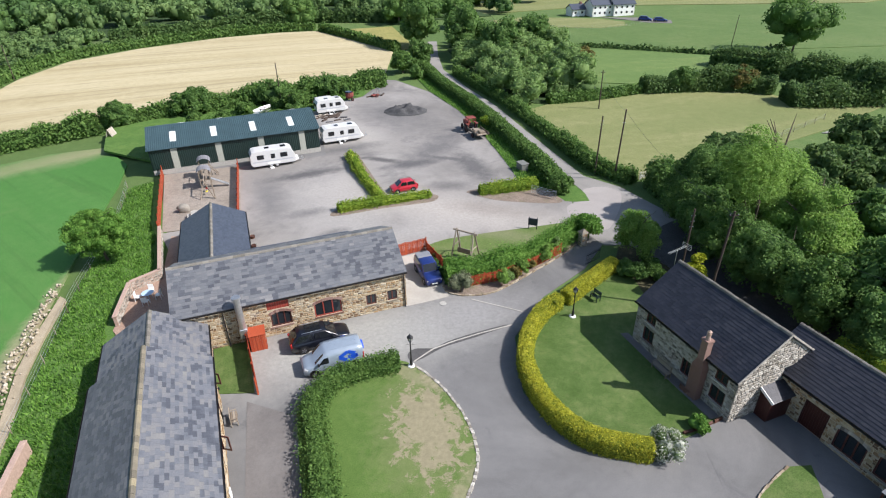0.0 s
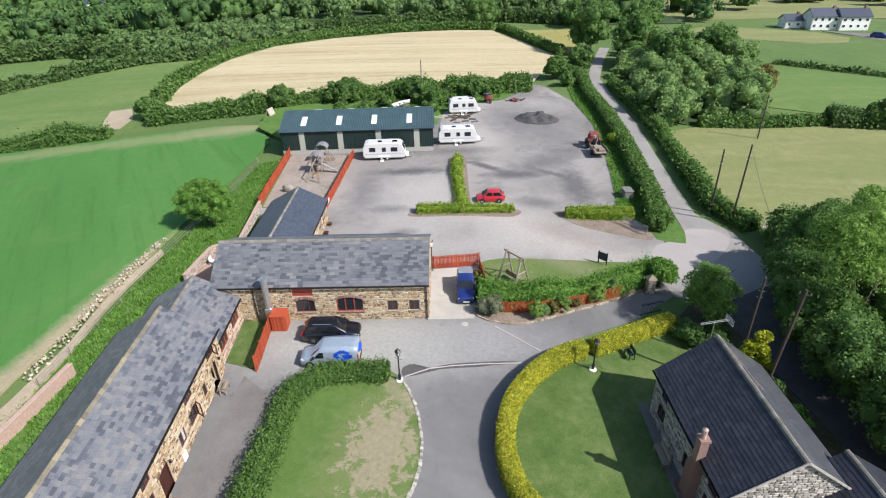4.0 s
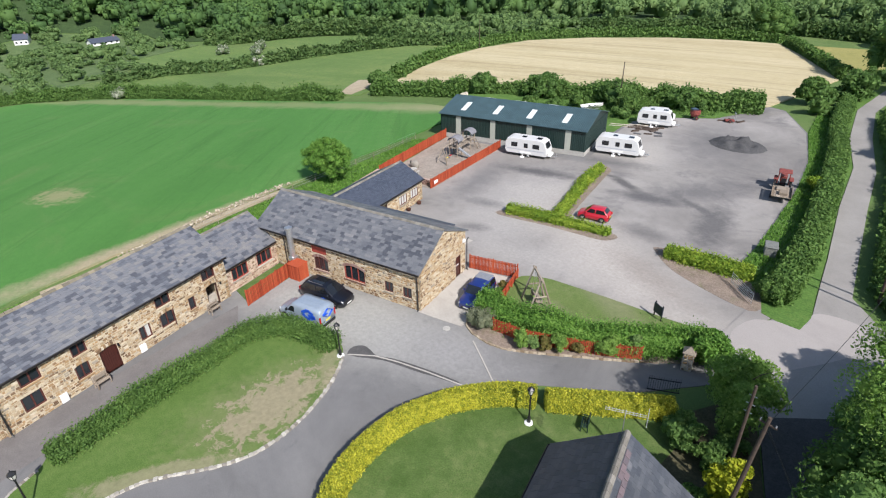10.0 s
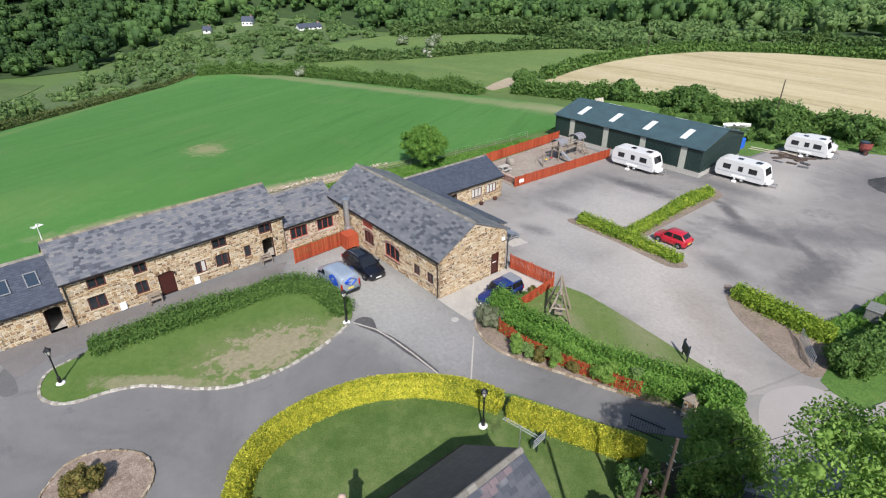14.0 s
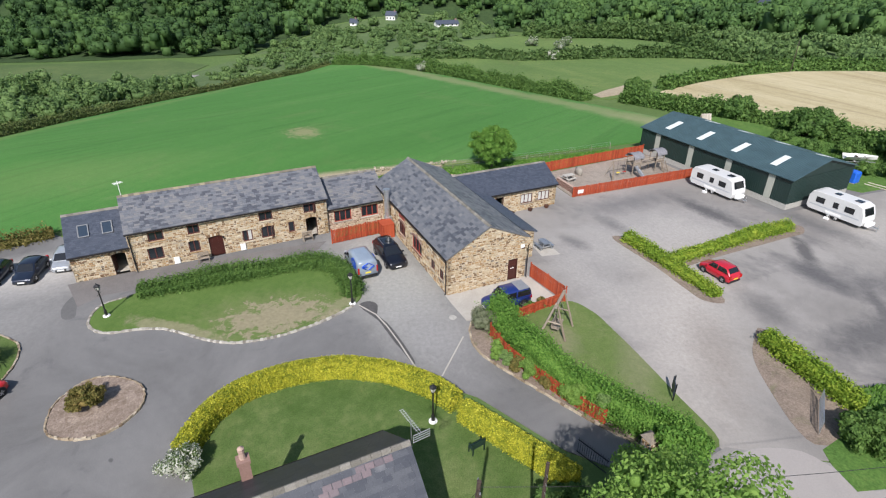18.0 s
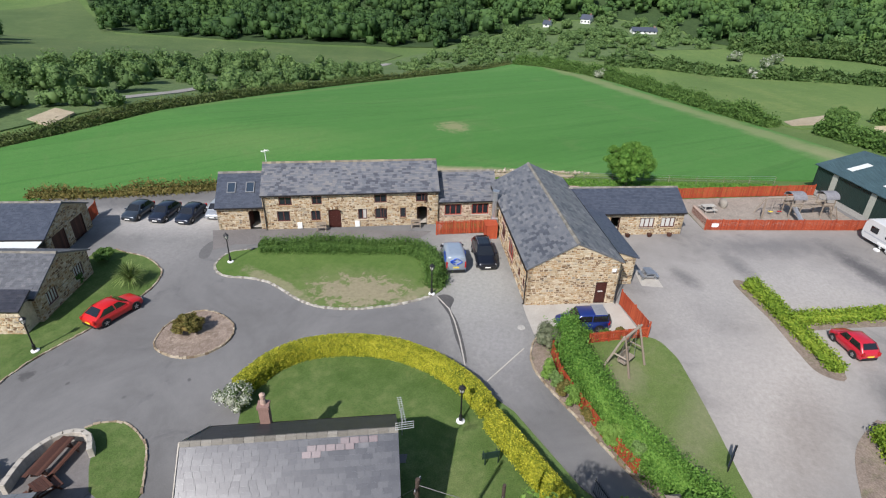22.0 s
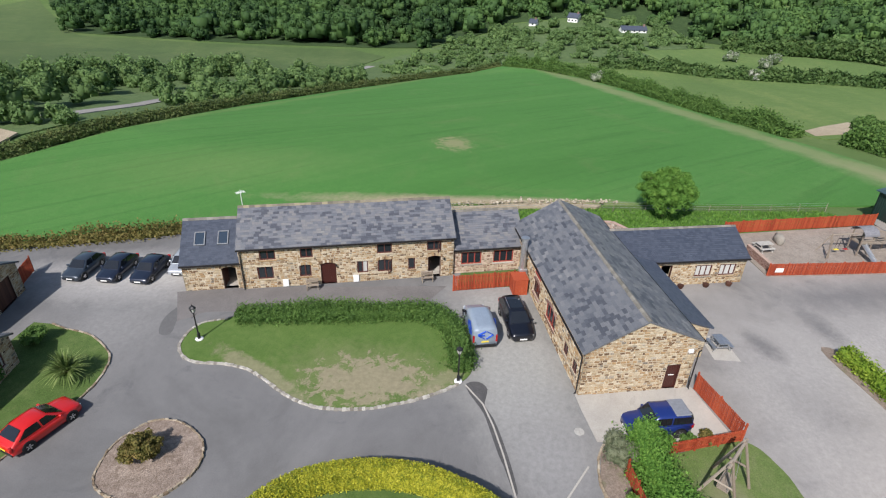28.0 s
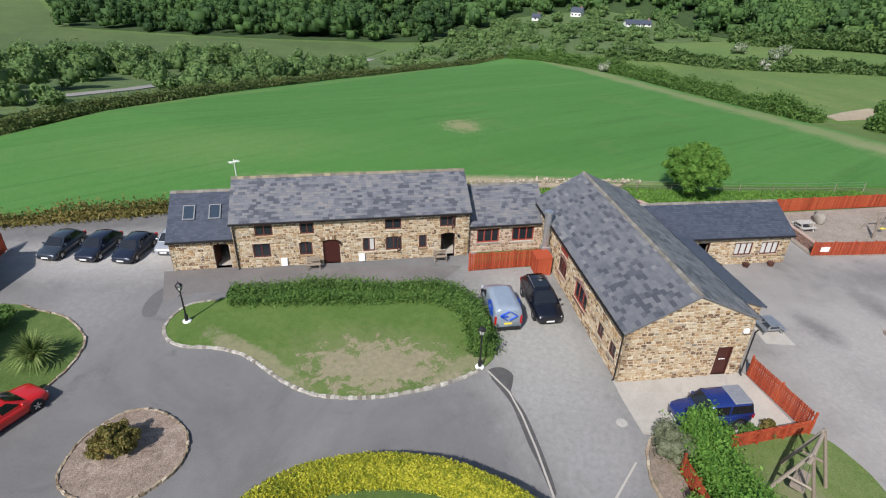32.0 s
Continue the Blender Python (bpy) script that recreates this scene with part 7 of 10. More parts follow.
bush("golden_conifer", 20.5, 38.3, 1.05, 4.6, LEAF_CONIFER, "golden conifer behind the farmhouse", 50, 4200, 0.1, category="conifer", clumps=30)
bush("shrub", 21.5, 36.0, 1.0, 2.2, LEAF_TREE, "leafy shrub behind the house roof", 51, 1400, 0.12)
bush("shrub", 22.6, 34.0, 0.9, 1.9, LEAF_BRIGHT, "leafy shrub behind the house roof", 52, 1200, 0.12)
bush("shrub", 16.3, 41.5, 1.6, 1.5, LEAF_TREE, "spreading dark shrub at the garden corner", 53, 1800, 0.11)
bush("ivy_mound", 13.9, 49.2, 1.6, 2.6, LEAF_BRIGHT, "overgrown hedge end at the gate pillar", 54, 6000, 0.11, clumps=22)
bush("hedge_end", 13.0, 60.2, 1.5, 2.1, LEAF_HEDGE, "bulky bush at the end of the lane hedge", 57, 5000, 0.12, clumps=30)
for i, (x, y, r, h) in enumerate(((-29.5, 92.5, 1.5, 1.6), (-27.6, 95.2, 1.8, 2.0), (-36.5, 95.5, 1.9, 2.2), (-39.5, 92.0, 1.5, 1.7), (-31.0, 98.5, 1.6, 1.8), (-43.5, 90.5, 1.7, 2.0), (-26.5, 101.5, 1.8, 1.9), (-21.0, 108.0, 1.6, 1.7))):
    bush("bramble_bush", x, y, r, h, (LEAF_HEDGE, LEAF_TREE)[i % 2], "spreading bramble bush behind the shed", 580 + i, 1700, 0.14, z=float(ground_z(x, y)), group="brambles behind the shed")
bush("yellow_bush", 5.6, 86.5, 1.2, 1.7, LEAF_LIME, "yellow-flowering bush on the verge", 55, 900, 0.14)
palm = Geo()
rr = random.Random(4)
for i in range(240):
    a, e = rr.uniform(0, 6.283), rr.uniform(0.05, 1.35)
    L = rr.uniform(1.4, 1.95)
    d = Vector((math.cos(a) * math.cos(e), math.sin(a) * math.cos(e), math.sin(e)))
    s = Vector((-math.sin(a), math.cos(a), 0)) * 0.035
    p0 = Vector((0, 0, 0.55))
    p1 = p0 + d * L * 0.55
    p2 = p0 + d * L + Vector((0, 0, -0.3 * math.cos(e) * L))
    palm.add([p0 - s, p0 + s, p1 + s, p1 - s, p2], [(0, 1, 2, 3), (3, 2, 4)])
palm_ob = thing("cordyline", pose(3.55, 5.4, 0.05), "spiky cordyline palm on the cottage lawn", "palm")
part("trunk", Geo().tube((0, 0, -0.05), (0, 0, 0.6), 0.12, 0.1), BARK, palm_ob)
part("leaves", palm, PALM_LEAF, palm_ob)

# ---- trees ----
tree("field_tree", -34.0, 45.2, 5.4, 3.5, LEAF_BRIGHT, "rounded young tree on the grass bank", 60, 26000, 0.08, 170, 0.16, 0.12, z=0, core=0.6, heart=0.5)
tree("gate_tree", 17.9, 45.0, 4.7, 2.1, LEAF_ASH, "small dense tree overhanging the drive gate", 61, 11000, 0.1, 34, 0.12, 0.1, core=0.5, heart=0.35)
tree("lane_ash", 28.0, 44.0, 13.3, 3.0, LEAF_ASH, "tall sunlit ash leaning over the lane", 63, 17000, 0.078, 46, 0.25, 0.88, off=(-3.1, -1.8), core=0.28, heart=0.08)
for i, (x, y, h, r, mt) in enumerate(((30.4, 49.4, 9.6, 4.7, LEAF_ASH), (27.2, 53.0, 8.4, 4.0, LEAF_TREE), (31.4, 41.6, 8.4, 4.2, LEAF_ASH), (36.5, 53, 6, 4.2, LEAF_DARK), (34, 33.5, 8, 4.6, LEAF_TREE), (41, 45, 6.5, 5, LEAF_TREE), (41, 36, 6.5, 5, LEAF_TREE), (40, 26, 7, 4.6, LEAF_TREE), (44, 58, 6, 5, LEAF_DARK), (50, 50, 6.5, 5.5, LEAF_DARK), (50, 38, 6.5, 5.5, LEAF_DARK), (33, 62, 6.5, 4.2, LEAF_DARK), (52, 66, 7, 4.5, LEAF_DARK), (60, 60, 9, 5, LEAF_DARK))):
    tree("ash_tree" if mt is LEAF_ASH else "tree", x, y, h, r, mt, "large sunlit ash tree over the lane" if mt is LEAF_ASH else "dense broadleaf tree in the lane copse", 70 + i, 32000 if i < 3 else 9000 if i < 5 else 4500, 0.115 if i < 3 else 0.22 if i < 5 else 0.3, 90 if i < 3 else 60, 0.35, 0.2, group="copse beside the lane")
for i, (x, y, h, r) in enumerate(((26.6, 54.6, 5.4, 2.3), (26.6, 50.2, 6.2, 2.7), (25.9, 46.3, 6.6, 2.7), (26.6, 42.2, 6.8, 2.8), (27.7, 38.2, 6.8, 2.8), (29.2, 34.0, 6.8, 3.0), (31.0, 29.5, 6.4, 3.0))):
    tree("copse_tree", x, y, h, r, (LEAF_TREE, LEAF_HEDGE)[i % 2], "low leafy tree at the copse edge beside the lane", 640 + i, 9000, 0.12, 60, 0.14, 0.02, group="copse beside the lane", core=0.62, off=((-1.2, -1.9, -1.6, -1.7, -2.0, -1.2, -0.6)[i], 0))
for i, (x, y, h, r, mt) in enumerate(((-8, 156, 13, 6, LEAF_TREE), (3, 146, 11, 5.5, LEAF_TREE), (12, 138, 9.5, 5.5, LEAF_TREE), (21, 150, 8.5, 5, LEAF_TREE), (-8, 135, 5, 3.2, LEAF_TREE), (-11, 126, 4.2, 3, LEAF_HEDGE), (27, 122, 5.5, 4, LEAF_BROWN), (13, 109, 4.5, 3.2, LEAF_TREE),
                                       (-50.5, 195, 10, 5.2, LEAF_TREE), (84, 143, 13.5, 7.6, LEAF_TREE), (44, 107.4, 4.2, 2.6, LEAF_TREE), (55, 107, 4.4, 2.8, LEAF_BROWN),
                                       (-57, 91, 4.4, 3.2, LEAF_TREE), (-46, 96, 4.6, 3.6, LEAF_TREE), (-33, 101, 4.2, 3.6, LEAF_TREE), (-28, 98, 3.2, 2.6, LEAF_HEDGE), (-24, 107, 3.5, 2.6, LEAF_TREE), (-83, 83, 4.2, 3.2, LEAF_TREE), (-18, 200, 9, 6, LEAF_TREE), (2, 190, 10, 6, LEAF_TREE))):
    tree("tree", x, y, h, r, mt, "hedgerow tree beside the lane" if i < 11 else "tree standing in the field hedge", 100 + i, 3600, 0.33 if y > 120 else 0.24, 40, 0.25, 0.04, group="hedgerow trees")


def woodland(name, label, places, material, seed, leaf=0.8, count=150):
    rng = np.random.default_rng(seed)
    out = []
    for x, y, h, r in places:
        z = float(ground_z(x, y))
        out.append(crown(rng, (x, y, z + h * 0.42), r, h * 1.1, 10, count, leaf, spread=0.7, core=0.8, far=True))
    V, F = join(out)
    tagged(new(name, quad_mesh(name, V, F, material)), label, "woodland", kind="stuff")


def scatter(poly, spacing, h, r, seed, jitter=0.5, clear=()):
    rng = np.random.default_rng(seed)
    P = np.array(poly)
    X, Y = np.meshgrid(np.arange(P[:, 0].min(), P[:, 0].max(), spacing), np.arange(P[:, 1].min(), P[:, 1].max(), spacing))
    X = X.ravel() + rng.uniform(-jitter, jitter, X.size) * spacing
    Y = Y.ravel() + rng.uniform(-jitter, jitter, Y.size) * spacing
    ok = inside(poly, X, Y)
    for cx, cy, cr in clear:
        ok &= (X - cx) ** 2 + (Y - cy) ** 2 > cr * cr
    n = ok.sum()
    return np.c_[X[ok], Y[ok], rng.uniform(*h, n), rng.uniform(*r, n)]


COTTAGES = ((-261, 8, 6), (-253, 8.5, 5), (-266, 26, 7), (-257, 27, 5.5), (-250, 55, 9), (-241, 54, 7.5), (-262, 220, 16), (-248, 216, 14))
WOOD_W = [(-285, -300), (-196, -192), (-198, -137), (-201, -103), (-210, -60), (-216, -33), (-250, -14), (-268, -4), (-276, 40), (-262, 72), (-242, 76), (-232, 96), (-212, 122), (-180, 138), (-165, 156), (-150, 200), (-130, 240), (-230, 330), (-330, 260), (-400, 120), (-420, 0), (-400, -120), (-360, -260)]
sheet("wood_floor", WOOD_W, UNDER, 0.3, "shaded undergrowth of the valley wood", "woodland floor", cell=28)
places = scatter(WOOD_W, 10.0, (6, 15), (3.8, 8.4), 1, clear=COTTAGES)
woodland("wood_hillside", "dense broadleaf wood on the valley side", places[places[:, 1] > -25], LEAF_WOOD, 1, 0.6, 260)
# same wood with a darker leaf tone south of y = -25
woodland("oak_wood", "dark wood above the valley pasture", places[places[:, 1] <= -25], LEAF_WOOD_DARK, 11, 0.6, 260)
WOOD_N = [(-130, 240), (-150, 195), (-110, 190), (-100, 215), (-60, 212), (-10, 206), (14, 215), (0, 250), (-60, 300), (-160, 330), (-230, 330)]
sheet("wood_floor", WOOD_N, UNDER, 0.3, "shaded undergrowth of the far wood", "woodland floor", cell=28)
woodland("wood_north", "scattered wood beyond the hay field", scatter(WOOD_N, 11.5, (6, 11), (4.2, 6.5), 2), LEAF_SCRUB, 2, 0.62, 300)
woodland("roadside_bushes", "round bushes where the valley road is hidden", [(-40, -44, 3.4, 2.4), (-43, -42, 3.0, 2.2), (-38, -48, 3.6, 2.6), (-34, -52, 3.6, 2.6), (-28, -52, 3.8, 2.8), (-24, -56, 4, 2.8), (-19, -53, 3.6, 2.6), (-41, -38.5, 2.4, 1.8)], LEAF_SCRUB, 33, 0.32, 320)
SCRUB = [(-62, -40.5), (-62, -34.5), (-72, -32.5), (-100, -26.5), (-124, -18.5), (-124, -44), (-100, -44), (-80, -41)]
sheet("scrub_floor", [(-18, -44), (-62, -36), (-100, -26), (-152, -6), (-168, 5), (-175, 40), (-200, 60), (-212, 30), (-198, -36), (-172, -44), (-120, -66), (-62, -70), (-20, -62)], UNDER_LIGHT, 0.16, "rough vegetation under the valley scrub", "ground", cell=14)
woodland("scrub_valley", "willow scrub along the valley road", scatter(SCRUB, 5.0, (2.2, 5.6), (1.7, 3.2), 3), LEAF_SCRUB, 3, 0.28, 480)
SCRUB_FAR = [(-20, -54), (-44, -51), (-62, -48.5), (-100, -53), (-128, -54), (-128, -62), (-100, -67), (-62, -68), (-30, -64)]
woodland("scrub_roadside", "tall willows on the far side of the valley road", scatter(SCRUB_FAR, 7.6, (2.5, 6.8), (2.0, 3.6), 13), LEAF_SCRUB, 13, 0.28, 560)
SCRUB_END = [(-176, -34), (-196, -32), (-203, -4), (-212, 30), (-204, 56), (-180, 52), (-174, 40), (-171, 8), (-158, -6), (-146, -14), (-150, -30)]
woodland("scrub_valley_end", "low scrub where the road leaves the valley", scatter(SCRUB_END, 6.5, (1.2, 3.4), (2.0, 3.6), 23), LEAF_SCRUB, 23, 0.32, 380)
SCRUB2 = [(-212, -30), (-200, -4), (-212, 32), (-206, 54), (-226, 84), (-244, 74), (-262, 70), (-274, 40), (-266, -2), (-248, -12)]
sheet("scrub_floor", SCRUB2, UNDER_LIGHT, 0.24, "rough vegetation below the wood", "ground", cell=14)
woodland("scrub_meadow", "bushy ground below the wood", scatter(SCRUB2, 7.0, (2.0, 5), (2.8, 4.6), 4, clear=COTTAGES), LEAF_SCRUB, 4, 0.36, 460)
THICKET = [(12, 101), (15.5, 99.5), (26, 103.5), (29, 108), (26, 125), (30, 145), (26, 160), (12, 166), (-1, 168), (-1, 150), (1.5, 140), (5, 122), (9.5, 108)]
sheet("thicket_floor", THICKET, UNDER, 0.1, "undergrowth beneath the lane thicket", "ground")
woodland("lane_thicket", "dense thicket of hazel and willow beside the lane", scatter(THICKET, 4.6, (3.4, 7.5), (2.6, 4.2), 8), LEAF_THICKET, 8, 0.26, 1000)
VERGE_BUSH = [(-6.2, 119), (-5.0, 133), (-6.5, 150), (-10, 152), (-11, 134), (-10, 121)]
woodland("lane_bank_scrub", "bushes on the bank between yard and lane", scatter(VERGE_BUSH, 4.2, (2.2, 4.2), (2.0, 3.0), 9), LEAF_TREE, 9, 0.3, 500)
SCRUB3 = [(-108, 137), (-126, 127), (-162, 130), (-200, 111), (-212, 122), (-180, 140), (-165, 158), (-150, 195), (-114, 190), (-107, 160)]
sheet("scrub_floor", SCRUB3, UNDER_LIGHT, 0.24, "rough vegetation on the bushy slope", "ground", cell=14)
woodland("scrub_slope", "bushy slope between paddock and wood", scatter(SCRUB3, 6.5, (2.0, 5.5), (2.4, 4.4), 10), LEAF_SCRUB, 10, 0.4, 300)
WOOD_BACK = [(-10, 206), (14, 214), (40, 262), (100, 262), (180, 300), (260, 330), (120, 350), (-40, 320), (-60, 290)]
woodland("wood_far", "distant tree belt behind the white farm", scatter(WOOD_BACK, 18, (7, 12), (5, 8), 5), LEAF_WOOD, 5, 0.8, 260)
woodland("trees_valley_field", "clump of oaks in the valley pasture", [(-112, -180, 11, 8), (-126, -183, 12, 9), (-140, -200, 11, 8), (-120, -198, 12, 9), (-146, -222, 12, 9), (-104, -186, 10, 8)], LEAF_WOOD, 6, 0.6, 700)
blos = [(-140, 39.5, 3.4, 2.4), (-180, 91, 4, 3), (-186, 95, 4, 3), (-158, 84, 3.4, 2.6), (-196, 84, 4, 3.2)]
woodland("hawthorn_bushes", "hawthorns in white blossom in the valley", blos, BLOSSOM_MAY, 7, 0.26, 500)


# ---- vehicles ----
def heading(x, y, hx, hy, z=0.0):
    return axes((x, y), (hx, hy), z)


def wheel(parent, x, y, r, side, rim_mat=ALLOY):
    w = 0.2
    t = part("wheel", Geo().lathe([(r * 0.62, -w / 2), (r * 0.93, -w / 2), (r, -w * 0.3), (r, w * 0.3), (r * 0.93, w / 2), (r * 0.62, w / 2)], 20), RUBBER, parent)
    t.matrix_local = pose(x, y, r, 90 if side < 0 else -90)
    g = Geo().lathe([(r * 0.64, w * 0.2), (r * 0.62, w * 0.48), (r * 0.56, w * 0.42), (r * 0.15, w * 0.36), (0.02, w * 0.38)], 20)
    for i in range(5):
        a = 2 * math.pi * i / 5
        g.beam((math.cos(a) * r * 0.1, math.sin(a) * r * 0.1, w * 0.46), (math.cos(a) * r * 0.58, math.sin(a) * r * 0.58, w * 0.46), 0.06, 0.04)
    part("rim", g, rim_mat, t)


def car(name, m, label, L, W, H, color, hood=0.27, cabin=(0.24, 0.42, 0.86, 0.97), belt=0.62, rw=0.76, wr=0.32, group="", roof_color=None, glass_roof=False, rails=False, plate=True, deck=None):
    """A car from lofted sections. x forwards; cabin: windscreen foot, roof front, roof back, rear window foot, as shares from the nose."""
    ob = thing(name, m, label, "car", group)
    X = lambda s: L / 2 - s * L
    zb, zbelt = 0.2, H * belt
    tail = deck or zbelt
    st = [(0.0, 0.72, 0.26, 0.40 * H), (0.015, 0.84, 0.22, 0.47 * H), (0.05, 0.93, zb, 0.50 * H), (0.12, 0.98, zb, 0.545 * H), (cabin[0], 1.0, zb, zbelt - 0.02), (cabin[1], 1.0, zb, zbelt), (0.6, 1.0, zb, zbelt + 0.01), (cabin[2], 0.99, zb, zbelt + 0.02), (0.93, 0.96, zb, tail + 0.02), (0.985, 0.9, 0.24, tail - 0.02), (1.0, 0.8, 0.3, tail - 0.16)]
    prof = [(-0.86, 0.0), (-0.97, 0.12), (-1.0, 0.5), (-0.96, 0.86), (-0.84, 0.97), (-0.4, 1.0), (0.4, 1.0), (0.84, 0.97), (0.96, 0.86), (1.0, 0.5), (0.97, 0.12), (0.86, 0.0)]
    V, F, n = [], [], len(prof)
    for s, w, z0, z1 in st:
        V += [(X(s), y * w * W / 2, z0 + (z1 - z0) * z) for y, z in prof]
    for i in range(len(st) - 1):
        F += [(i * n + k, (i + 1) * n + k, (i + 1) * n + (k + 1) % n, i * n + (k + 1) % n) for k in range(n)]
    F += [tuple(range(n)), tuple(len(V) - 1 - k for k in range(n))]
    part("body", Geo().add(V, F), color, ob, smooth=True)
    hw, hr = W / 2 * 0.93, W / 2 * rw
    a, b, c, d = (X(s) for s in cabin)
    zr, zt = H - 0.04, zbelt - 0.04
    stations = [(a, 0.02), (a + (b - a) * 0.5, 0.52), (a + (b - a) * 0.9, 0.9), (b - (b - c) * 0.12, 0.985), (b + (c - b) * 0.5, 1.0), (c + (b - c) * 0.12, 0.96), (c + (d - c) * 0.2, 0.86), (c + (d - c) * 0.65, 0.45), (d, 0.02)]
    rim = [(-1.0, 0.0), (-0.5, 0.5), (-0.1, 0.88), (0.45, 0.985), (1.0, 1.0)]
    V, F = [], []
    for x, k in stations:
        top = (zr + 0.04 - zt) * k
        half = [(-(hw + (hr - hw) * k * t1), zt + top * t1) if q < 0.4 else (-(hw + (hr - hw) * k) * (1 - q) * 1.35, zt + top * t1) for q, t1 in rim]
        half[-1] = (0.0, zt + top * 1.02)
        ring = half + [(-y, z) for y, z in half[-2::-1]]
        V += [(x, y, z) for y, z in ring]
    n = 9
    F = [(i * n + k, i * n + k + 1, (i + 1) * n + k + 1, (i + 1) * n + k) for i in range(len(stations) - 1) for k in range(n - 1)]
    part("cabin", Geo().add(V, F), roof_color or color, ob, smooth=True)

    def side(x, t, y):
        return (x, y * (hw + (hr - hw) * t * 0.97 + 0.012), zt + (zr + 0.04 - zt) * t)
    lo, hi, mid = 0.16, 0.84, (b + c) / 2 + 0.12
    for y in (-1, 1):
        f0, f1 = a + (b - a) * 0.42, b + (a - b) * 0.06
        r0, r1 = d + (c - d) * 0.32, c + (d - c) * 0.12
        part("side_window", Geo().add([side(f0, lo, y), side(mid + 0.05, lo, y), side(mid + 0.02, hi, y), side(f1, hi, y)], [(0, 1, 2, 3)]), GLASS_CAR, ob)
        part("side_window", Geo().add([side(mid - 0.05, lo, y), side(r0, lo, y), side(r1, hi, y), side(mid - 0.08, hi, y)], [(0, 1, 2, 3)]), GLASS_CAR, ob)
    def sloped(x0, x1, k0, k1, w0, w1, dx):
        z0, z1 = zt + (zr + 0.04 - zt) * k0, zt + (zr + 0.04 - zt) * k1
        return Geo().add([(x0 + dx, -w0, z0 + 0.012), (x0 + dx * 1.6, 0, z0 + 0.02), (x0 + dx, w0, z0 + 0.012), (x1 + dx, -w1, z1 + 0.03), (x1 + dx * 1.6, 0, z1 + 0.045), (x1 + dx, w1, z1 + 0.03)], [(0, 1, 4, 3), (1, 2, 5, 4)])
    part("windscreen", sloped(a + (b - a) * 0.1, a + (b - a) * 0.88, 0.12, 0.88, hw * 0.86, hr * 0.84, 0.015), GLASS_CAR, ob)
    part("rear_window", sloped(c + (d - c) * 0.78, c + (d - c) * 0.24, 0.32, 0.84, hw * 0.78, hr * 0.8, -0.015), GLASS_CAR, ob)
    if glass_roof:
        part("roof_glass", Geo().box(c + 0.5, -hr * 0.75, H - 0.02, b - 0.25, hr * 0.75, H + 0.012), GLASS_CAR, ob, "dark glass roof panel")
    if rails:
        for y in (-1, 1):
            part("roof_rail", Geo().tube((b - 0.2, y * hr * 0.9, H + 0.03), (c + 0.2, y * hr * 0.9, H + 0.03), 0.022), ALLOY, ob)
    for s in (0.19, 0.8):
        for y in (-1, 1):
            wheel(ob, X(s), y * (W / 2 - 0.09), wr, y)
            part("wheel_arch", Geo().lathe([(wr * 1.16, -0.06), (wr * 1.16, 0.06), (0.02, 0.06)], 18), BLACK, ob).matrix_local = pose(X(s), y * (W / 2 - 0.055), wr * 1.02, 90)
    for y in (-1, 1):
        part("headlight", Geo().box(-0.14, -0.15, -0.05, 0.06, 0.15, 0.05, c=0.03), LIGHT_CLEAR, ob).matrix_local = pose(X(0.03), y * W * 0.33, 0.41 * H, 0, -24, -y * 22)
        part("tail_light", Geo().box(-0.09, -0.12, -0.14, 0.06, 0.12, 0.14, c=0.03), LIGHT_RED, ob).matrix_local = pose(X(0.985), y * W * 0.39, tail - 0.14, 0, 0, y * 18)
        part("wing_mirror", Geo().box(-0.06, -0.1, -0.06, 0.07, 0.1, 0.07, c=0.03), color, ob).matrix_local = pose(a - 0.35, y * (W / 2 + 0.06), zbelt + 0.08)
    part("bumper", Geo().box(X(1.0) - 0.02, -W * 0.4, 0.25, X(0.975), W * 0.4, 0.44, c=0.03), BLACK, ob)
    part("grille", Geo().box(X(0.03), -W * 0.26, 0.3, X(0.0) + 0.015, W * 0.26, 0.46, c=0.02), BLACK, ob)
    part("number_plate", Geo().box(X(1.0) - 0.035, -0.26, 0.5, X(1.0) - 0.015, 0.26, 0.61), PLATE_Y, ob, "yellow rear plate")
    part("number_plate", Geo().box(X(0.0) + 0.016, -0.26, 0.33, X(0.0) + 0.03, 0.26, 0.44), PLATE_W, ob, "white front plate")
    return ob


CAR_RED = paint("red_car_paint", (0.55, 0.012, 0.01))
CAR_RED2 = paint("crimson_car_paint", (0.45, 0.015, 0.03))
CAR_BLACK = paint("black_car_paint", (0.006, 0.007, 0.012))
CAR_BLUE = paint("blue_car_paint", (0.014, 0.032, 0.17), 0.2)
CAR_NAVY = paint("navy_car_paint", (0.018, 0.025, 0.045), 0.3)
CAR_SLATE = paint("slate_car_paint", (0.05, 0.065, 0.085), 0.4)
CAR_SILVER = paint("silver_car_paint", (0.5, 0.53, 0.56), 0.5)
VAN_SILVER = paint("pale_blue_van_paint", (0.3, 0.36, 0.43), 0.2)
LOGO_BLUE = plain("blue_vinyl", (0.015, 0.08, 0.5), 0.4, vary=0.05)

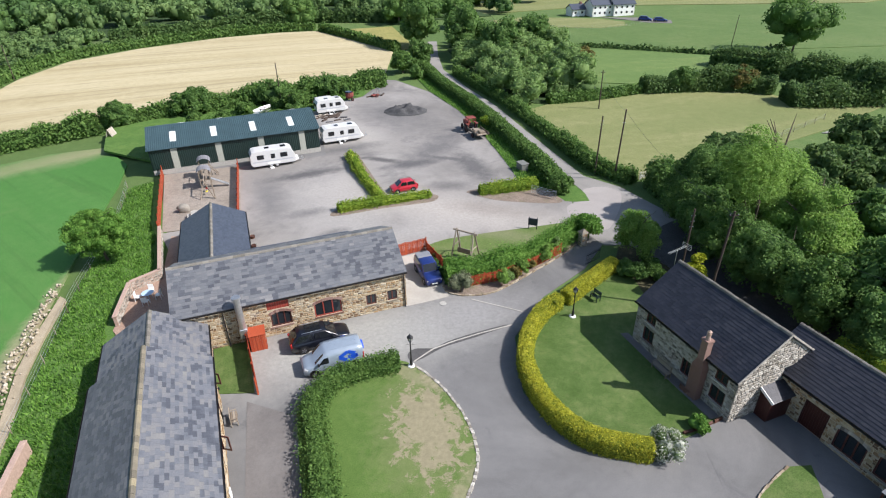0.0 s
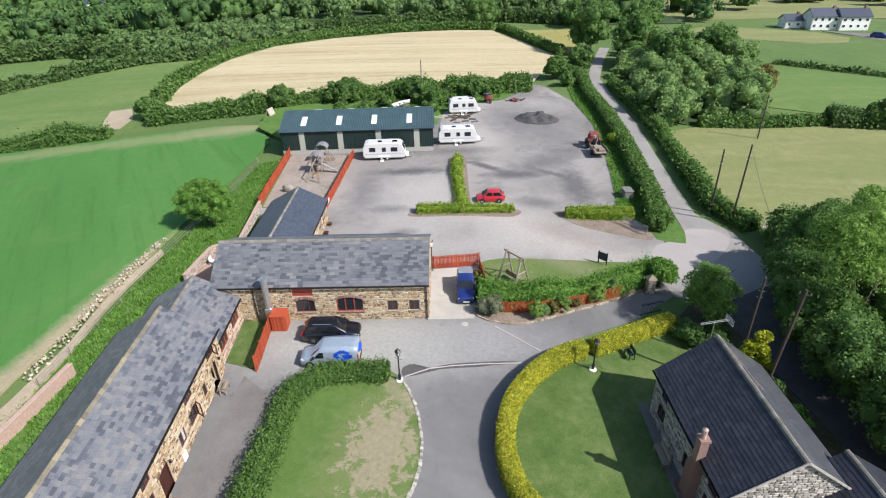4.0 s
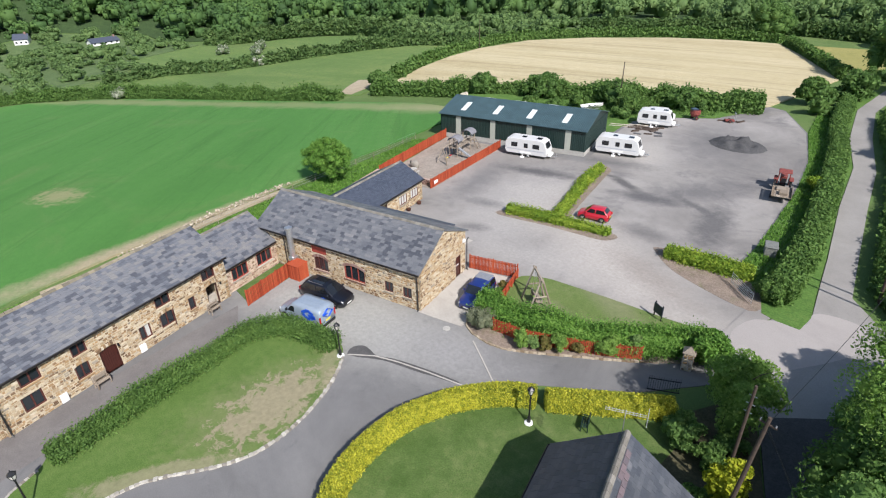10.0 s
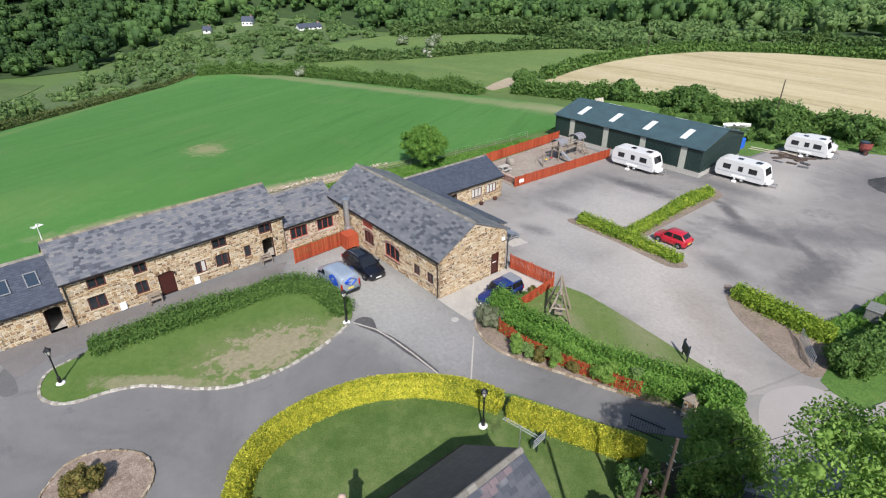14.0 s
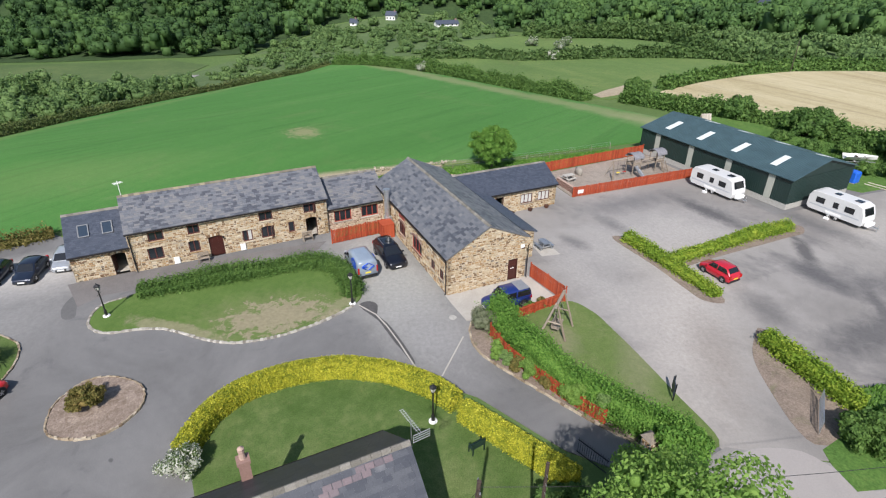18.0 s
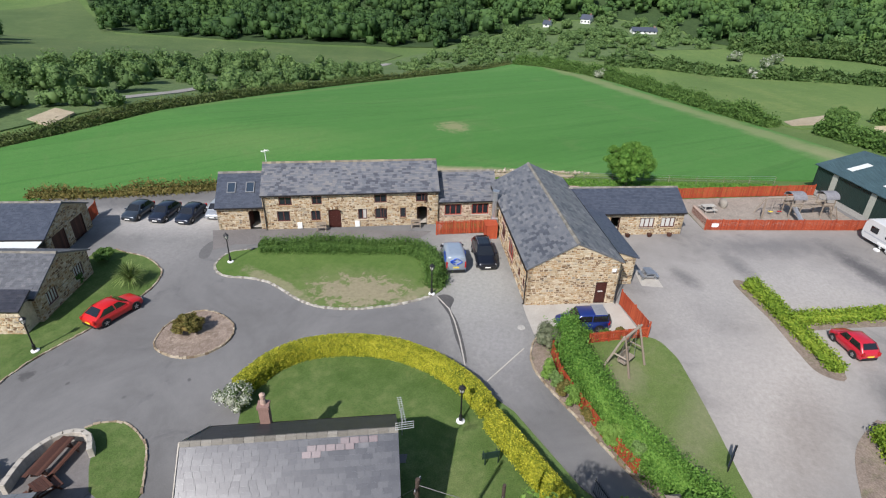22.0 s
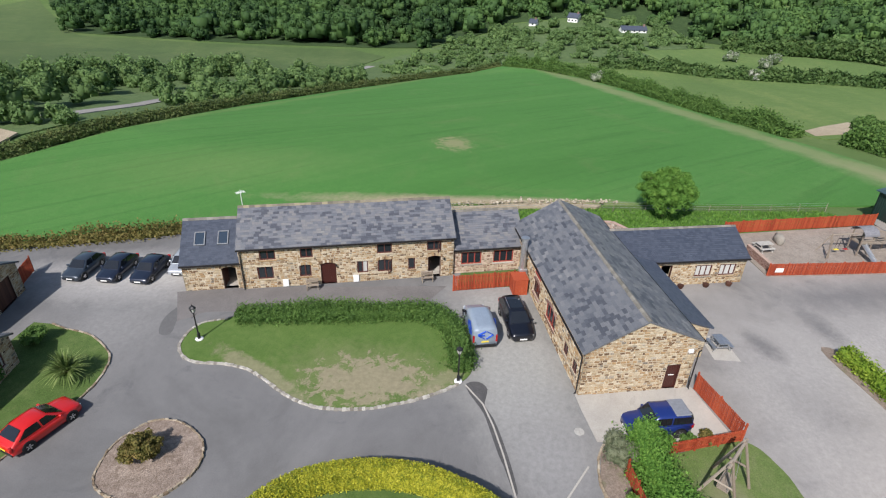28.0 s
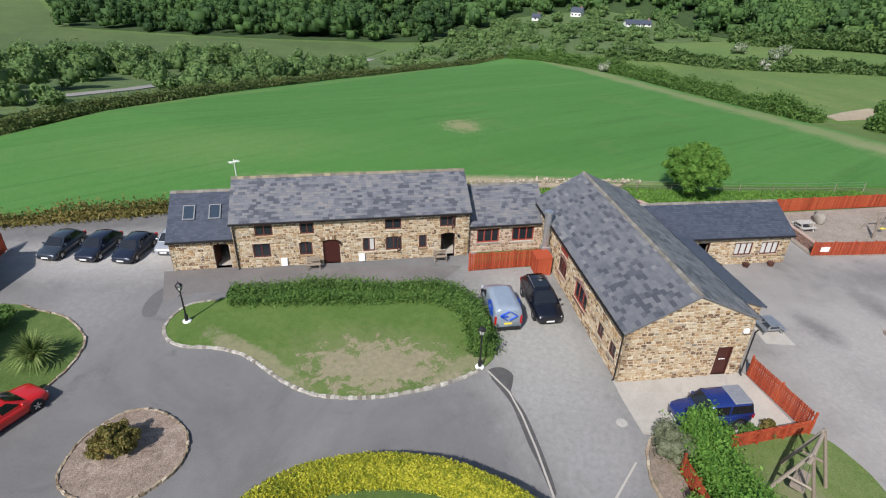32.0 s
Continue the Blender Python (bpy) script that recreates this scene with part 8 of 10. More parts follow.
car("hatchback", heading(7.5, 7.4, -0.985, 0.17), "bright red hatchback parked beside the lawn", 4.1, 1.78, 1.42, CAR_RED, cabin=(0.25, 0.47, 0.72, 0.965), rw=0.68)
car("small_car", heading(-5.9, 61.4, -0.92, -0.38), "small crimson hatchback behind the car park hedge", 3.3, 1.58, 1.42, CAR_RED2, cabin=(0.2, 0.42, 0.8, 0.97), wr=0.29)
car("people_carrier", heading(-10.2, 32.45, 0.92, 0.38), "glossy black estate car with roof rails", 4.55, 1.84, 1.64, CAR_BLACK, cabin=(0.22, 0.42, 0.84, 0.98), rw=0.7, rails=True, glass_roof=True, wr=0.34)
suv = car("off_roader", heading(-2.15, 41.9, 0.36, -0.93), "blue three-door off-roader with a grey hardtop", 3.85, 1.68, 1.66, CAR_BLUE, cabin=(0.27, 0.41, 0.93, 0.99), belt=0.6, rw=0.82, wr=0.36)
part("hardtop", Geo().box(-1.72, -0.66, 1.62, -0.75, 0.66, 1.69, c=0.03), plain("grey_hardtop", (0.2, 0.21, 0.23), 0.5), suv, "grey removable hardtop")
part("spare_wheel", Geo().lathe([(0.1, -0.1), (0.33, -0.1), (0.35, 0.0), (0.33, 0.1), (0.1, 0.1)], 18), RUBBER, suv).matrix_local = pose(-2.0, 0.1, 0.9, 0, 90)
car("farm_car", heading(64.2, 197.5, 0.9, -0.4), "dark blue car parked in front of the white farm", 4.4, 1.8, 1.6, CAR_BLUE, group="cars at the white farm")
car("farm_car", heading(68.4, 195.2, 0.95, -0.2), "blue estate car parked by the far farm", 4.4, 1.8, 1.5, CAR_BLUE, group="cars at the white farm")
car("saloon", heading(-7.55, -3.85, 0.97, 0.15), "slate-blue hatchback in the row of parked cars", 3.75, 1.66, 1.36, CAR_SLATE, group="parked cars", cabin=(0.25, 0.45, 0.76, 0.97), rw=0.7)
car("saloon", heading(-8.2, -1.05, 0.97, 0.15), "dark navy estate in the row of parked cars", 3.9, 1.68, 1.38, CAR_NAVY, group="parked cars", cabin=(0.25, 0.45, 0.76, 0.97), rw=0.7)
car("saloon", heading(-8.8, 1.65, 0.97, 0.15), "dark blue saloon in the row of parked cars", 3.95, 1.68, 1.34, CAR_NAVY, group="parked cars", cabin=(0.26, 0.43, 0.76, 0.9))
car("saloon", heading(-10.55, 3.65, 0.95, 0.25), "silver hatchback beside the barn extension", 3.6, 1.62, 1.38, CAR_SILVER, group="parked cars")


def van(m):
    ob = thing("van", m, "pale silver-blue panel van with blue roundel markings", "van")
    L, W, H = 4.4, 1.8, 1.82
    X = lambda s: L / 2 - s * L
    st = [(0.0, 0.72, 0.28, 0.75), (0.03, 0.88, 0.22, 0.88), (0.1, 0.96, 0.2, 0.97), (0.2, 1.0, 0.2, 1.05), (0.36, 1.0, 0.2, 1.74), (0.42, 1.0, 0.2, 1.8), (0.6, 1.0, 0.2, H), (0.9, 1.0, 0.2, H), (0.985, 0.98, 0.24, H - 0.05), (1.0, 0.95, 0.3, H - 0.12)]
    prof = [(-0.9, 0.0), (-1.0, 0.12), (-1.0, 0.55), (-0.97, 0.8), (-0.88, 0.96), (-0.5, 1.0), (0.5, 1.0), (0.88, 0.96), (0.97, 0.8), (1.0, 0.55), (1.0, 0.12), (0.9, 0.0)]
    V, F, n = [], [], 12
    for s, w, z0, z1 in st:
        V += [(X(s), y * w * W / 2, z0 + (z1 - z0) * z) for y, z in prof]
    for i in range(len(st) - 1):
        F += [(i * n + k, (i + 1) * n + k, (i + 1) * n + (k + 1) % n, i * n + (k + 1) % n) for k in range(n)]
    F += [tuple(range(n)), tuple(len(V) - 1 - k for k in range(n))]
    part("body", Geo().add(V, F), VAN_SILVER, ob, smooth=True)
    part("windscreen", Geo().add([(X(0.21) + 0.03, -0.76, 1.06), (X(0.21) + 0.03, 0.76, 1.06), (X(0.355) + 0.03, 0.7, 1.68), (X(0.355) + 0.03, -0.7, 1.68)], [(0, 1, 2, 3)]), GLASS_CAR, ob)
    for y in (-1, 1):
        s = Geo().add([(X(0.25), y * 0.905, 1.0), (X(0.42), y * 0.91, 1.0), (X(0.42), y * 0.89, 1.5), (X(0.35), y * 0.885, 1.5)], [(0, 1, 2, 3)])
        part("side_window", s, GLASS_CAR, ob)
        part("wing_mirror", Geo().box(-0.07, -0.1, -0.1, 0.07, 0.1, 0.1, c=0.03), BLACK, ob).matrix_local = pose(X(0.25), y * 0.98, 1.12)
        part("headlight", Geo().box(-0.14, -0.16, -0.1, 0.14, 0.16, 0.1, c=0.04), LIGHT_CLEAR, ob).matrix_local = pose(X(0.05), y * 0.66, 0.74, 0, -20, -y * 20)
        part("tail_light", Geo().box(-0.04, -0.07, -0.3, 0.05, 0.07, 0.3, c=0.02), LIGHT_RED, ob).matrix_local = pose(X(0.995), y * 0.82, 0.95)
        for s in (0.17, 0.79):
            wheel(ob, X(s), y * 0.81, 0.31, y)
            part("wheel_arch", Geo().lathe([(0.36, -0.06), (0.36, 0.06), (0.02, 0.06)], 18), BLACK, ob).matrix_local = pose(X(s), y * 0.85, 0.32, 90)
        g = Geo()
        yy = y * 0.912
        for a, b in (((0.74, 1.62), (0.6, 1.25)), ((0.6, 1.25), (0.74, 0.8)), ((0.74, 1.62), (0.86, 1.35)), ((0.9, 1.15), (0.74, 0.8)), ((0.74, 1.15), (0.9, 1.15))):
            g.beam((X(a[0]), yy, a[1]), (X(b[0]), yy, b[1]), 0.014, 0.27)
        part("marking", g, LOGO_BLUE, ob, "blue chevron marking")
    g = Geo()
    for a, b in (((-0.05, 1.62), (-0.55, 1.28)), ((-0.55, 1.28), (-0.05, 0.95)), ((0.0, 1.62), (0.55, 1.34)), ((0.55, 1.28), (0.05, 0.95)), ((0.05, 1.28), (0.55, 1.28))):
        g.beam((X(1.0) - 0.012, a[0], a[1]), (X(1.0) - 0.012, b[0], b[1]), 0.25, 0.012)
    part("marking", g, LOGO_BLUE, ob, "blue chevron marking on the doors")
    part("roof_rib", Geo().box(X(0.93), -0.5, H - 0.004, X(0.5), -0.44, H + 0.015).box(X(0.93), -0.03, H - 0.004, X(0.5), 0.03, H + 0.018).box(X(0.93), 0.44, H - 0.004, X(0.5), 0.5, H + 0.015), VAN_SILVER, ob)
    part("number_plate", Geo().box(X(1.0) - 0.03, -0.26, 0.62, X(1.0) - 0.005, 0.26, 0.73), PLATE_Y, ob, "yellow rear plate")
    part("bumper", Geo().box(X(1.0) - 0.05, -0.8, 0.25, X(0.97), 0.8, 0.45, c=0.03), BLACK, ob)


van(heading(-8.75, 29.9, -0.925, -0.38))


def caravan(m, L, label, stripe):
    """A touring caravan: x towards the drawbar."""
    ob = thing("caravan", m, label, "caravan", "caravans in the yard")
    W, H = 2.2, 2.5
    h = L / 2
    side = [(-h + 0.25, 0.42), (-h, 0.75), (-h + 0.02, 1.9), (-h + 0.3, 2.4), (-h + 0.7, H), (h - 1.0, H), (h - 0.45, 2.3), (h - 0.12, 1.5), (h, 0.9), (h - 0.12, 0.42)]
    n = len(side)
    V = []
    for y, k in ((-W / 2, 0.97), (-W / 2 + 0.06, 1.0), (W / 2 - 0.06, 1.0), (W / 2, 0.97)):
        V += [(x * (1 if k == 1 else 0.985), y, 1.4 + (z - 1.4) * (1 if k == 1 else 0.97)) for x, z in side]
    F = [tuple(range(n)), tuple(3 * n + n - 1 - i for i in range(n))]
    for r in range(3):
        F += [(r * n + i, (r + 1) * n + i, (r + 1) * n + (i + 1) % n, r * n + (i + 1) % n) for i in range(n)]
    part("body", Geo().add(V, F), CARAVAN_WHITE, ob, "white aluminium body")
    for y in (-1, 1):
        for x, w in ((-h * 0.55, 0.9), (0.0, 0.55), (h * 0.48, 0.95)):
            if y == 1 and x == 0:
                continue
            win = part("window", Geo().box(x - w / 2, y * (W / 2 + 0.012) - 0.015, 1.35, x + w / 2, y * (W / 2 + 0.012) + 0.015, 1.95, c=0.012), GLASS_CAR, ob)
        part("stripe", Geo().box(-h + 0.3, y * (W / 2 + 0.004) - 0.008, 0.95, h - 0.4, y * (W / 2 + 0.004) + 0.008, 1.08), stripe, ob)
        for x in (-0.42, 0.38):
            wheel(ob, x, y * (W / 2 - 0.12), 0.31, y, WHITE)
        part("wheel_spat", Geo().box(-0.85, y * (W / 2 + 0.0) - 0.03, 0.55, 0.8, y * W / 2 + 0.03, 0.8, c=0.02), WHITE, ob)
    part("front_window", Geo().add([(h - 0.16, -0.8, 1.45), (h - 0.16, 0.8, 1.45), (h - 0.44, 0.75, 2.2), (h - 0.44, -0.75, 2.2)], [(0, 1, 2, 3)]), GLASS_CAR, ob).location = (0.06, 0, 0)
    part("rear_window", Geo().box(-h - 0.02, -0.7, 1.4, -h + 0.03, 0.7, 1.95, c=0.01), GLASS_CAR, ob)
    part("roof_light", Geo().box(-0.9, -0.3, H - 0.02, -0.3, 0.3, H + 0.07, c=0.03), GLASS_CAR, ob)
    part("roof_light", Geo().box(h * 0.4, -0.35, H - 0.02, h * 0.4 + 0.7, 0.35, H + 0.07, c=0.03), GLASS_CAR, ob)
    part("drawbar", Geo().beam((h - 0.2, 0.55, 0.42), (h + 1.15, 0, 0.42), 0.07, 0.1).beam((h - 0.2, -0.55, 0.42), (h + 1.15, 0, 0.42), 0.07, 0.1).tube((h + 0.95, 0.12, 0.05), (h + 0.95, 0.12, 0.75), 0.035), STEEL, ob)
    part("gas_locker", Geo().box(h - 0.05, -0.6, 0.42, h + 0.4, 0.6, 0.78, c=0.05), WHITE, ob)
    part("step", Geo().box(-h * 0.2, -W / 2 - 0.45, 0.0, -h * 0.2 + 0.5, -W / 2 - 0.12, 0.2, c=0.02), WHITE, ob)
    return ob


STRIPE = plain("grey_stripe", (0.4, 0.42, 0.45), 0.5)
caravan(heading(-24.6, 70.6, 0.92, 0.392), 6.0, "white twin-axle caravan in front of the shed", STRIPE)
caravan(heading(-16.9, 80.2, 0.92, 0.4), 5.9, "white caravan beside the shed end", STRIPE)
caravan(heading(-21.5, 95.6, 0.9, 0.43), 5.2, "white caravan by the far hedge", STRIPE)

# old tractor with a flat trailer
TR = heading(2.8, 84.4, -0.36, 0.93)
trac = thing("tractor", TR, "old red tractor with a cab beside the verge", "tractor")
RUST = plain("rusty_red_paint", (0.2, 0.045, 0.035), 0.7, vary=0.45)
part("bonnet", Geo().box(0.2, -0.35, 0.75, 1.9, 0.35, 1.45, c=0.08), RUST, trac)
part("chassis", Geo().box(-0.6, -0.3, 0.5, 1.7, 0.3, 0.8, c=0.03), BLACK, trac)
cab = Geo()
for x in (-0.95, 0.2):
    for y in (-0.6, 0.6):
        cab.beam((x, y, 0.9), (x, y * 0.9, 2.2), 0.08, 0.08)
cab.box(-1.05, -0.68, 2.2, 0.3, 0.68, 2.3, c=0.04)
part("cab", cab, RUST, trac)
part("seat", Geo().box(-0.8, -0.25, 0.95, -0.4, 0.25, 1.1, c=0.04).box(-0.9, -0.25, 1.05, -0.8, 0.25, 1.5, c=0.02), BLACK, trac)
for y in (-1, 1):
    wheel(trac, -0.55, y * 0.8, 0.7, y, RUST)
    wheel(trac, 1.45, y * 0.65, 0.42, y, RUST)
    part("mudguard", Geo().box(-1.2, y * 0.8 - 0.2, 1.38, 0.1, y * 0.8 + 0.2, 1.46, c=0.03), RUST, trac)
part("exhaust", Geo().tube((1.1, 0.2, 1.4), (1.1, 0.2, 2.1), 0.035), BLACK, trac)
trl = thing("trailer", heading(4.1, 81.2, -0.36, 0.93), "flat wooden farm trailer behind the tractor", "trailer")
for i in range(9):
    part("board", Geo().box(-1.7, -0.95 + 0.21 * i, 0.82, 1.7, -0.95 + 0.21 * i + 0.2, 0.88), WOOD_GREY, trl)
part("frame", Geo().box(-1.7, -0.95, 0.7, 1.7, -0.85, 0.82).box(-1.7, 0.85, 0.7, 1.7, 0.95, 0.82).box(-0.1, -0.9, 0.55, 0.1, 0.9, 0.72).beam((1.7, 0, 0.7), (2.5, 0, 0.6), 0.1, 0.1), BLACK, trl)
for y in (-1, 1):
    wheel(trl, 0.0, y * 0.98, 0.38, y, RUST)
    part("side_board", Geo().box(-1.7, y * 0.97 - 0.02, 0.88, 1.7, y * 0.97 + 0.02, 1.15), WOOD_GREY, trl)
part("load", Geo().box(-1.2, -0.6, 0.88, -0.2, 0.3, 1.2, c=0.06).box(0.1, -0.3, 0.88, 1.2, 0.6, 1.1, c=0.06), WOOD_GREY, trl, "weathered timber load")

# ---- lamps, poles, fences ----
def lamp_post(x, y, label):
    ob = thing("lamp_post", pose(x, y, 0.05), label, "lamp post", "courtyard lamp posts")
    part("base", Geo().lathe([(0.27, 0.0), (0.27, 0.07), (0.2, 0.11), (0.1, 0.12)], 18), WHITE, ob, "white painted round base")
    part("post", Geo().lathe([(0.11, 0.1), (0.11, 0.5), (0.085, 0.56), (0.055, 0.62), (0.045, 2.2), (0.07, 2.24), (0.05, 2.3)], 12), BLACK, ob)
    part("ladder_bar", Geo().tube((-0.3, 0, 2.05), (0.3, 0, 2.05), 0.015), BLACK, ob)
    lan = part("lantern", Geo().lathe([(0.05, 2.3), (0.12, 2.36), (0.125, 2.38), (0.05, 2.38)], 6), BLACK, ob)
    part("hood", Geo().lathe([(0.24, 2.7), (0.22, 2.74), (0.1, 2.86), (0.03, 2.9), (0.03, 2.98), (0.01, 3.02)], 6), BLACK, lan)
    bars = Geo()
    for i in range(6):
        a = math.pi / 3 * i
        bars.beam((0.12 * math.cos(a), 0.12 * math.sin(a), 2.38), (0.21 * math.cos(a), 0.21 * math.sin(a), 2.71), 0.025, 0.025)
    part("lantern_bars", bars, BLACK, lan)
    part("lantern_glass", Geo().lathe([(0.105, 2.385), (0.19, 2.7)], 6), LAMP_GLASS, lan)


for x, y in ((-2.15, 10.93), (-2.9, 29.67), (9.97, 35.55), (12.7, 5.6)):
    lamp_post(x, y, "black Victorian lamp post on a white base" if y > 10 else "black lamp post at the cottage lawn edge")


def pole(name, x, y, h, label, lean=(0, 0), arms=0, r=0.115):
    z = float(ground_z(x, y))
    ob = thing(name, pose(x, y, z), label, "utility pole")
    part("post", Geo().tube((0, 0, -0.3), (lean[0], lean[1], h), r, r * 0.7, 10), WOOD_POLE, ob)
    for i in range(arms):
        zz = h - 0.35 - 0.6 * i
        part("crossarm", Geo().beam((lean[0] - 0.35, lean[1], zz), (lean[0] + 0.35, lean[1], zz), 0.07, 0.07), WOOD_POLE, ob)
        for dx in (-0.3, 0.3):
            part("insulator", Geo().lathe([(0.025, 0), (0.04, 0.03), (0.02, 0.06), (0.035, 0.09), (0.015, 0.12)], 8), LEAD, ob).location = (lean[0] + dx, lean[1], zz + 0.04)
    if arms == 0 and h > 5:
        for zz in (h - 1.6, h - 1.1, h - 0.6):
            part("step_iron", Geo().tube((lean[0] * 0.9 - 0.2, lean[1] * 0.9, zz), (lean[0] * 0.9 + 0.2, lean[1] * 0.9, zz), 0.015, n=5), STEEL, ob)
    return ob


pole("utility_pole", 21.0, 36.3, 9.0, "dark weathered power pole behind the farmhouse", (0.5, 0.35), 1)
pole("utility_pole", 19.85, 39.55, 7.8, "slender grey telegraph pole by the gate tree", (0, 0), 0, 0.1)
pole("utility_pole", 20.6, 64.4, 9.2, "tall dark power pole beside the lane hedge", (-0.1, -1.2), 0)
pole("utility_pole", 18.5, 66.0, 7.95, "dark power pole beside the lane hedge", (-0.2, -1.2), 0)
pole("utility_pole", 25.7, 95.5, 6.6, "grey pole at the edge of the meadow", (0.0, 0), 1)
pole("utility_pole", -31.2, 99.5, 7.9, "thin pole in front of the hay field", (0.0, 0), 0, 0.1)
pole("utility_pole", -103, 130, 8, "thin pole at the corner of the hay field", (0.1, 0), 0, 0.1)
pole("utility_pole", 72.8, 151.6, 7.5, "thin pole in the sheep pasture", (0.3, 0), 0, 0.1)
for a, b in (((21.5, 36.65, 8.7), (20.5, 63.2, 9.0)), ((20.5, 63.2, 9.0), (25.7, 95.5, 6.3)), ((21.5, 36.65, 8.6), (36, 22, 8)), ((21.5, 36.65, 8.4), (24.5, 40.5, 0.1))):
    p = [Vector(a).lerp(Vector(b), i / 10) - Vector((0, 0, 0.9 * 4 * (i / 10) * (1 - i / 10) * (0 if b[2] < 1 else 1))) for i in range(11)]
    ring = [(math.cos(k * 1.5708) * 0.014, math.sin(k * 1.5708) * 0.014) for k in range(4)]
    wire = Geo().add([q + Vector((u, 0, v)) if abs(b[1] - a[1]) > 1 else q + Vector((0, u, v)) for q in p for u, v in ring], [(4 * i + k, 4 * i + (k + 1) % 4, 4 * i + 4 + (k + 1) % 4, 4 * i + 4 + k) for i in range(10) for k in range(4)])
    tagged(part("overhead_wire", wire, BLACK), "thin black overhead wire fixed to the power pole", "wire", "overhead wires")


def paling(name, pts, h, label, group="red fences", gap=0.132, w=0.1, rail_side=1, trellis=False):
    """A close-boarded fence: each paling, post and rail a part."""
    ob = thing(name, Matrix.Identity(4), label, "fence", group)
    pl = Geo().box(-w / 2, -0.012, 0.04, w / 2, 0.012, 1.0).mesh("paling", RED_FENCE)
    r = random.Random(len(pts) * 13 + int(h * 100))
    count = 0
    for (x0, y0), (x1, y1) in zip(pts, pts[1:]):
        L = math.hypot(x1 - x0, y1 - y0)
        a = math.atan2(y1 - y0, x1 - x0)
        m = pose(x0, y0, 0, 0, 0, math.degrees(a))
        for k in (0.25, 0.8):
            part("rail", Geo().box(0, 0.015, h * k, L, 0.06, h * k + 0.08), RED_FENCE, ob).matrix_local = m
        n = max(1, round(L / 1.8))
        for i in range(n + 1):
            part("post", Geo().box(-0.05, 0.015, 0, 0.05, 0.115, h + 0.05, c=0.01), RED_FENCE, ob).matrix_local = m @ pose(L * i / n, 0, 0)
        k = int(L / gap)
        for i in range(k):
            s = new("paling", pl)
            s.parent = ob
            s.matrix_local = m @ Matrix.LocRotScale((gap * (i + 0.5), -0.002, 0), Euler((0, 0, r.uniform(-0.02, 0.02))), (1, 1, h * r.uniform(0.985, 1.015)))
            count += 1
    return ob


paling("red_fence", [(-31.4, 50.9), (-33.0, 54.5), (-38.4, 67.1)], 1.35, "long red-stained paling fence between play area and field")
paling("red_fence", [(-23.6, 53.2), (-29.2, 69.7)], 1.25, "red-stained paling fence along the yard side")
paling("red_fence", [(-6.45, 44.72), (-2.5, 46.78)], 1.4, "red paling fence beside the parked off-roader")
paling("red_fence", [(-2.5, 46.78), (-0.36, 42.62)], 0.95, "low red fence closing the parking pad")
paling("red_fence", [(-4.5, -7.0), (-6.4, -7.9)], 1.45, "short red-stained fence behind the coach house")
paling("red_fence", [(-13.35, 26.9), (-16.25, 33.2)], 1.5, "tall red-stained fence screening the link")
paling("red_fence", [(1.7, 40.1), (4.3, 40.98), (5.95, 42.08), (8.45, 43.8), (10.75, 45.8)], 1.15, "low red fence under the roadside hedge")
bx = thing("bin_store", HALL @ pose(4.9, -1.45, 0), "red-stained boarded bin store by the hall", "bin store")
for i in range(9):
    part("board", Geo().box(0.13 * i, -0.02, 0, 0.13 * i + 0.12, 0.0, 1.45), RED_FENCE, bx)
    part("board", Geo().box(-0.02, 0.13 * i, 0, 0.0, 0.13 * i + 0.12, 1.45), RED_FENCE, bx)
    part("board", Geo().box(1.17, 0.13 * i, 0, 1.19, 0.13 * i + 0.12, 1.45), RED_FENCE, bx)
part("lid", Geo().box(-0.06, -0.08, 1.45, 1.23, 1.2, 1.5, c=0.015), RED_FENCE, bx)


def low_wall(name, pts, h, th, label, mat, body, seed, row=(0.1, 0.16), wid=(0.2, 0.4)):
    for i, ((x0, y0), (x1, y1)) in enumerate(zip(pts, pts[1:])):
        L = math.hypot(x1 - x0, y1 - y0)
        m = pose(x0, y0, 0, 0, 0, math.degrees(math.atan2(y1 - y0, x1 - x0)))
        w = tagged(part(name, Geo().box(0, 0, 0, L, th, h), body), label, "wall", "garden walls")
        w.matrix_world = m
        stones(w, L, h, [], mat, seed + i, near=(0, min(L, 6.0)), row=row, wid=wid)
        c = part("coping", Geo().box(-0.03, -0.05, h, L + 0.03, th + 0.05, h + 0.08, c=0.02), RENDER_PINK, w)


low_wall("brick_wall", [(-28.0, 52.3), (-24.0, 53.6)], 0.75, 0.22, "low brick wall at the play area entrance", BRICK_RED, RENDER_PINK, 300, (0.075, 0.08), (0.2, 0.24))
low_wall("pink_wall", [(-26.4, 21.9), (-24.3, 14.0)], 1.0, 0.3, "pinkish rendered wall behind the barn", STONE_PINK, RENDER_PINK, 320, (0.2, 0.3), (0.35, 0.6))
low_wall("terrace_wall", [(-27.3, 34.6), (-28.7, 39.7), (-26.9, 41.8), (-31.0, 50.6)], 0.95, 0.25, "buff terrace wall behind the hall", STONE_GREY, RENDER_PINK, 310)


